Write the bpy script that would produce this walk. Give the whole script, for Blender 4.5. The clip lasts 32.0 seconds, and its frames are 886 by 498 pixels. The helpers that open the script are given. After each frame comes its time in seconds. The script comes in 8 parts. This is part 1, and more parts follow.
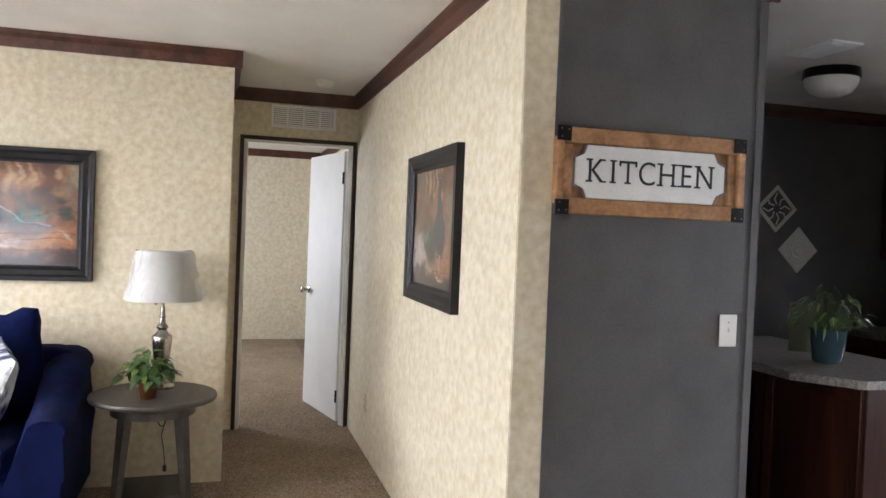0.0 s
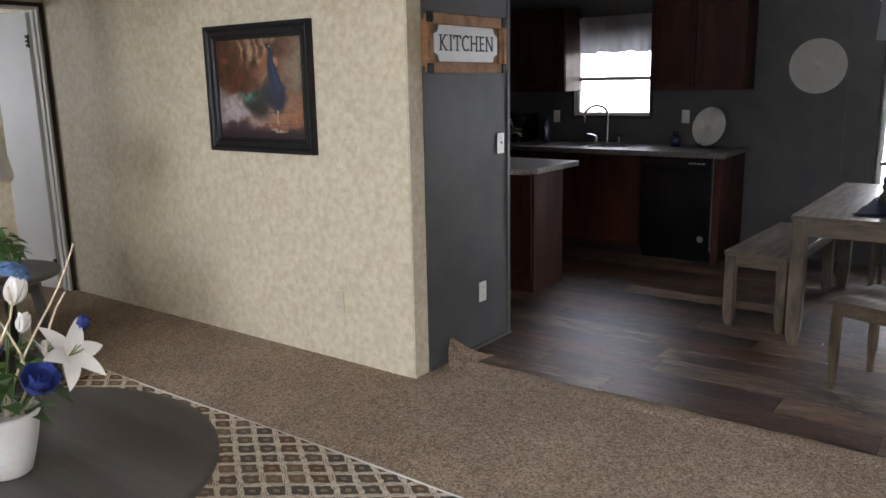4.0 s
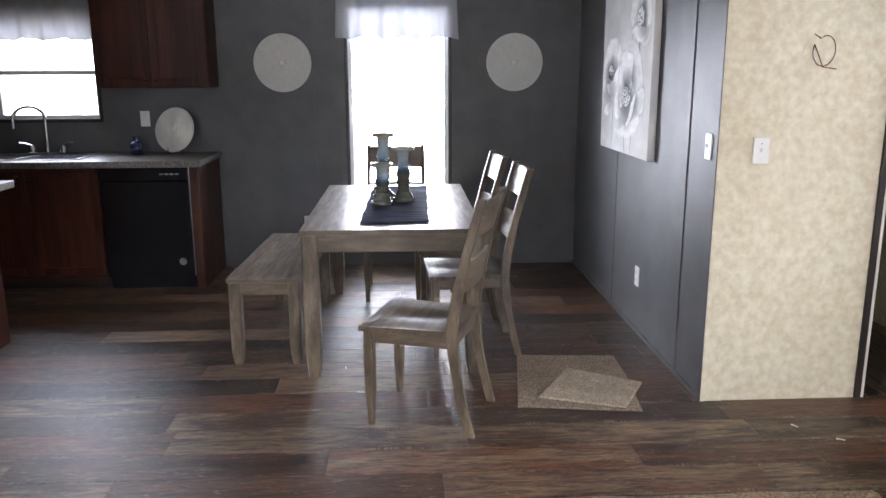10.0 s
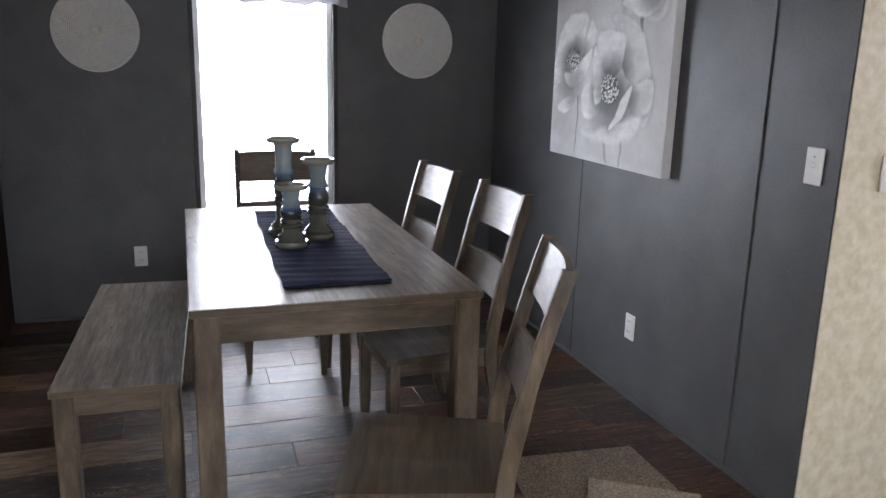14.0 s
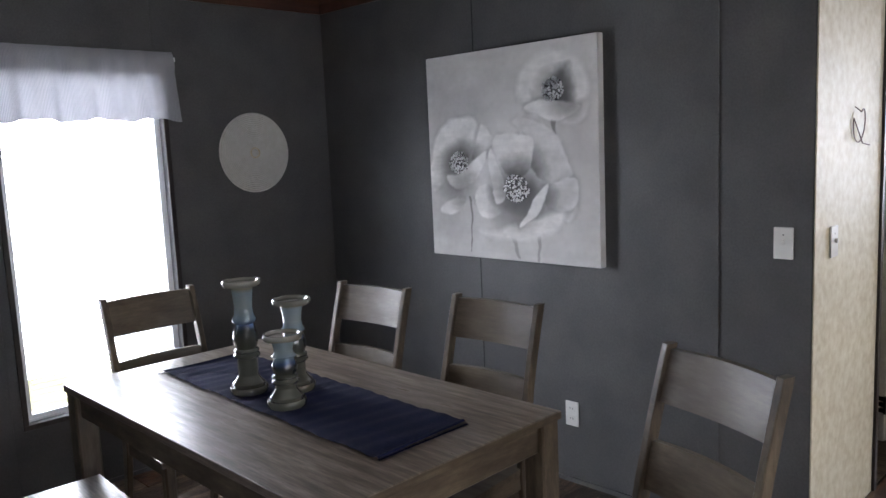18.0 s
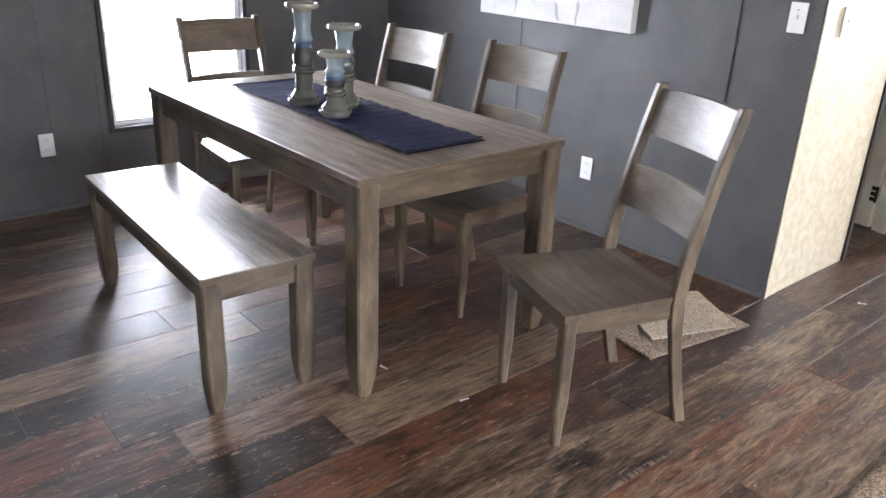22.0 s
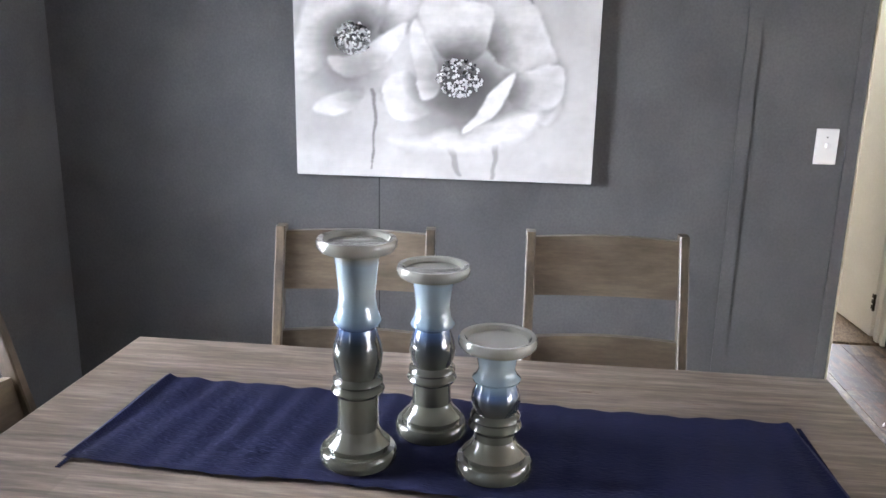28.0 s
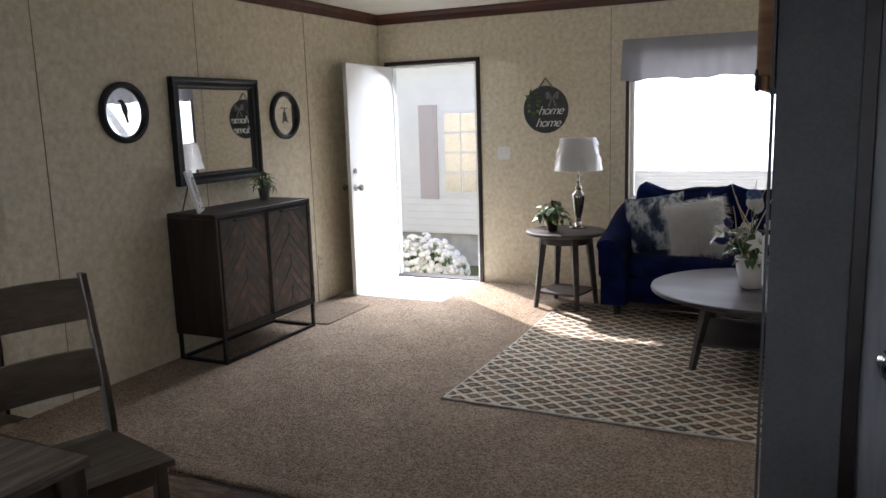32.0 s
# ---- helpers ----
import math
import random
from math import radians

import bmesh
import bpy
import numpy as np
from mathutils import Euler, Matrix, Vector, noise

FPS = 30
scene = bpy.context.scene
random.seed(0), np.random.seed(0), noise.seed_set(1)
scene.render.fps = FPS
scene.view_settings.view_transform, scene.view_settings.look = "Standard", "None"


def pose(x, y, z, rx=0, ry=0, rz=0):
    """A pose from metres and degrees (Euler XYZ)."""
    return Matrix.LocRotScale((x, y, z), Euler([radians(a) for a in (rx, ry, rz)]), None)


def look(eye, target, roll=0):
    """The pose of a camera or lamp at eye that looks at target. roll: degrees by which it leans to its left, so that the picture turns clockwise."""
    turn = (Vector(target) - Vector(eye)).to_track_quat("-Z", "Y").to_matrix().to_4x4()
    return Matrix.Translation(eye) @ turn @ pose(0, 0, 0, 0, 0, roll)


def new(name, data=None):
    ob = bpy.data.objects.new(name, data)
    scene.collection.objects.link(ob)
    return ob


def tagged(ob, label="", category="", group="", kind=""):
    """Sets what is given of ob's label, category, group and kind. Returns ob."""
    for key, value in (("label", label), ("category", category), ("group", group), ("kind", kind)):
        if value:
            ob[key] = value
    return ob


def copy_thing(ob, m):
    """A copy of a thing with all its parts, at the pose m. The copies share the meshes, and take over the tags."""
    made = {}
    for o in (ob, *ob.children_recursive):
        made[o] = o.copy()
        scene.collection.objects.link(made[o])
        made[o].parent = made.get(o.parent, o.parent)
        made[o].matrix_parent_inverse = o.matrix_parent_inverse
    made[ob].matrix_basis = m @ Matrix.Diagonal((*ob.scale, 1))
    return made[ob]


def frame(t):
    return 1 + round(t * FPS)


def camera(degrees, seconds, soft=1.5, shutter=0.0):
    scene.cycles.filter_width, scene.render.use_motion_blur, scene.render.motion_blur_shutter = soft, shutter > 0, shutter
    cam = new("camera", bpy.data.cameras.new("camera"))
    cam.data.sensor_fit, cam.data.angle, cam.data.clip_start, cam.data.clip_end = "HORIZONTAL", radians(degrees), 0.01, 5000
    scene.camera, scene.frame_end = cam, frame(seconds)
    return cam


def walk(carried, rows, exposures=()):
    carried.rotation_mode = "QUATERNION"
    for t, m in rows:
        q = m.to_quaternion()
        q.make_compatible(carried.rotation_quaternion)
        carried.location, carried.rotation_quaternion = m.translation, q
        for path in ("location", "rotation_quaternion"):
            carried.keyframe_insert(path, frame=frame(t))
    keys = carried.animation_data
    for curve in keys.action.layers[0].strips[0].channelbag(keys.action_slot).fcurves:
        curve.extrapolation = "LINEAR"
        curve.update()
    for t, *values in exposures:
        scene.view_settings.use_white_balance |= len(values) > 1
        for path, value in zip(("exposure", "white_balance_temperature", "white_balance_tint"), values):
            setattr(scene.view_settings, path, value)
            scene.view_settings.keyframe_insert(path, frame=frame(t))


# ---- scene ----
cam = camera(59.4, 32.0)
PATH = [
    (0, (0.086, 0.311, 1.465), (-1.837, 0.859, 1.422), 2.3),
    (0.5, (0.016, -0.021, 1.488), (-1.875, 0.582, 1.242), -3.4),
    (1, (-0.071, -0.268, 1.48), (-1.888, 0.51, 1.174), -0.1),
    (1.5, (-0.182, -0.583, 1.503), (-1.978, 0.269, 1.28), -4.2),
    (2, (-0.155, -0.955, 1.536), (-2.002, -0.211, 1.349), -5.1),
    (2.5, (-0.197, -1.197, 1.51), (-1.989, -0.351, 1.243), -3.2),
    (3, (-0.238, -1.383, 1.503), (-1.874, -0.271, 1.208), -3.4),
    (3.5, (-0.099, -1.629, 1.5), (-1.429, -0.177, 1.145), -2.6),
    (4, (0.07, -1.701, 1.501), (-1.094, -0.13, 1.08), -1.1),
    (4.5, (0.296, -1.703, 1.474), (-0.571, 0.037, 1.003), 0.6),
    (6.5, (0.251, -1.592, 1.449), (0.135, 0.356, 1.011), 0.5),
    (7, (0.138, -1.415, 1.472), (-0.055, 0.53, 1.048), -0.3),
    (7.5, (-0.062, -1.304, 1.483), (-0.108, 0.656, 1.089), 0.1),
    (8, (-0.173, -1.176, 1.47), (-0.092, 0.786, 1.091), 0.6),
    (8.5, (-0.205, -0.975, 1.47), (-0.106, 1, 1.174), -0.6),
    (9, (-0.272, -0.888, 1.478), (-0.303, 1.079, 1.119), -1.3),
    (9.5, (-0.325, -0.858, 1.472), (-0.269, 1.103, 1.078), -0.6),
    (10, (-0.382, -0.850, 1.470), (-0.286, 1.100, 1.034), -0.2),
    (10.5, (-0.406, -0.761, 1.456), (-0.216, 1.174, 0.988), 1.4),
    (11, (-0.424, -0.521, 1.453), (-0.170, 1.426, 1.071), 1.6),
    (11.5, (-0.578, -0.311, 1.434), (-0.298, 1.635, 1.069), 1.5),
    (12, (-0.704, -0.158, 1.446), (-0.350, 1.776, 1.081), 0.8),
    (12.5, (-0.722, 0.085, 1.431), (-0.277, 1.992, 1.026), 0.7),
    (13, (-0.747, 0.294, 1.412), (-0.370, 2.209, 0.976), 0.15),
    (13.5, (-0.812, 0.497, 1.418), (-0.286, 2.367, 0.923), 1.6),
    (14, (-0.881, 0.631, 1.435), (-0.259, 2.475, 0.974), 1.5),
    (14.5, (-0.89, 0.79, 1.455), (-0.152, 2.6, 1.01), 1.2),
    (15, (-0.93, 0.966, 1.497), (-0.078, 2.755, 1.194), 0.5),
    (15.5, (-1.004, 1.067, 1.53), (-0.032, 2.8, 1.316), -0.1),
    (17.5, (-1.626, 1.483, 1.583), (-0.318, 2.993, 1.493), -1.9),
    (18, (-1.832, 1.442, 1.551), (-0.436, 2.851, 1.292), -2.5),
    (18.5, (-1.842, 1.344, 1.512), (-0.585, 2.845, 1.102), -2.4),
    (19, (-1.885, 1.236, 1.495), (-0.67, 2.738, 0.975), -1.7),
    (19.5, (-2.036, 1.125, 1.478), (-0.81, 2.594, 0.895), -0.7),
    (20, (-2.092, 1.052, 1.447), (-0.876, 2.506, 0.807), 0.3),
    (20.5, (-2.097, 1.035, 1.423), (-0.903, 2.476, 0.717), 1.2),
    (21, (-2.094, 1.04, 1.403), (-0.906, 2.453, 0.633), 2.0),
    (21.5, (-2.091, 1.042, 1.394), (-0.903, 2.426, 0.574), 2.1),
    (22, (-2.091, 1.048, 1.417), (-0.876, 2.444, 0.658), 2.5),
    (22.5, (-2.018, 1.096, 1.442), (-0.774, 2.514, 0.777), 2.4),
    (23, (-1.885, 1.151, 1.464), (-0.613, 2.618, 0.985), 1.9),
    (23.5, (-1.776, 1.248, 1.443), (-0.501, 2.715, 0.974), 1.5),
    (24, (-1.708, 1.435, 1.483), (-0.204, 2.694, 1.082), 2.1),
    (24.5, (-1.671, 1.607, 1.476), (-0.211, 2.934, 1.144), -0.4),
    (25, (-1.656, 1.904, 1.483), (-0.196, 3.246, 1.215), -1.1),
    (25.5, (-1.658, 2.197, 1.446), (-0.234, 3.57, 1.151), -2.0),
    (27.5, (-1.739, 3.296, 1.466), (0.108, 3.934, 1.04), -1.1),
    (28, (-1.683, 3.472, 1.426), (0.245, 3.693, 0.94), 1.1),
    (28.5, (-1.662, 3.596, 1.408), (0.246, 3.343, 0.864), 2.7),
    (29, (-1.808, 3.775, 1.388), (-0.076, 3.029, 0.721), 3.2),
    (29.5, (-2.029, 3.807, 1.364), (-0.496, 2.812, 0.55), 3.8),
    (30, (-2.245, 3.832, 1.375), (-0.942, 2.633, 0.446), 4.7),
    (30.5, (-2.33, 3.892, 1.429), (-1.236, 2.423, 0.625), 4.2),
    (31, (-2.372, 3.962, 1.495), (-1.465, 2.268, 0.941), 2.5),
    (31.5, (-2.413, 3.984, 1.524), (-1.655, 2.176, 1.13), 0.5),
    (32, (-2.383, 3.995, 1.508), (-1.537, 2.214, 1.17), -1.7),
]
EXPOSURES = [(t, s, 6400 if t < 6 else 6230, 17) for t, s in ((0, 3.2), (1, 2.85), (2, 2.5), (3, 2.2), (4, 2.35), (4.5, 2.7), (6.5, 3.65), (7, 3.65), (9, 3.5), (12, 3.22), (13, 3.0), (14, 2.9), (15, 2.5), (18, 2.7), (19, 2.92), (20, 3.28), (21, 3.75), (22, 4.1), (23, 3.95), (24, 3.45), (25, 3.35), (25.5, 3.0), (27.5, 3.8), (29, 4.2), (29.5, 4.25), (30, 4.0), (31, 2.95), (31.5, 2.28), (32, 1.5))]
walk(cam, [(t, look(eye, target, roll)) for t, eye, target, roll in PATH], EXPOSURES)


# ---- world and light ----
world = bpy.data.worlds.new("sky")
scene.world = world
world.use_nodes = True
_n = world.node_tree.nodes
_sky = _n.new("ShaderNodeTexSky")
_sky.sky_type = "NISHITA"
_sky.sun_disc = False
_sky.sun_elevation = radians(36.4)
_sky.sun_rotation = radians(128)
_sky.dust_density = 3.0
world.node_tree.links.new(_sky.outputs[0], _n["Background"].inputs[0])
_n["Background"].inputs[1].default_value = 0.15

sun = new("sun", bpy.data.lights.new("sun", "SUN"))
sun.data.energy = 4.5
sun.data.angle = radians(0.6)
sun.data.color = (1.0, 0.965, 0.91)
sun.matrix_world = look((8, -6.3, 7.5), (0, 0, 0))


def window_light(name, place, target, w, h, watts, color=(0.86, 0.93, 1.0), spread=150):
    lamp = new(name, bpy.data.lights.new(name, "AREA"))
    lamp.data.shape, lamp.data.size, lamp.data.size_y = "RECTANGLE", w, h
    lamp.data.energy, lamp.data.color = watts, color
    lamp.data.spread = radians(spread)
    lamp.matrix_world = look(place, target)
    return lamp


window_light("sky_light_dining", (-0.42, 5.56, 1.30), (-0.42, 2.5, 0.4), 1.0, 1.8, 11.5)
window_light("sky_light_kitchen", (-3.04, 5.50, 1.60), (-2.0, 2.2, -0.2), 0.9, 0.9, 1.9, spread=95)
window_light("sky_light_living", (-1.755, -2.91, 1.55), (-1.80, 0.3, -0.9), 1.7, 1.5, 10.5, spread=140)
window_light("sky_light_living_side", (-3.35, -2.91, 1.55), (-3.3, 0.3, -0.9), 1.2, 1.5, 8, spread=140)
window_light("sky_light_bedroom", (-8.0, -1.58, 1.4), (-8.0, 3, 1.2), 1.6, 1.1, 9)
# east and south rooms have no window built: fill lamps added inside them
window_light("sky_light_east_room", (5.2, 1.2, 1.5), (2.0, 1.6, 1.2), 1.2, 1.2, 26)
window_light("sky_light_south_room", (2.6, -1.2, 1.5), (2.0, 1.6, 1.1), 1.2, 1.0, 3.2)
window_light("sky_light_front_door", (0.80, -3.03, 1.45), (0.3, -1.5, -0.9), 1.1, 2.2, 36, spread=100)


# ---- materials ----
def nodes_of(name):
    m = bpy.data.materials.new(name)
    m.use_nodes = True
    return m, m.node_tree.nodes, m.node_tree.links, m.node_tree.nodes["Principled BSDF"]


def ramp(nt, a, b, p0=0.3, p1=0.7):
    r = nt.new("ShaderNodeValToRGB")
    r.color_ramp.elements[0].position, r.color_ramp.elements[1].position = p0, p1
    r.color_ramp.elements[0].color, r.color_ramp.elements[1].color = (*a, 1), (*b, 1)
    return r


def mottled(name, a, b, scale=8.0, rough=0.6, bump=0.1, fine=90.0, metal=0.0, stretch=(1, 1, 1), detail=6.0, sheen=0.0, rnd=0.0, dist=0.004, spec=0.5, ov=0.25):
    """Two colours mixed by noise, with finer noise in gloss and relief."""
    m, nt, lk, p = nodes_of(name)
    co, mp = nt.new("ShaderNodeTexCoord"), nt.new("ShaderNodeMapping")
    mp.inputs["Scale"].default_value = stretch
    lk.new(co.outputs["Object"], mp.inputs[0])
    n1, n2 = nt.new("ShaderNodeTexNoise"), nt.new("ShaderNodeTexNoise")
    n1.inputs["Scale"].default_value, n1.inputs["Detail"].default_value = scale, detail
    n2.inputs["Scale"].default_value, n2.inputs["Detail"].default_value = fine, 3.0
    lk.new(mp.outputs[0], n1.inputs[0]), lk.new(mp.outputs[0], n2.inputs[0])
    r = ramp(nt, a, b)
    lk.new(n1.outputs[0], r.inputs[0])
    out = r.outputs[0]
    mix = nt.new("ShaderNodeMix")
    mix.data_type, mix.blend_type = "RGBA", "OVERLAY"
    mix.inputs[0].default_value = ov
    lk.new(out, mix.inputs[6]), lk.new(n2.outputs[0], mix.inputs[7])
    out = mix.outputs[2]
    if rnd:
        info, hsv = nt.new("ShaderNodeObjectInfo"), nt.new("ShaderNodeHueSaturation")
        mr = nt.new("ShaderNodeMapRange")
        mr.inputs[3].default_value, mr.inputs[4].default_value = 1 - rnd, 1 + rnd
        lk.new(info.outputs["Random"], mr.inputs[0]), lk.new(mr.outputs[0], hsv.inputs["Value"])
        lk.new(out, hsv.inputs["Color"])
        out = hsv.outputs[0]
    lk.new(out, p.inputs["Base Color"])
    p.inputs["Roughness"].default_value, p.inputs["Metallic"].default_value = rough, metal
    p.inputs["Specular IOR Level"].default_value = spec
    if sheen:
        p.inputs["Sheen Weight"].default_value = sheen
    b = nt.new("ShaderNodeBump")
    b.inputs["Strength"].default_value, b.inputs["Distance"].default_value = bump, dist
    lk.new(n2.outputs[0], b.inputs["Height"]), lk.new(b.outputs[0], p.inputs["Normal"])
    return m


def wooden(name, dark, mid, light, axis=0, rough=0.45, rnd=0.0, fine=1.0, bump=0.12, spec=0.5, ov=0.55):
    """Grain drawn out along one axis: wide bands, thin streaks, and a tone for each piece."""
    m, nt, lk, p = nodes_of(name)
    co, mp, mp2 = nt.new("ShaderNodeTexCoord"), nt.new("ShaderNodeMapping"), nt.new("ShaderNodeMapping")
    s1, s2 = [9 * fine] * 3, [60 * fine] * 3
    s1[axis], s2[axis] = 0.9 * fine, 2.2 * fine
    mp.inputs["Scale"].default_value, mp2.inputs["Scale"].default_value = s1, s2
    info = nt.new("ShaderNodeObjectInfo")
    add = nt.new("ShaderNodeVectorMath")
    add.operation = "MULTIPLY_ADD"
    mul = nt.new("ShaderNodeMath")
    mul.operation = "MULTIPLY"
    mul.inputs[1].default_value = 37.0
    lk.new(info.outputs["Random"], mul.inputs[0])
    lk.new(co.outputs["Object"], add.inputs[0])
    add.inputs[1].default_value = (1, 1, 1)
    lk.new(mul.outputs[0], add.inputs[2])
    lk.new(add.outputs[0], mp.inputs[0]), lk.new(add.outputs[0], mp2.inputs[0])
    n1, n2 = nt.new("ShaderNodeTexNoise"), nt.new("ShaderNodeTexNoise")
    n1.inputs["Scale"].default_value, n1.inputs["Detail"].default_value = 1.0, 5.0
    n1.inputs["Distortion"].default_value = 0.6
    n2.inputs["Scale"].default_value, n2.inputs["Detail"].default_value = 1.0, 4.0
    lk.new(mp.outputs[0], n1.inputs[0]), lk.new(mp2.outputs[0], n2.inputs[0])
    r = ramp(nt, dark, light, 0.28, 0.74)
    e = r.color_ramp.elements.new(0.5)
    e.color = (*mid, 1)
    lk.new(n1.outputs[0], r.inputs[0])
    mix = nt.new("ShaderNodeMix")
    mix.data_type, mix.blend_type = "RGBA", "OVERLAY"
    mix.inputs[0].default_value = ov
    lk.new(r.outputs[0], mix.inputs[6]), lk.new(n2.outputs[0], mix.inputs[7])
    out = mix.outputs[2]
    if rnd:
        hsv, mr = nt.new("ShaderNodeHueSaturation"), nt.new("ShaderNodeMapRange")
        mr.inputs[3].default_value, mr.inputs[4].default_value = 1 - rnd, 1 + rnd
        lk.new(info.outputs["Random"], mr.inputs[0]), lk.new(mr.outputs[0], hsv.inputs["Value"]), lk.new(out, hsv.inputs["Color"])
        out = hsv.outputs[0]
    lk.new(out, p.inputs["Base Color"])
    mr2 = nt.new("ShaderNodeMapRange")
    mr2.inputs[3].default_value, mr2.inputs[4].default_value = rough - 0.08, rough + 0.1
    lk.new(n2.outputs[0], mr2.inputs[0]), lk.new(mr2.outputs[0], p.inputs["Roughness"])
    p.inputs["Specular IOR Level"].default_value = spec
    b = nt.new("ShaderNodeBump")
    b.inputs["Strength"].default_value, b.inputs["Distance"].default_value = bump, 0.002
    lk.new(n2.outputs[0], b.inputs["Height"]), lk.new(b.outputs[0], p.inputs["Normal"])
    return m


def washed(name, lo, mid, hi, axis=1, rough=0.36, stave=0.0, spec=0.5, grain=0.35):
    """Grey-washed furniture wood: soft smudges of glaze, faint grain, and staves glued side by side."""
    m, nt, lk, p = nodes_of(name)
    co, info, add = nt.new("ShaderNodeTexCoord"), nt.new("ShaderNodeObjectInfo"), nt.new("ShaderNodeVectorMath")
    mul = nt.new("ShaderNodeMath")
    mul.operation = "MULTIPLY"
    mul.inputs[1].default_value = 23.0
    lk.new(info.outputs["Random"], mul.inputs[0])
    lk.new(co.outputs["Object"], add.inputs[0]), lk.new(mul.outputs[0], add.inputs[1])

    def field(along, across, detail, rgh):
        mp, n = nt.new("ShaderNodeMapping"), nt.new("ShaderNodeTexNoise")
        sc = [across] * 3
        sc[axis] = along
        mp.inputs["Scale"].default_value = sc
        n.inputs["Scale"].default_value, n.inputs["Detail"].default_value, n.inputs["Roughness"].default_value = 1.0, detail, rgh
        lk.new(add.outputs[0], mp.inputs[0]), lk.new(mp.outputs[0], n.inputs[0])
        return n.outputs[0]

    smudge, fine = field(3.0 if stave else 4.2, 34.0 if stave else 15.0, 8, 0.70), field(9.0, 130.0, 4, 0.6)
    src = smudge
    if stave:
        br, mp = nt.new("ShaderNodeTexBrick"), nt.new("ShaderNodeMapping")
        if axis == 1:
            mp.inputs["Rotation"].default_value = (0, 0, math.pi / 2)
        br.inputs["Scale"].default_value, br.inputs["Mortar Size"].default_value = 1.0, 0.0
        br.inputs["Brick Width"].default_value, br.inputs["Row Height"].default_value = 0.42, 0.062
        br.inputs["Color1"].default_value, br.inputs["Color2"].default_value = (0, 0, 0, 1), (1, 1, 1, 1)
        lk.new(co.outputs["Object"], mp.inputs[0]), lk.new(mp.outputs[0], br.inputs[0])
        ma = nt.new("ShaderNodeMath")
        ma.operation = "MULTIPLY_ADD"
        ma.inputs[1].default_value = stave
        lk.new(br.outputs[0], ma.inputs[0]), lk.new(smudge, ma.inputs[2])
        src = ma.outputs[0]
    r = ramp(nt, lo, hi, 0.30 + 0.4 * stave, 0.72 + 0.6 * stave)
    r.color_ramp.elements.new(0.5 + stave / 2).color = (*mid, 1)
    lk.new(src, r.inputs[0])
    mix = nt.new("ShaderNodeMix")
    mix.data_type, mix.blend_type = "RGBA", "OVERLAY"
    mix.inputs[0].default_value = grain
    lk.new(r.outputs[0], mix.inputs[6]), lk.new(fine, mix.inputs[7])
    lk.new(mix.outputs[2], p.inputs["Base Color"])
    mr = nt.new("ShaderNodeMapRange")
    mr.inputs[1].default_value, mr.inputs[2].default_value = 0.3, 0.7
    mr.inputs[3].default_value, mr.inputs[4].default_value = rough + 0.08, rough - 0.05
    lk.new(smudge, mr.inputs[0]), lk.new(mr.outputs[0], p.inputs["Roughness"])
    p.inputs["Specular IOR Level"].default_value = spec
    b = nt.new("ShaderNodeBump")
    b.inputs["Strength"].default_value, b.inputs["Distance"].default_value = 0.08, 0.0015
    lk.new(fine, b.inputs["Height"]), lk.new(b.outputs[0], p.inputs["Normal"])
    return m


def plain(name, c, rough=0.5, metal=0.0, trans=0.0, coat=0.0, spec=0.5):
    m, nt, lk, p = nodes_of(name)
    p.inputs["Base Color"].default_value = (*c, 1)
    p.inputs["Roughness"].default_value, p.inputs["Metallic"].default_value = rough, metal
    p.inputs["Transmission Weight"].default_value, p.inputs["Coat Weight"].default_value = trans, coat
    p.inputs["Specular IOR Level"].default_value = spec
    return m


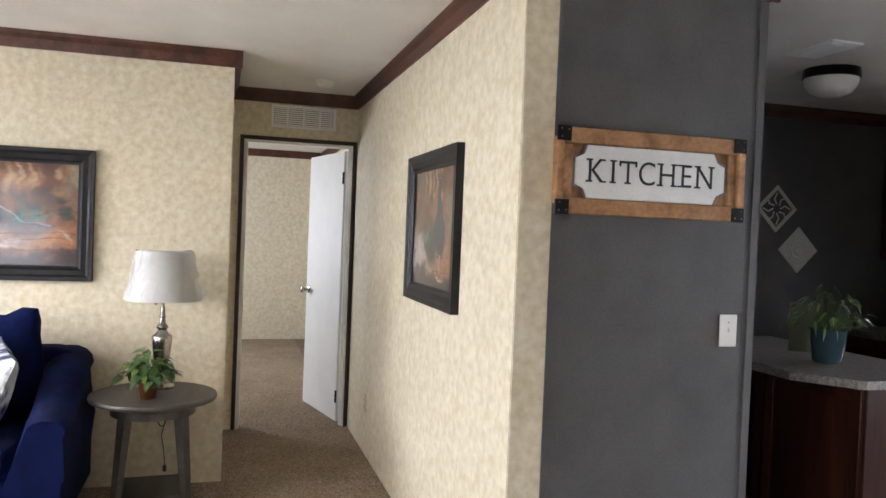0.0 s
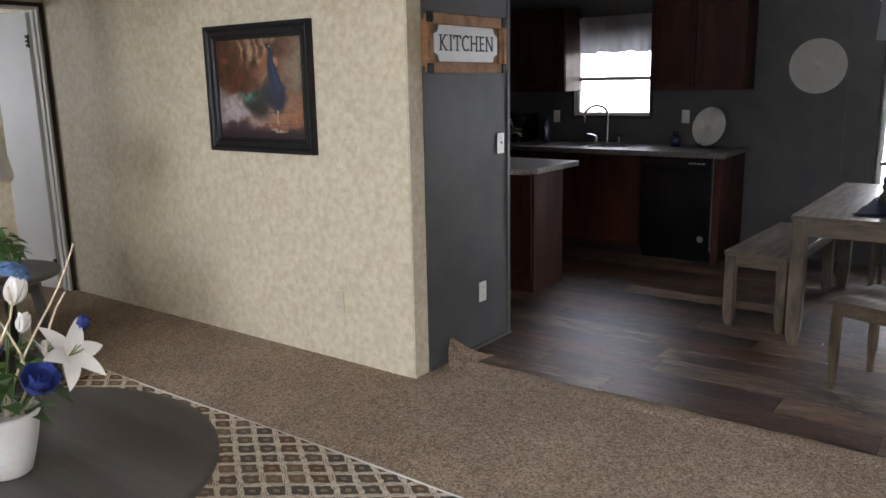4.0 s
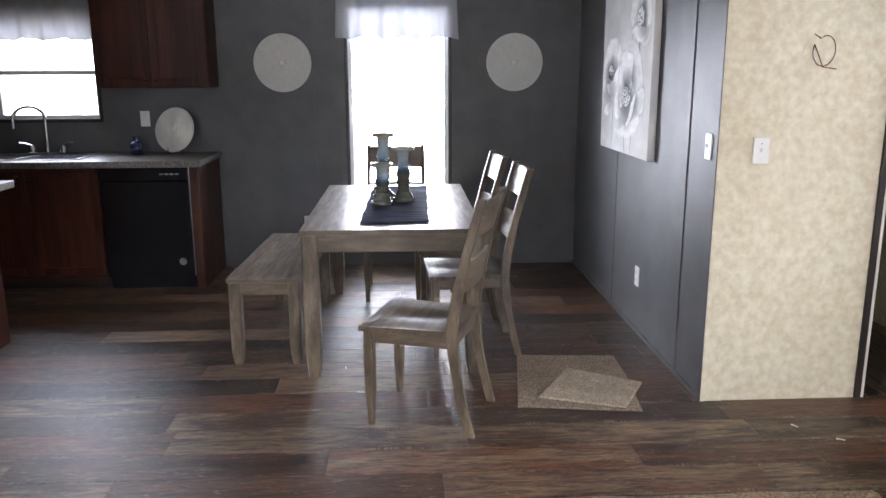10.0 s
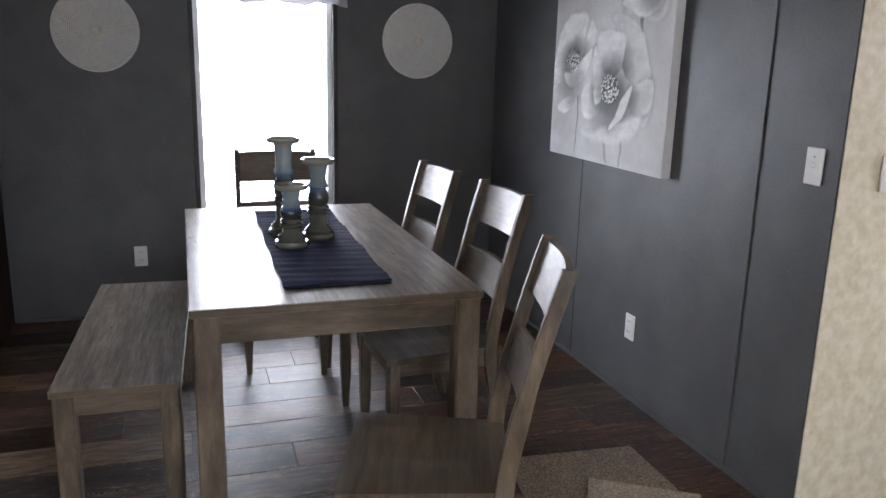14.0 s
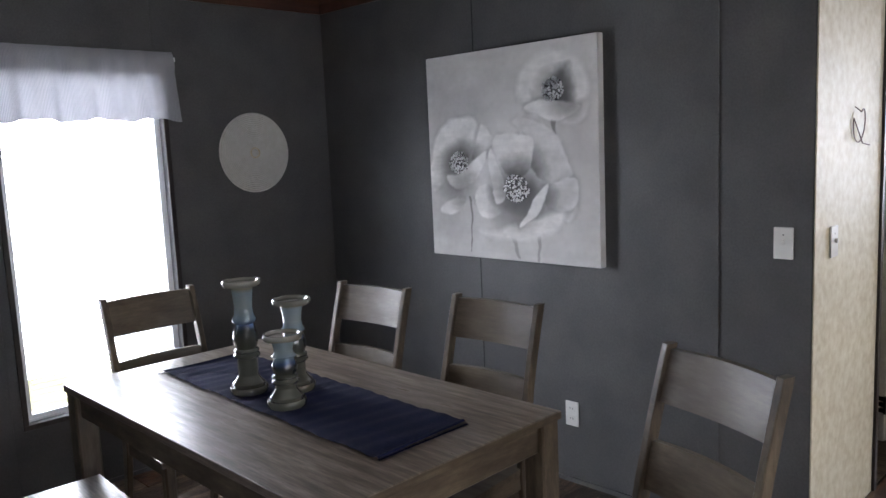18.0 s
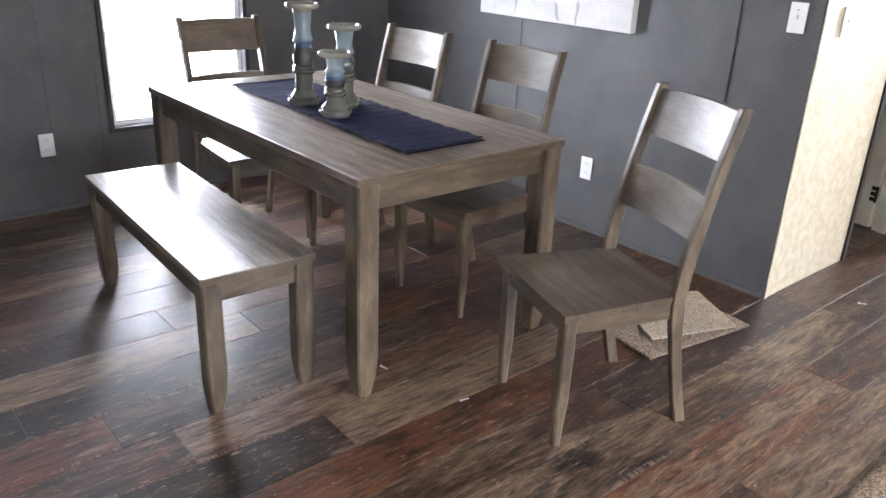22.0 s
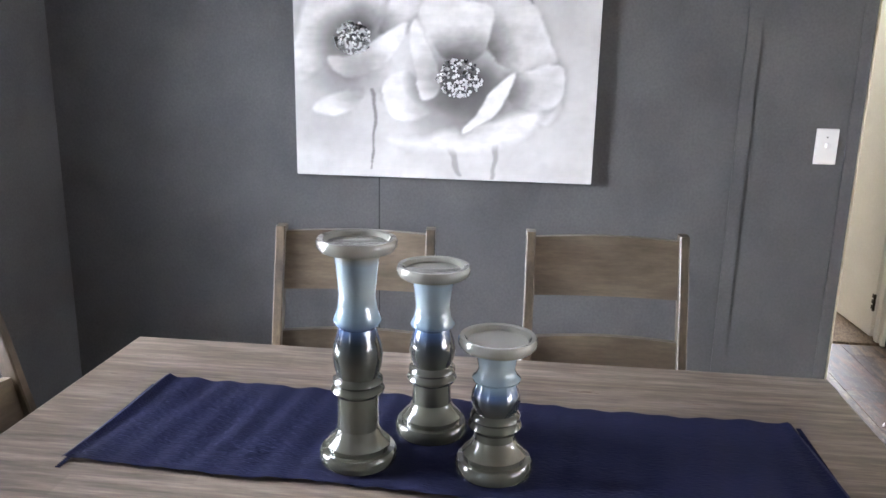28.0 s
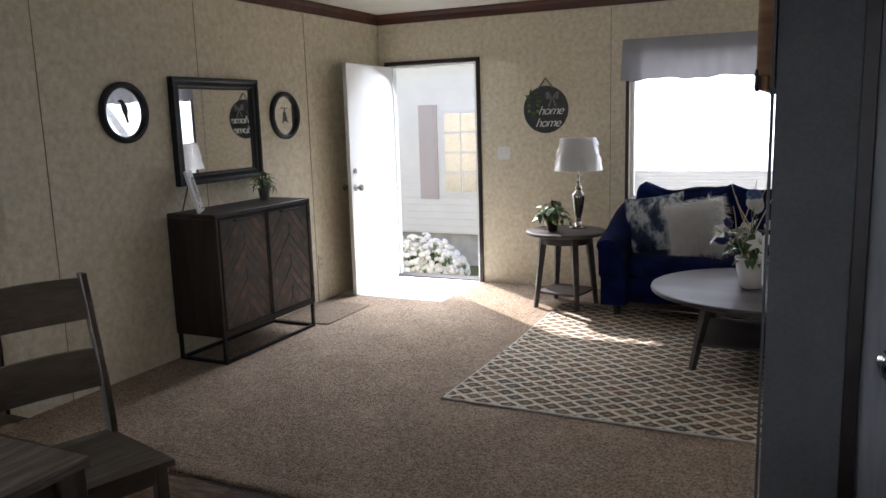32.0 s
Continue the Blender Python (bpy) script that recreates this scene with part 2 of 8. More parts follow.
def pile(name, lo, mid, hi, scale=85.0):
    """Twisted carpet tufts: dark gaps, mid yarn and pale tips, with slow patches where feet pressed it."""
    m, nt, lk, p = nodes_of(name)
    co = nt.new("ShaderNodeTexCoord")
    n1, n2, vo = nt.new("ShaderNodeTexNoise"), nt.new("ShaderNodeTexNoise"), nt.new("ShaderNodeTexVoronoi")
    n1.inputs["Scale"].default_value, n1.inputs["Detail"].default_value, n1.inputs["Roughness"].default_value = scale, 4.0, 0.7
    n2.inputs["Scale"].default_value, n2.inputs["Detail"].default_value = 3.2, 4.0
    vo.inputs["Scale"].default_value = scale * 1.6
    for q in (n1, n2, vo):
        lk.new(co.outputs["Object"], q.inputs[0])
    r = ramp(nt, lo, hi, 0.34, 0.70)
    r.color_ramp.elements.new(0.5).color = (*mid, 1)
    lk.new(n1.outputs[0], r.inputs[0])
    r2 = ramp(nt, (0.87, 0.86, 0.85), (1.10, 1.10, 1.10), 0.34, 0.66)
    n3, mm = nt.new("ShaderNodeTexNoise"), nt.new("ShaderNodeMath")
    n3.inputs["Scale"].default_value, n3.inputs["Detail"].default_value = 21.0, 3.0
    mm.operation = "MULTIPLY_ADD"
    mm.inputs[1].default_value = 0.75
    lk.new(co.outputs["Object"], n3.inputs[0]), lk.new(n3.outputs[0], mm.inputs[0])
    sh = nt.new("ShaderNodeMath")
    sh.operation = "SUBTRACT"
    sh.inputs[1].default_value = 0.375
    lk.new(n2.outputs[0], sh.inputs[0]), lk.new(sh.outputs[0], mm.inputs[2])
    lk.new(mm.outputs[0], r2.inputs[0])
    mx = nt.new("ShaderNodeMix")
    mx.data_type, mx.blend_type = "RGBA", "MULTIPLY"
    mx.inputs[0].default_value = 1.0
    lk.new(r.outputs[0], mx.inputs[6]), lk.new(r2.outputs[0], mx.inputs[7])
    lk.new(mx.outputs[2], p.inputs["Base Color"])
    p.inputs["Roughness"].default_value, p.inputs["Specular IOR Level"].default_value = 1.0, 0.05
    p.inputs["Sheen Weight"].default_value = 0.12
    ad = nt.new("ShaderNodeMath")
    ad.operation = "SUBTRACT"
    lk.new(n1.outputs[0], ad.inputs[0]), lk.new(vo.outputs[0], ad.inputs[1])
    b = nt.new("ShaderNodeBump")
    b.inputs["Strength"].default_value, b.inputs["Distance"].default_value = 0.9, 0.012
    lk.new(ad.outputs[0], b.inputs["Height"]), lk.new(b.outputs[0], p.inputs["Normal"])
    return m


M = {}
M["beige"] = mottled("beige_wallboard", (0.555, 0.480, 0.330), (0.705, 0.648, 0.508), scale=27, ov=0.16, rough=0.55, bump=0.12, fine=60, dist=0.002, detail=4)
M["gray"] = mottled("gray_wallboard", (0.081, 0.080, 0.081), (0.106, 0.104, 0.104), scale=5, spec=0.28, rough=0.50, bump=0.25, fine=120, dist=0.0015)
M["seam"] = plain("seam_line", (0.17, 0.14, 0.10), 0.7)
M["ceiling"] = mottled("ceiling_board", (0.66, 0.64, 0.60), (0.74, 0.72, 0.68), scale=3, rough=0.85, bump=0.3, fine=140)
M["crown"] = wooden("red_brown_moulding", (0.035, 0.012, 0.007), (0.075, 0.024, 0.013), (0.12, 0.042, 0.022), axis=0, rough=0.38)
M["trim"] = mottled("dark_brown_trim", (0.010, 0.006, 0.005), (0.022, 0.012, 0.009), scale=20, rough=0.4)
M["carpet"] = pile("brown_carpet", (0.130, 0.080, 0.046), (0.338, 0.248, 0.170), (0.60, 0.485, 0.37))
M["carpet2"] = pile("brown_remnant", (0.10, 0.068, 0.045), (0.26, 0.19, 0.13), (0.46, 0.36, 0.26), 120)
M["carpet3"] = pile("tan_remnant", (0.24, 0.175, 0.12), (0.46, 0.36, 0.26), (0.68, 0.58, 0.45), 120)
M["white"] = mottled("white_paint", (0.74, 0.74, 0.72), (0.80, 0.80, 0.78), scale=4, rough=0.45, bump=0.05)
M["cream"] = mottled("cream_paint", (0.60, 0.57, 0.50), (0.68, 0.65, 0.58), scale=4, rough=0.5, bump=0.05)
M["greydoor"] = mottled("grey_door_paint", (0.185, 0.185, 0.20), (0.215, 0.215, 0.23), scale=3, rough=0.45, bump=0.05, stretch=(1, 1, 0.1))
M["seamline"] = plain("dark_seam", (0.012, 0.012, 0.013), 0.7)
M["almond"] = plain("almond_plastic", (0.60, 0.54, 0.42), 0.4)
M["plastic"] = plain("white_plastic", (0.74, 0.73, 0.70), 0.35)
M["slot"] = plain("dark_slot", (0.05, 0.05, 0.05), 0.6)
M["nickel"] = mottled("brushed_nickel", (0.33, 0.31, 0.285), (0.46, 0.44, 0.41), scale=30, rough=0.22, metal=1.0, bump=0.03)
M["chrome"] = plain("chrome", (0.75, 0.76, 0.78), 0.12, 1.0)
M["black"] = mottled("black_frame", (0.008, 0.008, 0.009), (0.016, 0.016, 0.018), scale=20, rough=0.38, bump=0.1, spec=0.3)
M["bronze"] = plain("dark_bronze", (0.02, 0.016, 0.014), 0.3, 0.7)
M["glass"] = plain("window_glass", (1, 1, 1), 0.0, 0, 1.0)
M["mirror"] = plain("mirror_glass", (0.86, 0.87, 0.88), 0.02, 1.0)
M["vinyl"] = plain("white_vinyl", (0.78, 0.79, 0.80), 0.4)
M["navy"] = mottled("navy_velvet", (0.0016, 0.0034, 0.022), (0.0060, 0.0125, 0.070), scale=7, rough=0.9, bump=0.25, fine=160, sheen=0.02, spec=0.05)
M["runner"] = mottled("navy_cotton", (0.0055, 0.007, 0.030), (0.0095, 0.012, 0.048), scale=9, rough=0.9, bump=0.5, fine=300, stretch=(1, 0.25, 1), spec=0.2)
# one wood: window sheen put into the top's colour, shade into legs and aprons
M["washtop_sheen"] = washed("grey_washed_top_sheen", (0.050, 0.036, 0.026), (0.158, 0.124, 0.097), (0.320, 0.265, 0.220), 1, 0.31, 0.07, 0.55, 0.9)
M["greywood_shaded"] = washed("grey_washed_wood_shaded", (0.0273, 0.0190, 0.0117), (0.0777, 0.0560, 0.0360), (0.1575, 0.1160, 0.0765), 1, 0.38)
M["greywood_shaded_x"] = washed("grey_washed_wood_shaded_across", (0.0273, 0.0180, 0.0108), (0.0777, 0.0560, 0.0351), (0.1575, 0.1170, 0.0765), 0, 0.38)
M["greywood_shaded_z"] = washed("grey_washed_wood_shaded_upright", (0.0252, 0.0170, 0.0108), (0.0840, 0.0610, 0.0387), (0.1785, 0.1340, 0.0882), 2, 0.38)
M["slatwood"] = washed("grey_washed_slat", (0.0588, 0.0430, 0.0279), (0.1081, 0.0820, 0.0558), (0.1680, 0.1290, 0.0891), 0, 0.36)
M["seatwood"] = washed("grey_washed_seat", (0.0357, 0.0240, 0.0144), (0.0745, 0.0530, 0.0342), (0.1281, 0.0950, 0.0621), 0, 0.38, 0.10)
M["table2"] = wooden("charcoal_wood", (0.026, 0.021, 0.018), (0.048, 0.041, 0.036), (0.085, 0.075, 0.067), axis=0, rough=0.45, rnd=0.05)
M["cherry"] = wooden("cherry_cabinet", (0.0187, 0.0056, 0.0030), (0.0429, 0.0119, 0.0059), (0.0764, 0.0238, 0.0118), axis=2, rough=0.42, rnd=0.12, spec=0.25)
M["laminate"] = mottled("speckled_laminate", (0.07, 0.063, 0.058), (0.25, 0.225, 0.205), scale=70, rough=0.38, bump=0.02, fine=200)
M["appliance"] = plain("black_appliance", (0.006, 0.006, 0.007), 0.18)
M["steel"] = mottled("stainless_steel", (0.45, 0.46, 0.47), (0.6, 0.61, 0.62), scale=40, rough=0.28, metal=1.0, bump=0.02)
M["cobalt"] = plain("cobalt_glass", (0.01, 0.015, 0.12), 0.08, 0, 0.3, 0.6)
M["wicker"] = mottled("whitewashed_wicker", (0.58, 0.57, 0.53), (0.65, 0.64, 0.61), scale=40, ov=0.08, rough=0.8, bump=0.5, fine=180)
M["shade"] = mottled("white_shade", (0.80, 0.79, 0.76), (0.86, 0.85, 0.82), scale=14, rough=0.75, bump=0.2)
M["film"] = plain("clear_film", (1, 1, 1), 0.08, 0, 1.0, 1.0)
_t, _s = M["shade"].node_tree, M["shade"].node_tree.nodes
_mix, _thru = _s.new("ShaderNodeMixShader"), _s.new("ShaderNodeBsdfTranslucent")
_mix.inputs[0].default_value, _thru.inputs[0].default_value = 0.3, (0.86, 0.85, 0.82, 1)
_t.links.new(_s["Principled BSDF"].outputs[0], _mix.inputs[1]), _t.links.new(_thru.outputs[0], _mix.inputs[2])
_t.links.new(_mix.outputs[0], _s["Material Output"].inputs[0])
M["leaf"] = mottled("green_leaf", (0.018, 0.050, 0.012), (0.065, 0.14, 0.032), scale=30, rough=0.45, rnd=0.35)
M["leaf2"] = mottled("yellow_green_leaf", (0.07, 0.14, 0.022), (0.19, 0.27, 0.055), scale=30, rough=0.45, rnd=0.3)
M["stem"] = plain("stem", (0.06, 0.10, 0.03), 0.6)
M["twig"] = mottled("pale_twig", (0.50, 0.42, 0.28), (0.68, 0.60, 0.44), scale=60, rough=0.7)
M["petal"] = mottled("white_petal", (0.76, 0.75, 0.72), (0.84, 0.83, 0.80), scale=25, rough=0.6)
M["blue"] = mottled("blue_petal", (0.012, 0.020, 0.12), (0.03, 0.05, 0.24), scale=25, rough=0.6)
M["sky_petal"] = mottled("light_blue_petal", (0.06, 0.14, 0.32), (0.15, 0.27, 0.5), scale=60, rough=0.7)
M["ceramic"] = mottled("white_ceramic", (0.72, 0.71, 0.68), (0.78, 0.77, 0.74), scale=12, rough=0.35)
M["copper"] = plain("copper_pot", (0.30, 0.12, 0.05), 0.3, 0.9)
M["pewter"] = mottled("grey_pot", (0.12, 0.11, 0.10), (0.22, 0.21, 0.19), scale=30, rough=0.5)
M["iron"] = plain("black_iron", (0.014, 0.013, 0.013), 0.45, 0.6)
M["signwood"] = wooden("sign_wood", (0.16, 0.075, 0.028), (0.30, 0.15, 0.062), (0.40, 0.22, 0.10), axis=1, rough=0.6, rnd=0.15)
M["enamel"] = mottled("white_enamel", (0.66, 0.67, 0.66), (0.76, 0.77, 0.76), scale=10, rough=0.35)
M["ink"] = plain("black_ink", (0.02, 0.02, 0.022), 0.5)
M["chalk"] = mottled("charcoal_board", (0.025, 0.027, 0.028), (0.05, 0.053, 0.055), scale=20, rough=0.7)
M["siding"] = mottled("white_siding", (0.80, 0.80, 0.79), (0.86, 0.86, 0.85), scale=3, rough=0.6)
M["shutter"] = plain("mauve_shutter", (0.5100, 0.4650, 0.4650), 0.6)
M["vinyl_skirt"] = mottled("grey_vinyl_skirting", (0.3800, 0.3800, 0.3800), (0.5130, 0.5130, 0.5035), scale=6, rough=0.7)
M["skirting"] = mottled("dark_skirting", (0.05, 0.05, 0.05), (0.09, 0.09, 0.09), scale=6, rough=0.8)
M["grass"] = mottled("dry_grass", (0.10, 0.12, 0.045), (0.22, 0.21, 0.10), scale=2, rough=1.0, bump=0.6, fine=40)
M["fur"] = mottled("white_fur", (0.78, 0.77, 0.74), (0.86, 0.85, 0.83), scale=30, rough=1.0, sheen=0.5, bump=0.4)


def glazed(h):
    """Candle-holder glaze: pale blue above, a slate belt, olive grey below."""
    m, nt, lk, p = nodes_of("ceramic_glaze")
    co, sep = nt.new("ShaderNodeTexCoord"), nt.new("ShaderNodeSeparateXYZ")
    lk.new(co.outputs["Object"], sep.inputs[0])
    zs = nt.new("ShaderNodeMath")
    zs.operation = "MULTIPLY"
    zs.inputs[1].default_value = 1 / h
    lk.new(sep.outputs[2], zs.inputs[0])
    ns = nt.new("ShaderNodeTexNoise")
    ns.inputs["Scale"].default_value = 14
    lk.new(co.outputs["Object"], ns.inputs[0])
    ma = nt.new("ShaderNodeMath")
    ma.operation = "MULTIPLY_ADD"
    ma.inputs[1].default_value = 0.06
    lk.new(ns.outputs[0], ma.inputs[0]), lk.new(zs.outputs[0], ma.inputs[2])
    r = ramp(nt, (0.070, 0.072, 0.055), (0.22, 0.215, 0.185), 0.0, 0.985)
    for pos, c in ((0.30, (0.088, 0.088, 0.068)), (0.50, (0.050, 0.052, 0.042)), (0.59, (0.030, 0.036, 0.042)), (0.645, (0.050, 0.085, 0.170)), (0.70, (0.17, 0.235, 0.285)), (0.80, (0.235, 0.285, 0.30)), (0.93, (0.20, 0.255, 0.285)), (0.965, (0.20, 0.19, 0.15))):
        r.color_ramp.elements.new(pos).color = (*c, 1)
    lk.new(ma.outputs[0], r.inputs[0]), lk.new(r.outputs[0], p.inputs["Base Color"])
    p.inputs["Roughness"].default_value, p.inputs["Coat Weight"].default_value = 0.12, 0.9
    p.inputs["Coat Roughness"].default_value = 0.03
    return m


def planked():
    """Reclaimed-look planks: two tones to a piece, weathered flakes, pale sawn edges, rust and grey by the piece."""
    m, nt, lk, p = nodes_of("distressed_plank")
    co, info = nt.new("ShaderNodeTexCoord"), nt.new("ShaderNodeObjectInfo")

    def op(kind, x, y=None, z=None):
        q = nt.new("ShaderNodeMath")
        q.operation = kind
        for i, v in enumerate((x, y, z)):
            if v is None:
                continue
            if isinstance(v, (int, float)):
                q.inputs[i].default_value = v
            else:
                lk.new(v, q.inputs[i])
        return q.outputs[0]

    add = nt.new("ShaderNodeVectorMath")
    lk.new(co.outputs["Object"], add.inputs[0]), lk.new(op("MULTIPLY", info.outputs["Random"], 61.0), add.inputs[1])

    def grain(sx, sy, detail, rough=0.55, dist=0.0):
        mp, n = nt.new("ShaderNodeMapping"), nt.new("ShaderNodeTexNoise")
        mp.inputs["Scale"].default_value = (sx, sy, 1)
        n.inputs["Scale"].default_value, n.inputs["Detail"].default_value = 1.0, detail
        n.inputs["Roughness"].default_value, n.inputs["Distortion"].default_value = rough, dist
        lk.new(add.outputs[0], mp.inputs[0]), lk.new(mp.outputs[0], n.inputs[0])
        return n.outputs[0]

    def blend(kind, fac, a, b):
        q = nt.new("ShaderNodeMix")
        q.data_type, q.blend_type = "RGBA", kind
        if isinstance(fac, (int, float)):
            q.inputs[0].default_value = fac
        else:
            lk.new(fac, q.inputs[0])
        for i, v in ((6, a), (7, b)):
            if isinstance(v, tuple):
                q.inputs[i].default_value = (*v, 1)
            else:
                lk.new(v, q.inputs[i])
        return q.outputs[2]

    def tone(socket, stops):
        r = ramp(nt, stops[0][1], stops[-1][1], stops[0][0], stops[-1][0])
        r.color_ramp.interpolation = "CONSTANT"
        for pos, c in stops[1:-1]:
            r.color_ramp.elements.new(pos).color = (*c, 1)
        lk.new(socket, r.inputs[0])
        return r.outputs[0]

    def step(socket, lo, hi):
        r = ramp(nt, (0, 0, 0), (1, 1, 1), lo, hi)
        lk.new(socket, r.inputs[0])
        return r.outputs[0]

    first = tone(info.outputs["Random"], ((0.0, (0.038, 0.020, 0.012)), (0.15, (0.135, 0.102, 0.076)), (0.28, (0.018, 0.011, 0.008)), (0.42, (0.094, 0.038, 0.018)), (0.60, (0.052, 0.026, 0.015)), (0.74, (0.020, 0.013, 0.010)), (0.88, (0.072, 0.030, 0.015))))
    again = op("FRACT", op("MULTIPLY", info.outputs["Random"], 7.31))
    second = tone(again, ((0.0, (0.160, 0.124, 0.092)), (0.20, (0.018, 0.011, 0.008)), (0.46, (0.072, 0.033, 0.019)), (0.68, (0.028, 0.016, 0.011)), (0.86, (0.080, 0.058, 0.042))))
    big, streak, flake, fine = grain(2.0, 10.0, 8, 0.70, dist=0.5), grain(7.0, 50, 9, 0.74, dist=0.35), grain(13.0, 60, 10, 0.80, dist=0.4), grain(22, 230, 5, 0.68)
    col = blend("MIX", step(big, 0.44, 0.58), first, second)
    r = ramp(nt, (0.18, 0.175, 0.17), (2.0, 1.88, 1.74), 0.36, 0.66)
    lk.new(streak, r.inputs[0])
    col = blend("MULTIPLY", 1.0, col, r.outputs[0])
    r = ramp(nt, (0.55, 0.55, 0.55), (1.45, 1.45, 1.45), 0.36, 0.64)
    lk.new(fine, r.inputs[0])
    col = blend("MULTIPLY", 0.8, col, r.outputs[0])
    # worn-through paler patches, each broken up by fine scratches
    worn = step(grain(1.7, 7.0, 5, 0.64, dist=1.0), 0.50, 0.62)
    col = blend("MIX", op("MULTIPLY", op("MULTIPLY", step(flake, 0.48, 0.57), worn), 0.75), col, (0.165, 0.128, 0.094))
    col = blend("MIX", op("MULTIPLY", step(flake, 0.585, 0.625), 0.8), col, (0.32, 0.26, 0.205))
    col = blend("MIX", op("MULTIPLY", op("SUBTRACT", 1.0, step(streak, 0.36, 0.46)), 0.6), col, (0.010, 0.007, 0.005))
    col = blend("MIX", op("MULTIPLY", step(grain(26, 120, 4, 0.66), 0.645, 0.675), 0.7), col, (0.33, 0.28, 0.225))
    # saw marks across the board, in patches
    saw = op("MULTIPLY", step(grain(150, 7, 3, 0.6), 0.55, 0.62), step(grain(2.4, 7.0, 3), 0.55, 0.66))
    col = blend("MIX", op("MULTIPLY", saw, 0.32), col, (0.235, 0.195, 0.15))
    # pale sawn edge, broken along the length
    sep = nt.new("ShaderNodeSeparateXYZ")
    lk.new(co.outputs["Object"], sep.inputs[0])
    off = op("ABSOLUTE", op("SUBTRACT", op("DIVIDE", sep.outputs[1], 0.197), 0.5))
    rim = step(op("MULTIPLY_ADD", big, 0.9, off), 0.93, 1.0)
    teeth = step(grain(120, 5, 3, 0.6), 0.45, 0.56)
    col = blend("MIX", op("MULTIPLY", op("MULTIPLY", rim, teeth), 0.6), col, (0.27, 0.225, 0.175))
    col = blend("MULTIPLY", 1.0, col, (0.90, 0.81, 0.73))
    lk.new(col, p.inputs["Base Color"])
    rr = nt.new("ShaderNodeMapRange")
    rr.inputs[1].default_value, rr.inputs[2].default_value = 0.3, 0.7
    rr.inputs[3].default_value, rr.inputs[4].default_value = 0.26, 0.55
    lk.new(flake, rr.inputs[0]), lk.new(rr.outputs[0], p.inputs["Roughness"])
    p.inputs["Specular IOR Level"].default_value = 0.38
    bp = nt.new("ShaderNodeBump")
    bp.inputs["Strength"].default_value, bp.inputs["Distance"].default_value = 0.5, 0.0025
    lk.new(op("ADD", flake, op("MULTIPLY", fine, 0.5)), bp.inputs["Height"]), lk.new(bp.outputs[0], p.inputs["Normal"])
    return m


M["plank"] = planked()


def lattice_rug():
    """Cream trellis lines on a ground of small diamonds in rust, teal and brown."""
    m, nt, lk, p = nodes_of("trellis_rug")
    co, sep = nt.new("ShaderNodeTexCoord"), nt.new("ShaderNodeSeparateXYZ")
    wob = nt.new("ShaderNodeTexNoise")
    wob.inputs["Scale"].default_value = 30
    lk.new(co.outputs["Object"], wob.inputs[0])
    mixv = nt.new("ShaderNodeMix")
    mixv.data_type, mixv.blend_type = "RGBA", "LINEAR_LIGHT"
    mixv.inputs[0].default_value = 0.012
    lk.new(co.outputs["Object"], mixv.inputs[6]), lk.new(wob.outputs["Color"], mixv.inputs[7])
    lk.new(mixv.outputs[2], sep.inputs[0])

    def op(kind, x, y=None, z=None):
        q = nt.new("ShaderNodeMath")
        q.operation = kind
        for i, v in enumerate((x, y, z)):
            if v is None:
                continue
            if isinstance(v, (int, float)):
                q.inputs[i].default_value = v
            else:
                lk.new(v, q.inputs[i])
        return q.outputs[0]

    u = op("ADD", op("MULTIPLY", sep.outputs[0], 6.9), op("MULTIPLY", sep.outputs[1], 9.4))
    v = op("SUBTRACT", op("MULTIPLY", sep.outputs[0], 6.9), op("MULTIPLY", sep.outputs[1], 9.4))
    fu, fv = op("ABSOLUTE", op("SUBTRACT", op("FRACT", u), 0.5)), op("ABSOLUTE", op("SUBTRACT", op("FRACT", v), 0.5))
    far = op("MAXIMUM", fu, fv)
    line = op("GREATER_THAN", far, 0.37)
    inner = op("MULTIPLY", op("GREATER_THAN", far, 0.43), op("LESS_THAN", far, 0.465))
    dia = op("MULTIPLY", op("LESS_THAN", far, 0.36), op("GREATER_THAN", far, 0.13))
    cell = nt.new("ShaderNodeCombineXYZ")
    lk.new(op("FLOOR", u), cell.inputs[0]), lk.new(op("FLOOR", v), cell.inputs[1])
    wn = nt.new("ShaderNodeTexWhiteNoise")
    lk.new(cell.outputs[0], wn.inputs[0])
    pal = ramp(nt, (0.15, 0.088, 0.055), (0.10, 0.075, 0.056), 0.0, 1.0)
    pal.color_ramp.interpolation = "CONSTANT"
    for pos, c in ((0.2, (0.15, 0.115, 0.080)), (0.42, (0.20, 0.14, 0.09)), (0.62, (0.10, 0.092, 0.075)), (0.82, (0.14, 0.095, 0.065))):
        pal.color_ramp.elements.new(pos).color = (*c, 1)
    lk.new(wn.outputs[0], pal.inputs[0])
    a, b, c = (nt.new("ShaderNodeMix") for _ in range(3))
    for q in (a, b, c):
        q.data_type = "RGBA"
    a.inputs[6].default_value = (0.27, 0.205, 0.14, 1)
    lk.new(dia, a.inputs[0]), lk.new(pal.outputs[0], a.inputs[7])
    b.inputs[7].default_value = (0.62, 0.56, 0.45, 1)
    lk.new(line, b.inputs[0]), lk.new(a.outputs[2], b.inputs[6])
    c.inputs[7].default_value = (0.16, 0.12, 0.085, 1)
    lk.new(op("MULTIPLY", inner, op("GREATER_THAN", wob.outputs[0], 0.5)), c.inputs[0]), lk.new(b.outputs[2], c.inputs[6])
    lk.new(c.outputs[2], p.inputs["Base Color"])
    p.inputs["Roughness"].default_value = 1.0
    p.inputs["Specular IOR Level"].default_value = 0.1
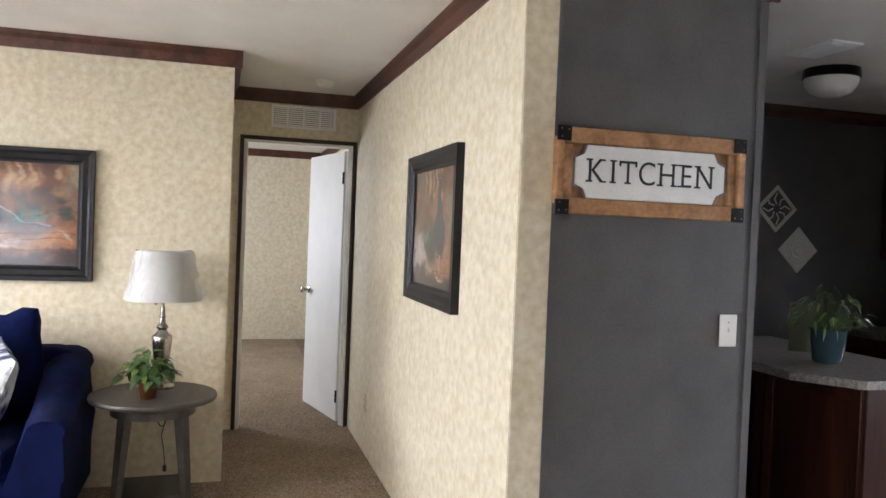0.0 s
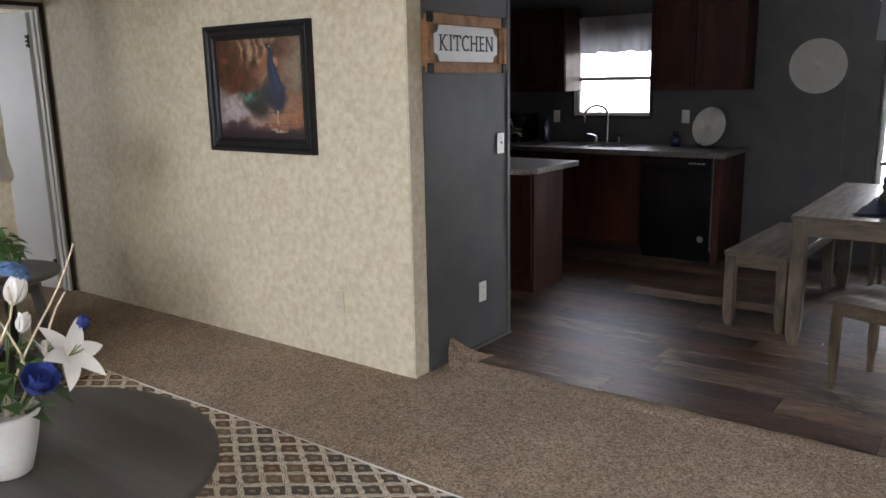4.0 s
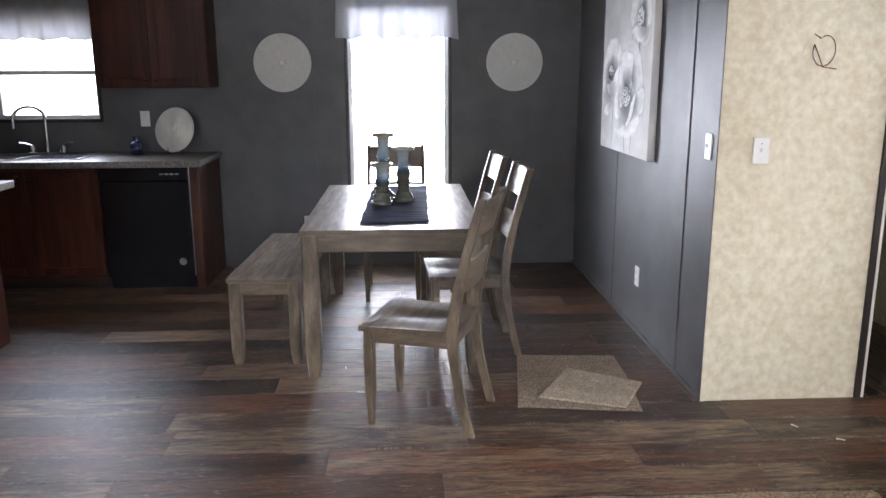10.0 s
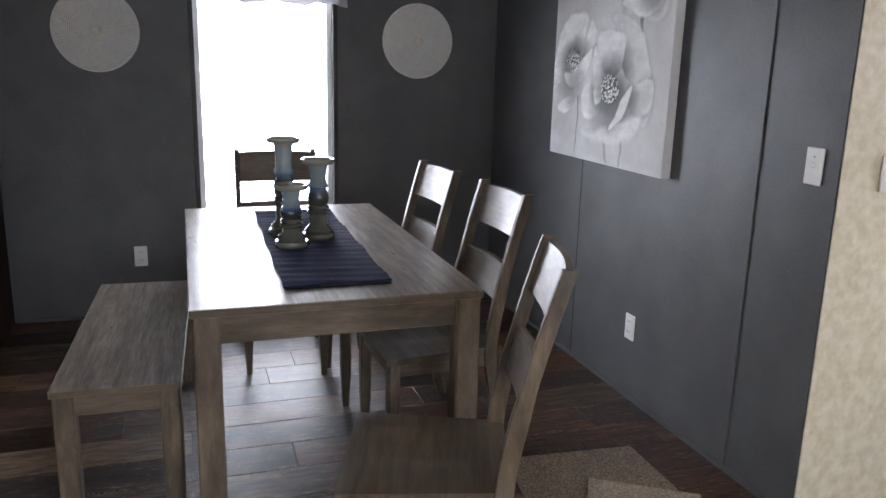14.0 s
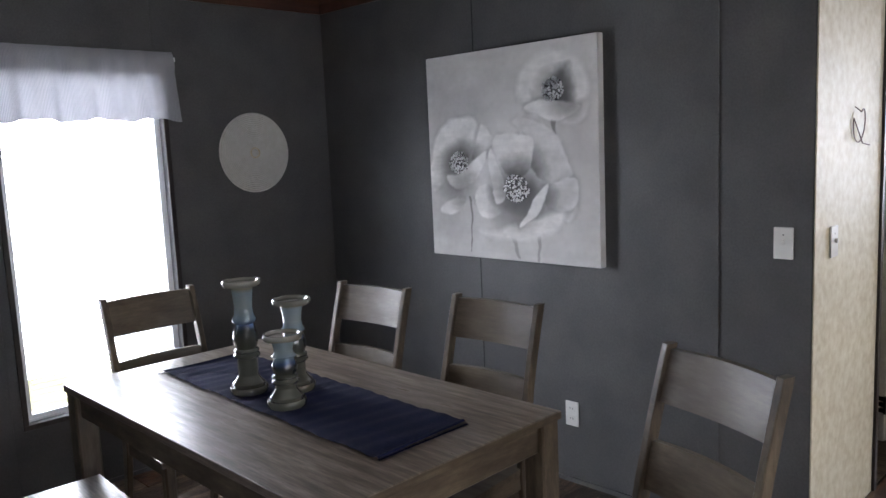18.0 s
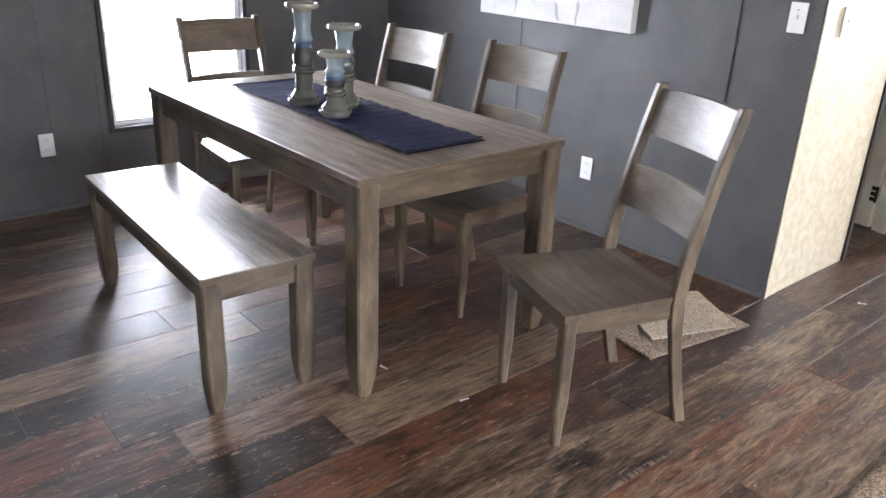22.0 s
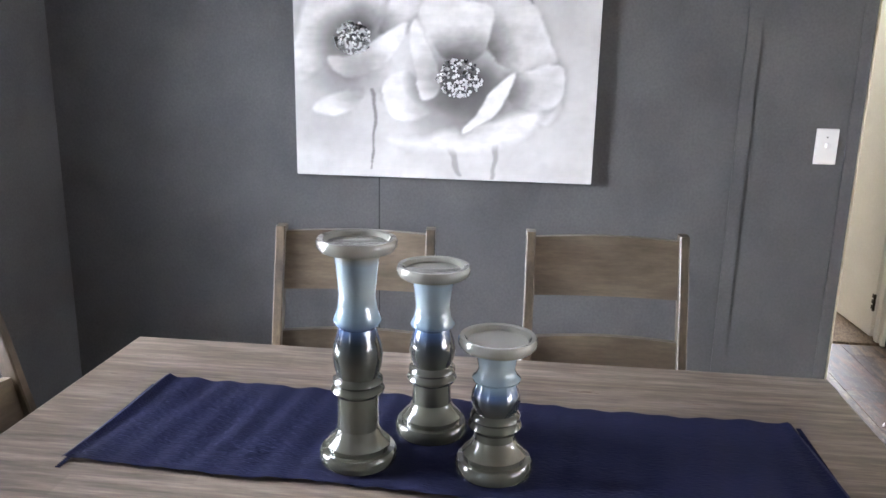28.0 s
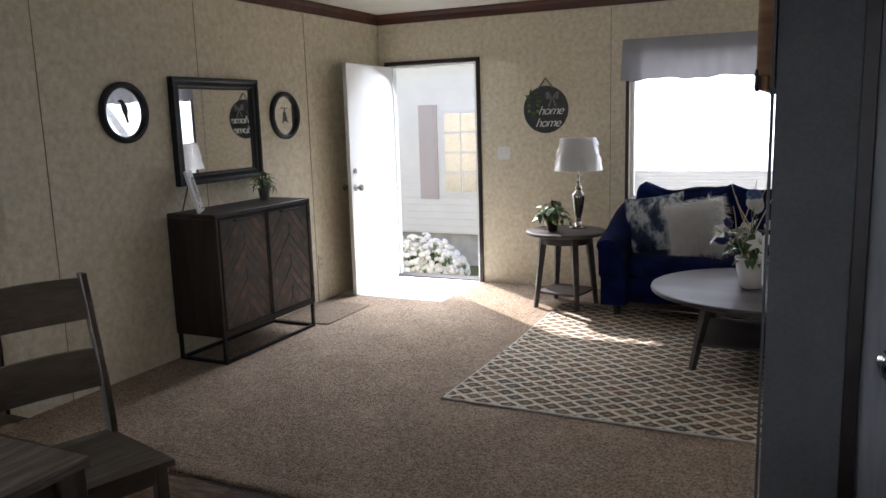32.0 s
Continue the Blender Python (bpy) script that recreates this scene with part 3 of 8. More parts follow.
    fine = nt.new("ShaderNodeTexNoise")
    fine.inputs["Scale"].default_value = 260
    lk.new(co.outputs["Object"], fine.inputs[0])
    bp = nt.new("ShaderNodeBump")
    bp.inputs["Strength"].default_value, bp.inputs["Distance"].default_value = 0.8, 0.006
    lk.new(fine.outputs[0], bp.inputs["Height"]), lk.new(bp.outputs[0], p.inputs["Normal"])
    return m


M["rug"] = lattice_rug()


def valance_cloth():
    m, nt, lk, p = nodes_of("grey_valance")
    nt.remove(p)
    out = nt["Material Output"]
    d, t, mx = nt.new("ShaderNodeBsdfDiffuse"), nt.new("ShaderNodeBsdfTranslucent"), nt.new("ShaderNodeMixShader")
    co, w = nt.new("ShaderNodeTexCoord"), nt.new("ShaderNodeTexWave")
    w.inputs["Scale"].default_value, w.inputs["Distortion"].default_value = 60, 1.0
    lk.new(co.outputs["Object"], w.inputs[0])
    r = ramp(nt, (0.27, 0.27, 0.285), (0.42, 0.42, 0.44), 0.2, 0.8)
    lk.new(w.outputs[0], r.inputs[0])
    lk.new(r.outputs[0], d.inputs[0]), lk.new(r.outputs[0], t.inputs[0])
    mx.inputs[0].default_value = 0.22
    lk.new(d.outputs[0], mx.inputs[1]), lk.new(t.outputs[0], mx.inputs[2]), lk.new(mx.outputs[0], out.inputs[0])
    return m


M["valance"] = valance_cloth()


# ---- builders ----
def part(name, bm, material, parent, label="", smooth=False):
    """One mesh object under a thing, a part, or alone (parent None)."""
    me = bpy.data.meshes.new(name)
    bm.normal_update()
    bm.to_mesh(me)
    bm.free()
    if smooth:
        me.polygons.foreach_set("use_smooth", [True] * len(me.polygons))
        me.set_sharp_from_angle(angle=radians(42))
    for x in material if isinstance(material, (list, tuple)) else [material]:
        me.materials.append(x)
    ob = new(name, me)
    if parent is not None:
        ob.parent = parent
    return tagged(ob, label) if label else ob


def thing(name, label, category, m=None, group="", kind=""):
    e = new(name)
    e.empty_display_size = 0.1
    e.matrix_world = m or Matrix()
    return tagged(e, label, category, group, kind)


def add_box(bm, x0, x1, y0, y1, z0, z1, bevel=0.0, seg=1, m=None):
    r = bmesh.ops.create_cube(bm, size=1.0)
    vs = r["verts"]
    for v in vs:
        v.co = Vector((x0 + (v.co.x + 0.5) * (x1 - x0), y0 + (v.co.y + 0.5) * (y1 - y0), z0 + (v.co.z + 0.5) * (z1 - z0)))
    if m is not None:
        for v in vs:
            v.co = m @ v.co
    if bevel > 0:
        es = list({e for v in vs for e in v.link_edges})
        bmesh.ops.bevel(bm, geom=es, offset=bevel, segments=seg, profile=0.5, affect="EDGES")


def box(x0, x1, y0, y1, z0, z1, bevel=0.0, seg=1, m=None):
    bm = bmesh.new()
    add_box(bm, x0, x1, y0, y1, z0, z1, bevel, seg, m)
    return bm


def add_lathe(bm, profile, seg=32, m=None):
    """Spin (radius, height) pairs round z."""
    rings = []
    for r, z in profile:
        if r < 1e-5:
            v = Vector((0, 0, z))
            rings.append([bm.verts.new(m @ v if m else v)])
        else:
            ring = []
            for k in range(seg):
                a = 2 * math.pi * k / seg
                v = Vector((r * math.cos(a), r * math.sin(a), z))
                ring.append(bm.verts.new(m @ v if m else v))
            rings.append(ring)
    for a, b in zip(rings, rings[1:]):
        for k in range(seg):
            i, j = k, (k + 1) % seg
            if len(a) == 1 and len(b) > 1:
                bm.faces.new((a[0], b[j], b[i]))
            elif len(b) == 1 and len(a) > 1:
                bm.faces.new((a[i], a[j], b[0]))
            elif len(a) > 1:
                bm.faces.new((a[i], a[j], b[j], b[i]))


def lathe(profile, seg=32, m=None):
    bm = bmesh.new()
    add_lathe(bm, profile, seg, m)
    bmesh.ops.recalc_face_normals(bm, faces=bm.faces)
    return bm


def add_tube(bm, pts, r, seg=8, taper=1.0):
    pts = [Vector(p) for p in pts]
    rings = []
    n = len(pts)
    for i, p in enumerate(pts):
        d = (pts[min(i + 1, n - 1)] - pts[max(i - 1, 0)]).normalized()
        a = d.orthogonal().normalized()
        if i and rings:
            a = (prev - d * prev.dot(d)).normalized()
        prev = a
        b = d.cross(a)
        rr = r * (1 + (taper - 1) * i / max(n - 1, 1))
        rings.append([bm.verts.new(p + (a * math.cos(2 * math.pi * k / seg) + b * math.sin(2 * math.pi * k / seg)) * rr) for k in range(seg)])
    for a, b in zip(rings, rings[1:]):
        for k in range(seg):
            bm.faces.new((a[k], a[(k + 1) % seg], b[(k + 1) % seg], b[k]))
    bm.faces.new(rings[0][::-1]), bm.faces.new(rings[-1])


def tube(pts, r, seg=8, taper=1.0):
    bm = bmesh.new()
    add_tube(bm, pts, r, seg, taper)
    return bm


def add_slab(bm, outline, z0, z1, m=None, bevel=0.0):
    """An outline in x, y raised from z0 to z1."""
    f = lambda x, y, z: (m @ Vector((x, y, z))) if m else Vector((x, y, z))  # noqa: E731
    lo, hi = [bm.verts.new(f(x, y, z0)) for x, y in outline], [bm.verts.new(f(x, y, z1)) for x, y in outline]
    n = len(outline)
    bm.faces.new(lo[::-1])
    top = bm.faces.new(hi)
    for k in range(n):
        bm.faces.new((lo[k], lo[(k + 1) % n], hi[(k + 1) % n], hi[k]))
    if bevel:
        bmesh.ops.bevel(bm, geom=list(top.edges), offset=bevel, segments=2, profile=0.5, affect="EDGES")


def slab(outline, z0, z1, m=None, bevel=0.0):
    bm = bmesh.new()
    add_slab(bm, outline, z0, z1, m, bevel)
    bmesh.ops.recalc_face_normals(bm, faces=bm.faces)
    return bm


def add_grid(bm, nu, nv, f):
    vs = [[bm.verts.new(f(i / nu, j / nv)) for j in range(nv + 1)] for i in range(nu + 1)]
    for i in range(nu):
        for j in range(nv):
            bm.faces.new((vs[i][j], vs[i + 1][j], vs[i + 1][j + 1], vs[i][j + 1]))


def round_box(x0, x1, y0, y1, z0, z1, r=0.05, puff=0.0, seed=0, n=10):
    """A soft cushion-like block: rounded edges, swelling faces, small folds."""
    bm = bmesh.new()
    bmesh.ops.create_cube(bm, size=2.0)
    bmesh.ops.subdivide_edges(bm, edges=bm.edges, cuts=n, use_grid_fill=True)
    c, h = Vector(((x0 + x1) / 2, (y0 + y1) / 2, (z0 + z1) / 2)), Vector(((x1 - x0) / 2, (y1 - y0) / 2, (z1 - z0) / 2))
    for v in bm.verts:
        q = Vector((v.co.x * h.x, v.co.y * h.y, v.co.z * h.z))
        core = Vector([max(-(s - r), min(s - r, t)) for s, t in zip(h, q)])
        d = q - core
        nrm = d.normalized() if d.length > 1e-6 else Vector((0, 0, 0))
        out = core + nrm * r if d.length > 1e-6 else q
        if puff:
            u, w, t = (1 - (v.co[k]) ** 2 for k in range(3))
            out += nrm * puff * max(0, min(1, (u * w + w * t + t * u)))
        k = noise.noise(out * 7 + Vector((seed * 3.1, 0, 0))) * 0.006 * (1 if puff else 0)
        v.co = c + out + nrm * k
    return bm


# ---- structure ----
CEIL = 2.43


def wall(name, axis, a0, a1, b0, b1, mats, openings=(), z0=0.0, z1=CEIL, pick=None, label=""):
    """A wall of thickness a0..a1 across the axis, running b0..b1, with openings (b, b, z, z). pick(normal, centre) gives the material."""
    bm = bmesh.new()
    cuts = sorted(openings)
    spans, at = [], b0
    for o in cuts:
        if o[0] > at:
            spans.append((at, o[0], z0, z1))
        if o[2] > z0:
            spans.append((o[0], o[1], z0, o[2]))
        if o[3] < z1:
            spans.append((o[0], o[1], o[3], z1))
        at = o[1]
    if at < b1:
        spans.append((at, b1, z0, z1))
    for p, q, lo, hi in spans:
        if axis == "x":
            add_box(bm, a0, a1, p, q, lo, hi)
        else:
            add_box(bm, p, q, a0, a1, lo, hi)
    bm.normal_update()
    if pick:
        for f in bm.faces:
            f.material_index = pick(f.normal, f.calc_center_median())
    ob = part(name, bm, mats, None)
    return tagged(ob, label or "mottled beige vinyl-covered wallboard", "wall", kind="structure")


def structure(name, bm, material, label, category, smooth=False):
    return tagged(part(name, bm, material, None, smooth=smooth), label, category, kind="structure")


BG = [M["beige"], M["gray"], M["white"]]
WX, EX, PX = -4.45, 1.28, 0.965  # sofa wall, cabinet wall, picture wall
SY, NY, KY = -2.44, 5.19, 1.245  # front wall, dining window wall, partition

wall("wall_front", "y", SY - 0.12, SY, WX - 0.1, EX + 0.1, BG, [(-3.85, -2.85, 0.78, 1.98), (-2.475, -1.035, 0.78, 1.98), (0.30, 1.18, 0.0, 1.97)])
wall("wall_cabinet_side", "x", EX, EX + 0.1, SY, 1.42, BG)
wall("wall_sofa_side", "x", WX - 0.1, WX, SY, 0.35, BG)
wall("wall_recess_side", "y", 0.25, 0.35, -5.60, WX - 0.1, BG)
wall("wall_recess_door", "x", -5.70, -5.60, 0.25, KY, BG, [(0.44, 1.215, 0.0, 2.07)])
wall("wall_partition", "y", KY, KY + 0.1, -5.70, -2.41, BG)
wall("wall_partition_end", "x", -2.41, -2.31, KY, 2.17, BG, pick=lambda n, c: 1 if n.x > 0.5 or n.y > 0.5 else 0, label="charcoal grey painted wallboard end panel")
structure("wall_strip", box(-2.3098, -2.306, KY + 0.001, 1.365, 0.0, CEIL), M["beige"], "mottled beige wallboard strip beside the grey panel", "wall")
wall("wall_closet_back", "y", 2.07, 2.17, -4.45, -2.41, BG, [(-3.20, -2.50, 0.0, 2.03)], pick=lambda n, c: 1 if n.y > 0.5 else 0, label="charcoal grey wallboard round a closet door")
wall("wall_kitchen_side", "x", WX - 0.1, WX, 2.07, NY, BG, pick=lambda n, c: 1, label="charcoal grey painted kitchen wallboard")
wall("wall_dining_window", "y", NY, NY + 0.12, WX - 0.1, PX + 0.1, BG, [(-3.42, -2.66, 1.16, 1.92), (-0.80, -0.04, 0.39, 2.02)], pick=lambda n, c: 1, label="charcoal grey painted wallboard with two windows")
wall("wall_picture", "x", PX, PX + 0.1, 2.435, NY, BG, pick=lambda n, c: 1, label="charcoal grey painted wallboard behind the flower canvas")
wall("wall_switch", "y", 2.435, 2.535, PX + 0.1, 2.45, BG, [(1.72, 2.31, 0.0, 2.05)])
structure("wall_corner_face", box(PX + 0.0, PX + 0.1, 2.4325, 2.4345, 0, CEIL), M["beige"], "mottled beige wallboard edge at the corner", "wall")
wall("wall_passage_end", "x", 2.35, 2.45, 1.32, 2.435, BG, [(1.62, 2.27, 0.0, 2.05)])
wall("wall_passage_south", "y", 1.32, 1.42, EX + 0.1, 2.35, BG, [(1.46, 2.18, 0.0, 2.05)])
# closing walls of the rooms behind the doors
wall("wall_bedroom_back", "x", -10.2, -10.1, -1.7, 1.7, BG)
wall("wall_bedroom_north", "y", 1.55, 1.65, -10.1, -5.7, BG, [(-9.35, -8.6, 0.0, 2.03)])
wall("wall_bedroom_south", "y", -1.7, -1.6, -10.1, -4.55, BG)
wall("wall_bedroom_near", "x", -5.70, -5.60, -1.6, 0.25, BG)
wall("wall_bedroom_near_strip", "x", -5.70, -5.62, KY + 0.1, 1.55, BG)
wall("wall_bath_back", "y", 2.6, 2.7, -10.1, -5.7, BG)
wall("wall_bath_side", "x", -10.2, -10.1, 1.7, 2.7, BG)
wall("wall_bath_end", "x", -5.8, -5.7, 1.65, 2.6, BG)
wall("wall_east_far", "x", 5.4, 5.5, -2.5, 5.3, BG)
wall("wall_east_south", "y", -2.5, -2.4, EX + 0.1, 5.5, BG)
wall("wall_east_divider", "y", 1.20, 1.30, 2.45, 5.4, BG)
wall("wall_utility_east", "x", 2.45, 2.55, 2.535, 5.3, BG)
wall("wall_utility_north", "y", 5.2, 5.3, PX + 0.1, 5.5, BG)
structure("ceiling", box(-10.3, 5.6, -2.6, 5.5, CEIL, CEIL + 0.1), M["ceiling"], "flat off-white textured ceiling", "ceiling")
structure("floor", box(-10.3, 5.6, -2.6, 5.5, -0.12, -0.012), M["skirting"], "subfloor under carpet and planks", "floor")

# carpet, its rolled edge and the flap that curls up the grey panel
bm = bmesh.new()
add_box(bm, WX, EX, SY, 1.60, -0.012, 0.004)
structure("carpet", bm, M["carpet"], "brown cut-pile wall-to-wall carpet", "carpet")
bm = bmesh.new()
NS = 220


def edge_pt(u, k):
    x = WX + 2.16 + (EX - WX - 2.16) * u
    w = 0.006 * math.sin(x * 9) + 0.004 * math.sin(x * 23 + 1)
    a = math.pi * k
    hump = 0.012 + 0.004 * math.sin(x * 5)
    return Vector((x, 1.50 + 0.13 * k + w * k, 0.004 + hump * math.sin(a) ** 0.8 - 0.012 * (1 if k > 0.99 else 0)))


add_grid(bm, NS, 10, edge_pt)
structure("carpet_edge", bm, M["carpet"], "raised unfinished edge of the brown carpet", "carpet", smooth=True)
structure("carpet_recess", box(-10.1, WX, 0.35, KY, -0.012, 0.003), M["carpet"], "brown cut-pile carpet in the recess", "carpet")
structure("carpet_bedroom", box(-10.1, -5.6, -1.6, 1.55, -0.0125, 0.0025), M["carpet2"], "tan cut-pile carpet in the bedroom", "carpet")
structure("carpet_east_room", box(2.37, 5.4, 1.3, 5.2, -0.012, 0.006), M["carpet2"], "tan cut-pile carpet in the far bedroom", "carpet")
structure("carpet_south_room", box(EX + 0.1, 5.4, -2.4, 1.36, -0.012, 0.006), M["carpet2"], "tan cut-pile carpet in the side room", "carpet")
bm = bmesh.new()
add_grid(bm, 12, 8, lambda u, k: Vector((-2.285 + 0.02 * (1 - k) + 0.10 * (1 - k) ** 2 + 0.012 * math.sin(7 * u), 1.37 + 0.40 * u - (u - 0.42) * 0.38 * k ** 0.8, 0.004 + 0.14 * k ** 1.15)))
structure("carpet_flap", bm, M["carpet"], "curled corner of brown carpet against the grey panel", "carpet", smooth=True)

# crown moulding
def crown(name, axis, fixed, a, b, side):
    """Stepped dark wood moulding under the ceiling; side is the way it projects."""
    bm = bmesh.new()
    prof = ((0, 0.0), (0.012, 0.0), (0.016, 0.018), (0.022, 0.05), (0.036, 0.072), (0.042, 0.09), (0, 0.09))
    rows = []
    for t in (a, b):
        rows.append([bm.verts.new((fixed + side * d, t, CEIL - 0.0905 + h) if axis == "x" else (t, fixed + side * d, CEIL - 0.0905 + h)) for d, h in prof])
    n = len(prof)
    for k in range(n):
        bm.faces.new((rows[0][k], rows[0][(k + 1) % n], rows[1][(k + 1) % n], rows[1][k]))
    bm.faces.new(rows[0]), bm.faces.new(rows[1][::-1])
    bmesh.ops.recalc_face_normals(bm, faces=bm.faces)
    structure(name, bm, M["crown"], "dark red-brown wooden crown moulding", "moulding")


for i, c in enumerate((("y", SY, WX, EX, 1), ("x", EX, SY, 1.42, -1), ("x", WX, SY, 0.392, 1), ("y", 0.35, -5.6, WX + 0.001, 1), ("x", -5.6, 0.35, KY, 1), ("y", KY, -5.6, -2.268, -1),
                       ("x", -2.306, KY - 0.042, 2.212, 1), ("y", 2.17, WX, -2.268, 1), ("x", WX, 2.17, NY, 1), ("y", NY, WX, PX, -1), ("x", PX, 2.393, NY, -1), ("y", 2.432, PX - 0.042, 2.35, -1),
                       ("x", 2.35, 1.42, 2.435, -1), ("y", 1.42, EX, 2.35, 1))):
    crown("crown_moulding_%d" % (i + 1), *c)
for i, c in enumerate((("x", -10.1, -1.6, 1.55, 1), ("y", 1.55, -10.1, -5.7, -1))):
    crown("crown_moulding_bedroom_%d" % (i + 1), *c)

# seams, battens and base strips on the wallboard
for i, (x0, x1, y0, y1, z0, z1, m) in enumerate((
        (PX - 0.006, PX - 0.0003, 2.778, 2.820, 0, 2.33, "gray"), (PX - 0.002, PX - 0.0003, 4.002, 4.006, 0, 2.33, "seamline"), (PX - 0.004, PX - 0.0003, 2.437, 2.475, 0, 2.33, "gray"),
        (-1.105, -1.055, NY - 0.006, NY - 0.0003, 0, 2.33, "gray"), (-0.865, -0.855, NY - 0.004, NY - 0.0003, 0, 2.33, "gray"), (-0.065, -0.055, NY - 0.004, NY - 0.0003, 2.05, 2.33, "gray"),
        (PX - 0.012, PX - 0.0003, 2.437, NY, 0, 0.02, "gray"), (-1.70, PX - 0.012, NY - 0.012, NY - 0.0003, 0, 0.02, "gray"), (-2.3055, -2.294, 1.37, 2.17, 0, 0.02, "gray"),
        (-2.306, -2.300, 1.362, 1.378, 0, 2.33, "gray"), (-2.306, -2.300, 2.14, 2.17, 0, 2.33, "gray"), (-2.306, -2.301, KY, KY + 0.016, 0, 2.33, "beige"),
        (PX - 0.002, PX + 0.018, 2.428, 2.4322, 0, 2.33, "beige"), (EX - 0.0025, EX - 0.0003, 1.145, 1.149, 0, 2.33, "seam"), (EX - 0.0025, EX - 0.0003, -0.052, -0.048, 0, 2.33, "seam"), (EX - 0.0025, EX - 0.0003, -1.275, -1.271, 0, 2.33, "seam"),
        (0.235, 0.241, SY + 0.0003, SY + 0.004, 1.99, 2.33, "beige"), (-0.885, -0.881, SY + 0.0003, SY + 0.0025, 0, 2.33, "seam"), (WX + 0.0003, WX + 0.002, -0.904, -0.901, 0, 2.33, "seam"))):
    structure("trim_%d" % (i + 1), box(x0, x1, y0, y1, z0, z1), M[m], "thin vertical seam strip on the wallboard" if z1 > 1 else "low grey base strip", "trim")


def casing(name, axis, face, side, b0, b1, top, w=0.035, sill=False, z0=0.0, label="narrow dark brown casing"):
    """Dark strips round an opening, proud of the wall face; each strip is a piece."""
    root = thing(name, label + " round an opening", "trim", kind="structure")
    d0, d1 = (face, face + side * 0.012) if side > 0 else (face + side * 0.012, face)
    rows = [(b0 - w, b0, z0, top + w), (b1, b1 + w, z0, top + w), (b0, b1, top, top + w)] + ([(b0 - w, b1 + w, z0 - w, z0)] if sill else [])
    for p, q, lo, hi in rows:
        part("strip", box(d0, d1, p, q, lo, hi, 0.002) if axis == "x" else box(p, q, d0, d1, lo, hi, 0.002), M["trim"], root)
    return root


casing("casing_recess", "x", -5.60, 1, 0.44, 1.215, 2.07, 0.028)
casing("casing_front_door", "y", SY, 1, 0.30, 1.18, 1.97, 0.035)
casing("casing_living_window", "y", SY, 1, -2.475, -1.035, 1.98, 0.028, True, 0.78)
casing("casing_dining_window", "y", NY, -1, -0.80, -0.04, 2.02, 0.024, True, 0.39)
casing("casing_kitchen_window", "y", NY, -1, -3.42, -2.66, 1.92, 0.024, True, 1.16)
casing("casing_utility", "y", 2.435, -1, 1.72, 2.31, 2.05, 0.03)
casing("casing_east", "x", 2.35, -1, 1.62, 2.27, 2.05, 0.03)
casing("casing_south", "y", 1.42, 1, 1.46, 2.18, 2.05, 0.03)
casing("casing_closet", "y", 2.17, 1, -3.20, -2.50, 2.03, 0.03)
casing("casing_bedroom", "y", 1.55, -1, -9.35, -8.6, 2.03, 0.04)


def jamb(name, axis, a0, a1, b0, b1, top, material):
    root = thing(name, "painted door jamb lining the opening", "door jamb", kind="structure")
    t = 0.018
    for p, q, lo, hi in ((b0, b0 + t, 0, top), (b1 - t, b1, 0, top), (b0 + t, b1 - t, top - t, top)):
        part("lining", box(a0, a1, p, q, lo, hi) if axis == "x" else box(p, q, a0, a1, lo, hi), material, root)
    mid = (a0 + a1) / 2
    for p, q in ((b0 + t, b0 + t + 0.012), (b1 - t - 0.012, b1 - t)):
        part("stop", box(mid - 0.018, mid + 0.018, p, q, 0, top - t) if axis == "x" else box(p, q, mid - 0.018, mid + 0.018, 0, top - t), material, root)


jamb("jamb_recess", "x", -5.703, -5.597, 0.44, 1.215, 2.07, M["white"])
jamb("jamb_utility", "y", 2.432, 2.538, 1.72, 2.31, 2.05, M["cream"])
jamb("jamb_east", "x", 2.347, 2.453, 1.62, 2.27, 2.05, M["white"])
jamb("jamb_south", "y", 1.317, 1.423, 1.46, 2.18, 2.05, M["cream"])
jamb("jamb_bedroom", "y", 1.547, 1.653, -9.35, -8.6, 2.03, M["white"])
jamb("jamb_front", "y", SY - 0.123, SY + 0.003, 0.30, 1.18, 1.97, M["white"])
structure("threshold", box(0.32, 1.16, SY - 0.14, SY + 0.02, -0.01, 0.018, 0.004), M["bronze"], "dark metal door threshold", "threshold")


def knob_bm(m):
    return lathe([(0, -0.001), (0.028, 0), (0.03, 0.006), (0.012, 0.012), (0.011, 0.035), (0.024, 0.045), (0.029, 0.058), (0.025, 0.07), (0, 0.075)], 20, m)


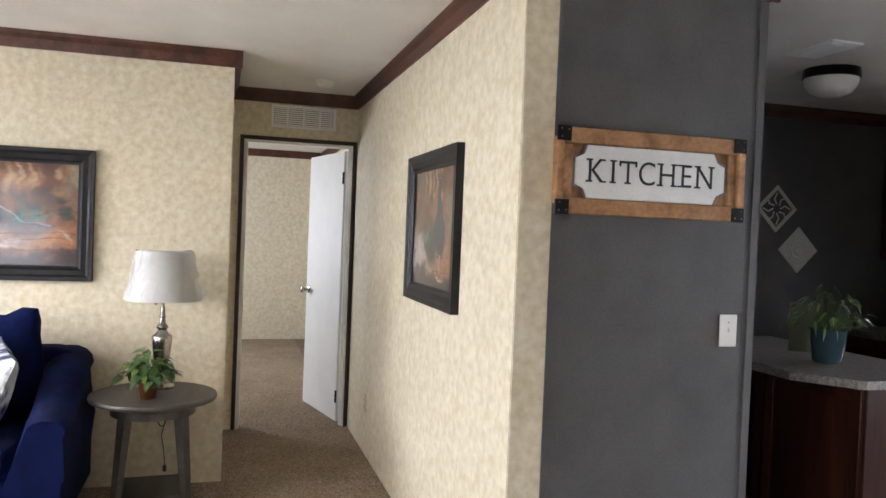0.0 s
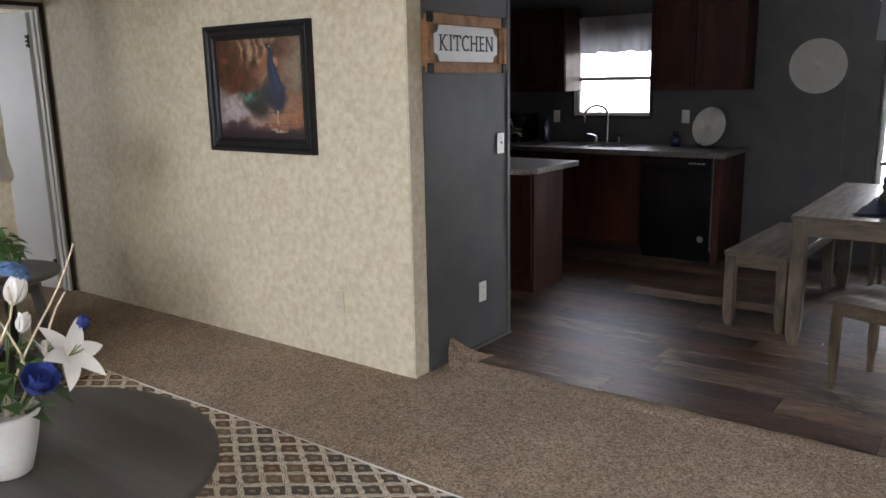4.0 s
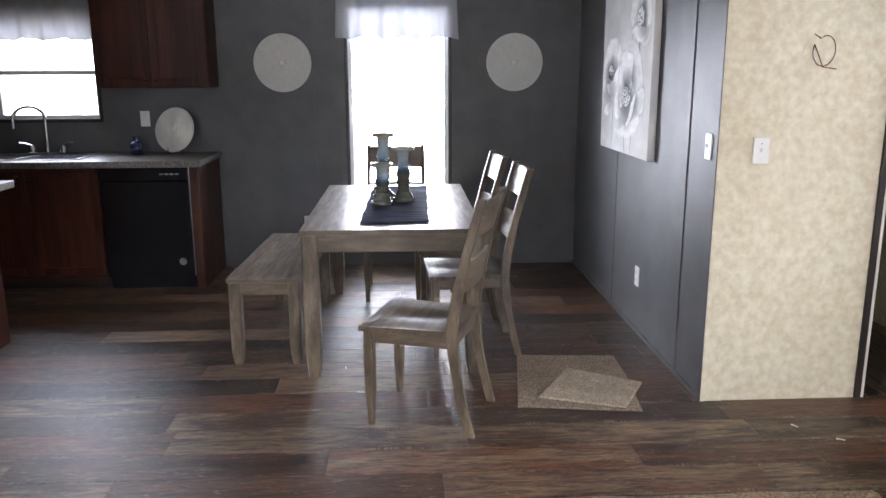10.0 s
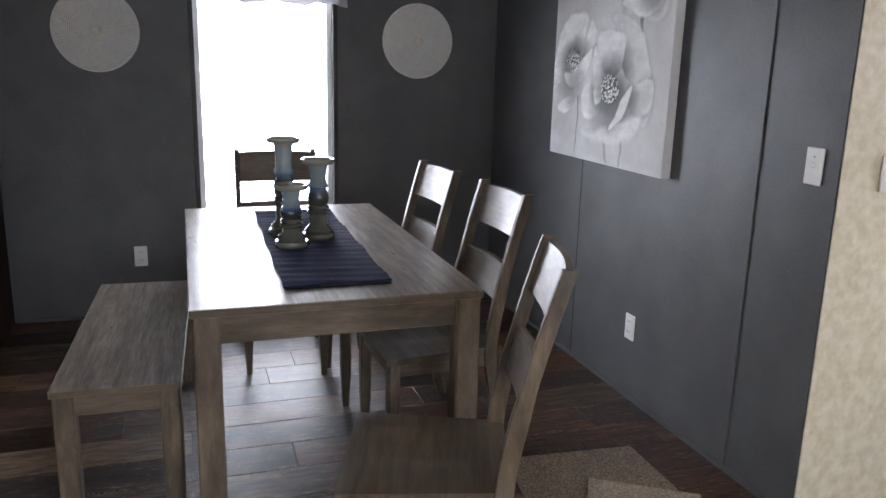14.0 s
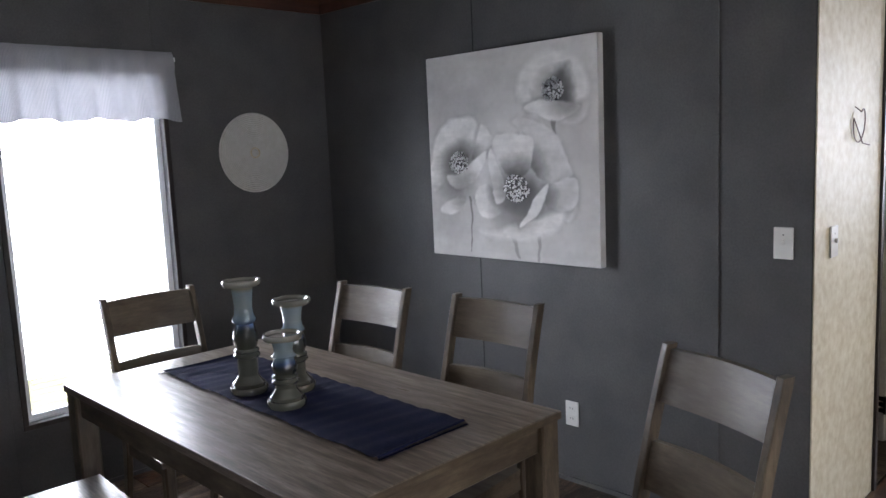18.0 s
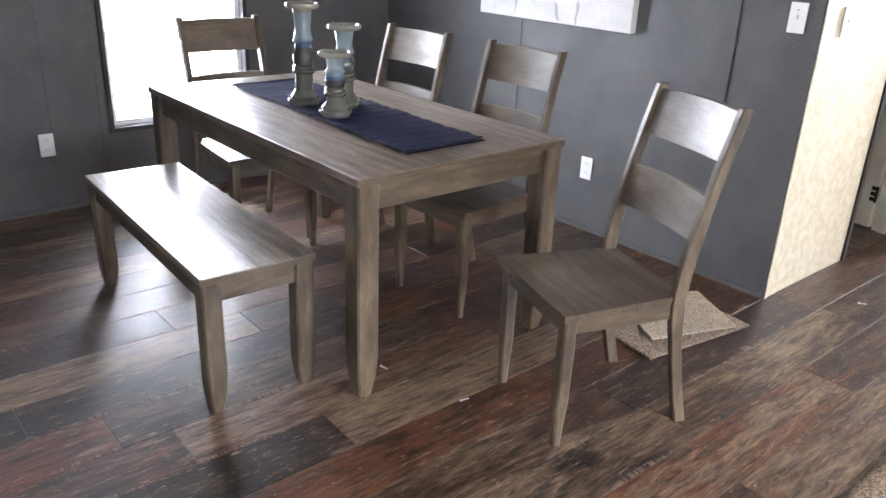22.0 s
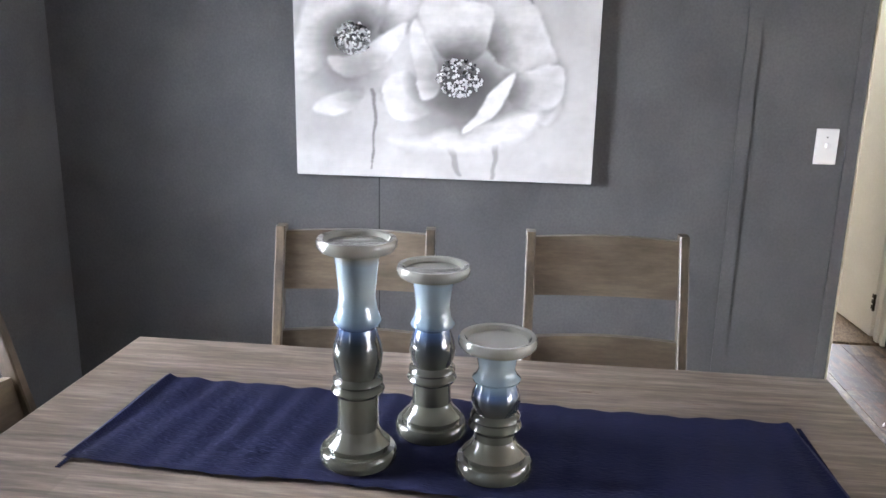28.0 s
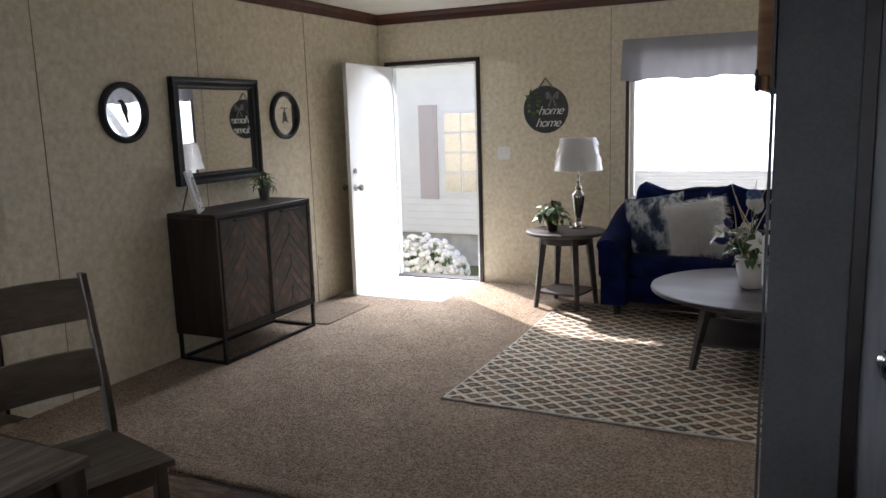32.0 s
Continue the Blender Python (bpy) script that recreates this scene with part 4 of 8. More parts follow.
def door_leaf(name, label, m, width, height, material, knob_mat, hinges=True, both=True, knob_z=0.95, deadbolt=False, hinge_mat="bronze"):
    """A leaf in local x from the hinge, 3.5 cm thick, with knobs and hinges."""
    root = thing(name, label, "door", m, kind="structure")
    part("panel", box(0.003, width, -0.0175, 0.0175, 0.012, height, 0.003), material, root)
    for s in ((1, -1) if both else (1,)):
        part("door_knob", knob_bm(pose(width - 0.06, 0.0175 * s, knob_z, -90 * s)), knob_mat, root, "round metal door knob", True)
        if deadbolt:
            part("deadbolt", lathe([(0, 0), (0.024, 0), (0.022, 0.014), (0, 0.016)], 16, pose(width - 0.06, 0.0175 * s, knob_z + 0.14, -90 * s)), knob_mat, root, "round deadbolt", True)
    if hinges:
        for z in (0.2, height - 0.2):
            h = part("hinge", lathe([(0, -0.045), (0.007, -0.045), (0.007, 0.045), (0, 0.045)], 10, pose(0, 0.022, z)), M[hinge_mat], root, "small metal hinge", True)
            for k in (-0.03, 0.0, 0.03):
                part("leaf_plate", box(0.0, 0.035, 0.0172, 0.0195, z + k - 0.011, z + k + 0.011), M[hinge_mat], h)
    return root


door_leaf("door_recess", "open white flush bedroom door with nickel knob", pose(-5.71, 1.19, 0, 0, 0, 180 + 13), 0.76, 2.04, M["white"], M["nickel"])
door_leaf("door_front", "open white front door with nickel knob and deadbolt", pose(1.155, SY + 0.02, 0, 0, 0, 93), 0.85, 1.96, M["white"], M["nickel"], True, True, 0.93, True, "white")
door_leaf("door_closet", "closed grey flush closet door with chrome knob", pose(-3.19, 2.145, 0, 0, 0, 0), 0.69, 2.02, M["greydoor"], M["chrome"], False, False, 0.965)
door_leaf("door_east", "open white flush door beside the passage", pose(2.46, 1.635, 0, 0, 0, 3), 0.63, 2.03, M["white"], M["nickel"])
door_leaf("door_utility", "open grey-white utility room door", pose(2.295, 2.545, 0, 0, 0, 80), 0.56, 2.03, M["cream"], M["nickel"])


def window(name, label, x0, x1, z0, z1, y, out, rails=(), mullions=()):
    """White vinyl sashes set in the wall; out is the way outside."""
    root = thing(name, label, "window", kind="structure")
    a, b = sorted((y, y + out * 0.05))
    w = 0.03
    fr = part("window_frame", box(x0, x0 + w, a, b, z0, z1), M["vinyl"], root, "white vinyl frame")
    for p, q, lo, hi in ((x1 - w, x1, z0, z1), (x0 + w, x1 - w, z0, z0 + w), (x0 + w, x1 - w, z1 - w, z1)):
        part("rail", box(p, q, a, b, lo, hi), M["vinyl"], fr)
    for z in rails:
        part("meeting_rail", box(x0 + w, x1 - w, a, b, z - 0.018, z + 0.018), M["vinyl"], fr)
    for x in mullions:
        part("mullion", box(x - 0.012, x + 0.012, a, b, z0 + w, z1 - w), M["vinyl"], fr)
    g = part("pane", box(x0 + w, x1 - w, (a + b) / 2 - 0.002, (a + b) / 2 + 0.002, z0 + w, z1 - w), M["glass"], root, "clear glass pane")
    g.visible_shadow = False
    si = sorted((y, y - out * 0.035))
    part("window_sill", box(x0, x1, min(a, si[0] + 0.03), a if out > 0 else b + 0.03, z0 - 0.004, z0 + 0.012), M["vinyl"], root)
    return root


window("window_dining", "tall white vinyl dining window in bright daylight", -0.80, -0.04, 0.39, 2.02, NY + 0.04, 1, ())
window("window_kitchen", "white vinyl single-hung window over the sink", -3.42, -2.66, 1.16, 1.92, NY + 0.04, 1, (1.50,))
window("window_living_side", "white vinyl window beside the sofa wall", -3.85, -2.85, 0.78, 1.98, SY - 0.05, -1, (1.35,))
window("window_living", "wide white vinyl living room window", -2.475, -1.035, 0.78, 1.98, SY - 0.05, -1)


def blinds(name, x0, x1, z0, z1, y, step=0.024):
    root = thing(name, "white horizontal mini blinds hanging in the window", "blinds")
    part("headrail", box(x0, x1, y - 0.012, y + 0.012, z1, z1 + 0.025), M["vinyl"], root)
    n = int((z1 - z0) / step)
    first = None
    for i in range(n):
        z = z1 - 0.01 - i * step
        if first is None:
            first = part("slat", box(x0 + 0.005, x1 - 0.005, -0.010, 0.010, -0.0006, 0.0006, m=pose(0, 0, 0, 12)), M["vinyl"], root)
            first.location = (0, y, z)
        else:
            s = new("slat", first.data)
            s.parent, s.location = root, (0, y, z)
    return root


def valance(name, x0, x1, z0, z1, y, side, seed):
    """A gathered cloth strip on a rod, hanging in soft folds with a scalloped hem."""
    root = thing(name, "gathered grey herringbone cotton valance above the window", "valance")
    bm = bmesh.new()
    rnd = random.Random(seed)
    ph = [rnd.uniform(0, 6) for _ in range(4)]

    def f(u, v):
        x = x0 + (x1 - x0) * u
        fold = (0.010 * math.sin(u * 38 + ph[0] + 0.6 * v) + 0.007 * math.sin(u * 67 + ph[1])) * (0.35 + 0.9 * (1 - v))
        hem = (0.008 * math.sin(u * 21 + ph[2]) + 0.004 * math.sin(u * 52 + ph[3])) * (1 - v)
        pocket = 0.012 if 0.72 < v < 0.98 else 0.0
        return Vector((x + (u - 0.5) * 0.035 * (1 - v), y + side * (0.03 + fold + pocket), z0 + (z1 - z0) * v + hem))

    add_grid(bm, 110, 14, f)
    part("cloth", bm, M["valance"], root, smooth=True)
    part("rod", tube([(x0 - 0.01, y + side * 0.03, z1 - 0.035), (x1 + 0.01, y + side * 0.03, z1 - 0.035)], 0.004), M["vinyl"], root, "thin white curtain rod", True)
    for x in (x0 - 0.008, x1 + 0.008):
        part("bracket", box(x - 0.006, x + 0.006, min(y, y + side * 0.035), max(y, y + side * 0.035), z1 - 0.045, z1 - 0.025), M["vinyl"], root)
    return root


valance("valance_dining", -0.868, 0.018, 1.745, 2.075, NY - 0.002, -1, 3)
valance("valance_kitchen", -3.50, -2.66, 1.735, 2.06, NY - 0.002, -1, 5)
valance("valance_living", -2.535, -0.985, 1.745, 2.065, SY + 0.002, 1, 7)
blinds("blinds_living", -2.415, -1.085, 0.82, 1.93, SY - 0.055, 0.026)
blinds("blinds_dining", -0.765, -0.075, 0.43, 1.96, NY + 0.028, 0.026)


def plate(name, label, category, m, kind, tint="plastic"):
    """A wall plate in local x, z facing -y."""
    root = thing(name, label, category, m)
    w, h = (0.115, 0.115) if kind == "double" else (0.07, 0.115)
    part("cover", box(-w / 2, w / 2, -0.007, 0, -h / 2, h / 2, 0.003, 2), M[tint], root)
    if kind == "outlet":
        for z in (-0.024, 0.024):
            s = part("socket", box(-0.017, 0.017, -0.0095, -0.007, z - 0.014, z + 0.014, 0.002), M[tint], root)
            for x in (-0.007, 0.007):
                part("slot", box(x - 0.0012, x + 0.0012, -0.0100, -0.0095, z - 0.002, z + 0.007), M["slot"], s)
    else:
        for x in ((-0.023, 0.023) if kind == "double" else (0,)):
            part("toggle", box(x - 0.005, x + 0.005, -0.018, -0.007, -0.004, 0.012, 0.002), M[tint], root)
            part("screw", lathe([(0, 0), (0.003, 0), (0, 0.001)], 8, pose(x, -0.007, 0.03, 90)), M["slot"], root)
    return root


FS, FN, FE, FW = 0, 180, 90, 270  # yaw so that the plate faces -y, +y, +x, -x
for x, y, z, a, k in ((-2.300, 1.865, 0.33, FE, "outlet"), (-2.300, 2.06, 1.155, FE, "switch"), (-2.82, KY, 0.335, FS, "outlet"), (-4.905, KY, 0.33, FS, "outlet"), (PX, 3.472, 0.325, FW, "outlet"),
                      (PX, 2.536, 1.16, FW, "switch"), (1.15, 2.4325, 1.15, FS, "switch"), (-1.136, NY, 0.345, FS, "outlet"), (0.24, NY, 0.345, FS, "outlet"), (EX, 0.545, 0.34, FW, "outlet"),
                      (EX, -1.33, 0.34, FW, "outlet"), (0.053, SY, 1.17, FN, "double"), (-3.61, NY, 1.15, FS, "outlet"), (-2.33, NY, 1.16, FS, "switch"), (WX, 0.20, 0.34, FE, "outlet"), (5.4, 1.75, 0.4, FW, "outlet")):
    nm = "wall_outlet" if k == "outlet" else "light_switch"
    plate(nm, "plastic duplex outlet on the wall" if k == "outlet" else "white plastic toggle light switch on the wall", "outlet" if k == "outlet" else "switch", pose(x, y, z, 0, 0, a), k, "almond" if y == KY or x in (EX, WX) else "plastic")

# return-air grille over the recess door, smoke alarm, ceiling vent and kitchen lamp
g = thing("air_grille", "white louvred return-air grille above the door", "vent", pose(-5.60, 0.85, 2.265))
# grey sheet behind the slats, its colour giving the gaps their shade
part("frame", box(0, 0.006, -0.23, 0.23, -0.10, 0.062, 0.002), M["pewter"], g)
for y0, y1, z0, z1 in ((-0.23, -0.212, -0.10, 0.062), (0.212, 0.23, -0.10, 0.062), (-0.212, 0.212, -0.10, -0.084), (-0.212, 0.212, 0.047, 0.062)):
    part("frame_bar", box(0.006, 0.017, y0, y1, z0, z1, 0.002), M["white"], g)
for i in range(9):
    part("slat", box(0.007, 0.014, -0.21, 0.21, -0.081 + i * 0.0145, -0.072 + i * 0.0145), M["white"], g)
for i in range(1, 4):
    part("rib", box(0.008, 0.015, -0.23 + i * 0.115 - 0.005, -0.23 + i * 0.115 + 0.005, -0.084, 0.047), M["white"], g)
s = thing("smoke_alarm", "round white smoke alarm on the ceiling", "smoke alarm", pose(-5.08, 0.93, CEIL))
part("base", lathe([(0, 0), (0.065, 0), (0.065, -0.012), (0, -0.012)], 28), M["plastic"], s, smooth=False)
part("cover", lathe([(0, -0.012), (0.055, -0.012), (0.052, -0.03), (0.035, -0.042), (0, -0.043)], 28), M["plastic"], s)
v = thing("ceiling_vent", "white metal ceiling air register", "vent", pose(-3.06, 3.08, CEIL))
part("frame", box(-0.16, 0.16, -0.09, 0.09, -0.012, 0, 0.003), M["vinyl"], v)
for i in range(7):
    part("slat", box(-0.13, 0.13, -0.066 + i * 0.021, -0.058 + i * 0.021, -0.020, -0.012), M["vinyl"], v)
k = thing("ceiling_lamp", "unlit frosted glass bowl lamp with dark metal rim", "ceiling lamp", pose(-3.42, 3.46, CEIL) @ Matrix.Scale(0.95, 4))
part("rim", lathe([(0, 0), (0.15, 0), (0.155, -0.05), (0.14, -0.055), (0, -0.055)], 32), M["bronze"], k, "dark bronze rim", True)
part("bowl", lathe([(0.145, -0.05), (0.14, -0.09), (0.11, -0.13), (0.06, -0.152), (0, -0.158)], 32), M["ceramic"], k, "frosted white glass bowl", True)

# plank floor, piece by piece
floor_planks = thing("floor_planks", "distressed brown and rust vinyl plank flooring", "floor", kind="structure")
rng = random.Random(11)
PW, PL = 0.197, 1.22


def plank_mesh(w, l):
    bm = box(0, l, 0, w, -0.008, 0.0, 0.0012)
    me = bpy.data.meshes.new("plank")
    bm.to_mesh(me)
    bm.free()
    me.materials.append(M["plank"])
    return me


full = plank_mesh(PW - 0.0012, PL - 0.0012)
row = 0
yy = 1.4475
while yy < NY - 0.01:
    w = min(PW, NY - yy)
    x = WX - rng.uniform(0, PL)
    xe = PX if yy > 2.40 else 2.349
    while x < xe:
        x0, x1 = max(x, WX), min(x + PL, xe)
        if x1 - x0 > 0.02:
            me = full if (x1 - x0 > PL - 0.002 and w > PW - 0.002) else plank_mesh(w - 0.0012, x1 - x0 - 0.0012)
            ob = new("plank", me)
            ob.parent, ob.location = floor_planks, (x0, yy, 0)
        x += PL
    yy += PW
structure("floor_passage", box(PX, 2.45, 1.42, 1.56, -0.011, -0.001), M["plank"], "brown vinyl plank edge in the passage", "floor")
structure("floor_utility", box(PX + 0.1, 2.45, 2.44, 5.2, -0.011, -0.002), M["plank"], "brown vinyl plank floor in the utility room", "floor")

# outside: ground and neighbouring homes
bm = bmesh.new()
add_box(bm, -400, 400, -400, 400, -1.2, -0.75)
structure("ground", bm, M["grass"], "pale dry grass ground reaching the horizon", "ground")


def home(name, m, length, wins, tall=2.6):
    root = thing(name, "white lap-sided manufactured home with grey skirting", "house", m)
    part("wall", box(-length / 2, length / 2, -2.2, 0, 0, tall), M["siding"], root)
    for i in range(int(tall / 0.107)):
        part("siding_board", box(-length / 2, length / 2, 0.0, 0.012, 0.02 + i * 0.107, 0.118 + i * 0.107), M["siding"], root)
    part("skirting", box(-length / 2 + 0.05, length / 2 - 0.05, -2.1, -0.06, -0.75, 0.0), M["vinyl_skirt"], root)
    part("roof", box(-length / 2 - 0.2, length / 2 + 0.2, -2.4, 0.25, tall, tall + 0.15), M["skirting"], root)
    for x in wins:
        w = part("window", box(x - 0.45, x + 0.45, 0.012, 0.03, 0.60, 1.85), M["vinyl"], root)
        for i in range(3):
            for j in range(4):
                part("pane", box(x - 0.40 + i * 0.275, x - 0.40 + i * 0.275 + 0.25, 0.030, 0.034, 0.65 + j * 0.295, 0.65 + j * 0.295 + 0.265), M["steel"], w)
        for sx in (-0.68, 0.68):
            sh = part("shutter", box(x + sx - 0.15, x + sx + 0.15, 0.012, 0.035, 0.53, 1.93), M["shutter"], root)
            for z in (0.59, 1.27):
                part("shutter_panel", box(x + sx - 0.11, x + sx + 0.11, 0.035, 0.042, z, z + 0.6), M["shutter"], sh)
    return root


home("neighbour_home_south", pose(0.6, -6.6, -0.26), 16, (1.55, -3.6))
home("neighbour_home_north", pose(-1.0, 10.5, -0.7, 0, 0, 180), 16, (-1.3, 2.6), 4.4)


# ---- dining room ----
def square_leg(x, y, h, w, taper=0.8, m=None, splay=(0, 0), z0=0.0):
    """A square post whose foot draws in on a soft curve."""
    bm = bmesh.new()
    rings = []
    for t, k in ((0.0, taper * 0.80), (0.025, taper * 0.88), (0.07, taper * 1.04), (0.13, taper * 1.18), (0.22, max(1.0, taper * 1.28)), (0.42, 1.01), (0.7, 1.0), (1.0, 1.0)) if w > 0.05 else ((0.0, taper * 0.86), (0.16, taper * 1.02), (0.35, 0.96), (0.7, 1.0), (1.0, 1.0)):
        s, z = w * k / 2, z0 + (h - z0) * t
        dx, dy = x + splay[0] * (1 - t) ** 2, y + splay[1] * (1 - t) ** 2
        c = 0.006
        rings.append([bm.verts.new((dx + a * (s - b * c), dy + d * (s - e * c), z)) for a, d, b, e in ((-1, -1, 0, 1), (-1, -1, 1, 0), (1, -1, 1, 0), (1, -1, 0, 1), (1, 1, 0, 1), (1, 1, 1, 0), (-1, 1, 1, 0), (-1, 1, 0, 1))])
    for a, b in zip(rings, rings[1:]):
        for k in range(8):
            bm.faces.new((a[k], a[(k + 1) % 8], b[(k + 1) % 8], b[k]))
    bm.faces.new(rings[0][::-1]), bm.faces.new(rings[-1])
    bmesh.ops.recalc_face_normals(bm, faces=bm.faces)
    return bm


table = thing("dining_table", "grey-washed wooden dining table with square legs", "table")
TX0, TX1, TY0, TY1, TZ = -0.89, -0.005, 2.81, 4.40, 0.75
part("tabletop", box(TX0, TX1, TY0, TY1, TZ - 0.026, TZ, 0.003, 2), M["washtop_sheen"], table)
# thin end strips in the wood darkened for shade
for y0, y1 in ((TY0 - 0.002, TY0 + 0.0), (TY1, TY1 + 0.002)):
    part("edge_band", box(TX0 + 0.003, TX1 - 0.003, y0, y1, TZ - 0.0235, TZ - 0.0025), M["greywood_shaded_x"], table)
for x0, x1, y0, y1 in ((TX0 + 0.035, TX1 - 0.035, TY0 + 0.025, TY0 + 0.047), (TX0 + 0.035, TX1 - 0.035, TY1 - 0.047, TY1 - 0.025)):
    part("apron", box(x0, x1, y0, y1, TZ - 0.115, TZ - 0.026, 0.003), M["greywood_shaded_x"], table)
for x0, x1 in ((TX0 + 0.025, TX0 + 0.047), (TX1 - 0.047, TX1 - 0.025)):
    part("apron", box(x0, x1, TY0 + 0.047, TY1 - 0.047, TZ - 0.115, TZ - 0.026, 0.003), M["greywood_shaded"], table)
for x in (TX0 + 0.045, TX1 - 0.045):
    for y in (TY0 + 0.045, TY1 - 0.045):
        part("leg", square_leg(x, y, TZ - 0.027, 0.078), M["greywood_shaded_z"], table)

bench = thing("dining_bench", "grey-washed wooden dining bench beside the table", "bench", pose(-1.086, 3.590, 0, 0, 0, -2.3))
BW, BL = 0.188, 0.588
part("seat_board", box(-BW, BW, -BL, BL, 0.443, 0.467, 0.003, 2), M["washtop_sheen"], bench)
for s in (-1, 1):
    part("edge_band", box(-BW + 0.003, BW - 0.003, min(s * BL, s * (BL + 0.002)), max(s * BL, s * (BL + 0.002)), 0.4455, 0.4645), M["greywood_shaded_x"], bench)
    part("apron", box(-BW + 0.04, BW - 0.04, min(s * (BL - 0.02), s * (BL - 0.042)), max(s * (BL - 0.02), s * (BL - 0.042)), 0.375, 0.443, 0.003), M["greywood_shaded_x"], bench)
    part("apron", box(min(s * (BW - 0.016), s * (BW - 0.036)), max(s * (BW - 0.016), s * (BW - 0.036)), -BL + 0.045, BL - 0.045, 0.375, 0.443, 0.003), M["greywood_shaded"], bench)
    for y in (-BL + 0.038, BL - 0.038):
        part("leg", square_leg(s * (BW - 0.036), y, 0.443, 0.062, 0.78), M["greywood_shaded_z"], bench)


def dining_chair(m):
    """Front towards local -y: dished seat, curved rear posts, two bowed slats."""
    root = thing("dining_chair", "grey-washed wooden dining chair with two back slats", "chair", m, "dining chairs")
    bm = bmesh.new()

    def seat_pt(u, v):
        y = -0.225 + 0.42 * v
        hw = 0.222 - 0.028 * v
        x = (u * 2 - 1) * hw
        return x, y

    for top in (True, False):
        def f(u, v, top=top):
            x, y = seat_pt(u, v)
            edge = min(1, 9 * min(u, 1 - u, v, 1 - v))
            dish = 0.011 * math.sin(math.pi * min(1, max(0, v))) * (1 - abs(u * 2 - 1) ** 2.2) * (1 + 0.35 * math.cos((u - 0.5) * 4 * math.pi))
            return Vector((x, y, (0.455 - dish - 0.004 * (1 - edge)) if top else 0.430))
        add_grid(bm, 24, 18, f)
    bmesh.ops.remove_doubles(bm, verts=bm.verts, dist=1e-5)
    rim = []
    ring = [(u, 0.0) for u in np.linspace(0, 1, 25)] + [(1.0, v) for v in np.linspace(0, 1, 19)[1:]] + [(u, 1.0) for u in np.linspace(1, 0, 25)[1:]] + [(0.0, v) for v in np.linspace(1, 0, 19)[1:-1]]
    for u, v in ring:
        x, y = seat_pt(u, v)
        rim.append((bm.verts.new((x, y, 0.451)), bm.verts.new((x, y, 0.430))))
    for a, b in zip(rim, rim[1:] + rim[:1]):
        bm.faces.new((a[0], b[0], b[1], a[1]))
    bmesh.ops.remove_doubles(bm, verts=bm.verts, dist=2e-4)
    bmesh.ops.recalc_face_normals(bm, faces=bm.faces)
    part("seat", bm, M["seatwood"], root)
    for x in (-0.185, 0.185):
        part("leg", square_leg(x, -0.19, 0.43, 0.042, 0.72), M["greywood_shaded_z"], root)
    for s in (-1, 1):
        bm = bmesh.new()
        rings = []
        for k in range(15):
            t = k / 14
            z = 1.0 * t
            y = 0.172 + 0.08 * max(0, 1 - t / 0.44) ** 1.5 + 0.125 * max(0, (t - 0.44) / 0.56) ** 1.35
            d = 0.046 if 0.3 < t < 0.7 else 0.038
            w = 0.024
            x = s * (0.193 - 0.004 * t)
            rings.append([bm.verts.new(v) for v in ((x - w / 2, y - d / 2, z), (x + w / 2, y - d / 2, z), (x + w / 2, y + d / 2, z), (x - w / 2, y + d / 2, z))])
        for a, b in zip(rings, rings[1:]):
            for i in range(4):
                bm.faces.new((a[i], a[(i + 1) % 4], b[(i + 1) % 4], b[i]))
        bm.faces.new(rings[0][::-1]), bm.faces.new(rings[-1])
        bmesh.ops.recalc_face_normals(bm, faces=bm.faces)
        es = [e for e in bm.edges if e.is_manifold and abs((e.verts[0].co - e.verts[1].co).z) > 0.03]
        bmesh.ops.bevel(bm, geom=es, offset=0.003, segments=1, affect="EDGES")
        part("rear_post", bm, M["greywood_shaded_z"], root)
    for z0, z1 in ((0.845, 0.985), (0.612, 0.742)):
        bm = bmesh.new()
        for off in (0.0, 0.018):
            def g(u, v, off=off):
                z = z0 + (z1 - z0) * v
                t = z
                y = 0.168 + 0.125 * max(0, (t - 0.44) / 0.56) ** 1.35 + 0.017 * math.sin(math.pi * u) + off
                arch = 0.004 * math.sin(math.pi * u) * (1 if v > 0.5 else -0.4) * abs(v - 0.5) * 2
                return Vector(((u * 2 - 1) * 0.183, y, z + arch))
            add_grid(bm, 14, 4, g)
        vs = list(bm.verts)
        n = 5
        per = [i * n for i in range(15)] + [14 * n + j for j in range(1, 5)] + [i * n + 4 for i in range(13, -1, -1)] + [j for j in range(3, 0, -1)]
        bm.verts.ensure_lookup_table()
        for a, b in zip(per, per[1:] + per[:1]):
            bm.faces.new((bm.verts[a], bm.verts[b], bm.verts[75 + b], bm.verts[75 + a]))
        bmesh.ops.recalc_face_normals(bm, faces=bm.faces)
        part("back_slat", bm, M["slatwood"], root)
    part("apron", box(-0.165, 0.165, -0.202, -0.184, 0.375, 0.430, 0.002), M["slatwood"], root)
    part("apron", box(-0.175, 0.175, 0.165, 0.183, 0.375, 0.430, 0.002), M["slatwood"], root)
    for s in (-1, 1):
        part("apron", box(s * 0.185 - 0.009, s * 0.185 + 0.009, -0.18, 0.16, 0.375, 0.430, 0.002), M["greywood_shaded"], root)
    return root


chair = dining_chair(pose(-0.300, 2.393, 0, 0, 0, -109.0))
for m in (pose(-0.045, 3.268, 0, 0, 0, -87.5), pose(-0.098, 3.886, 0, 0, 0, -85.5), pose(-0.448, 4.335, 0, 0, 0, -1.2)):
    copy_thing(chair, m)

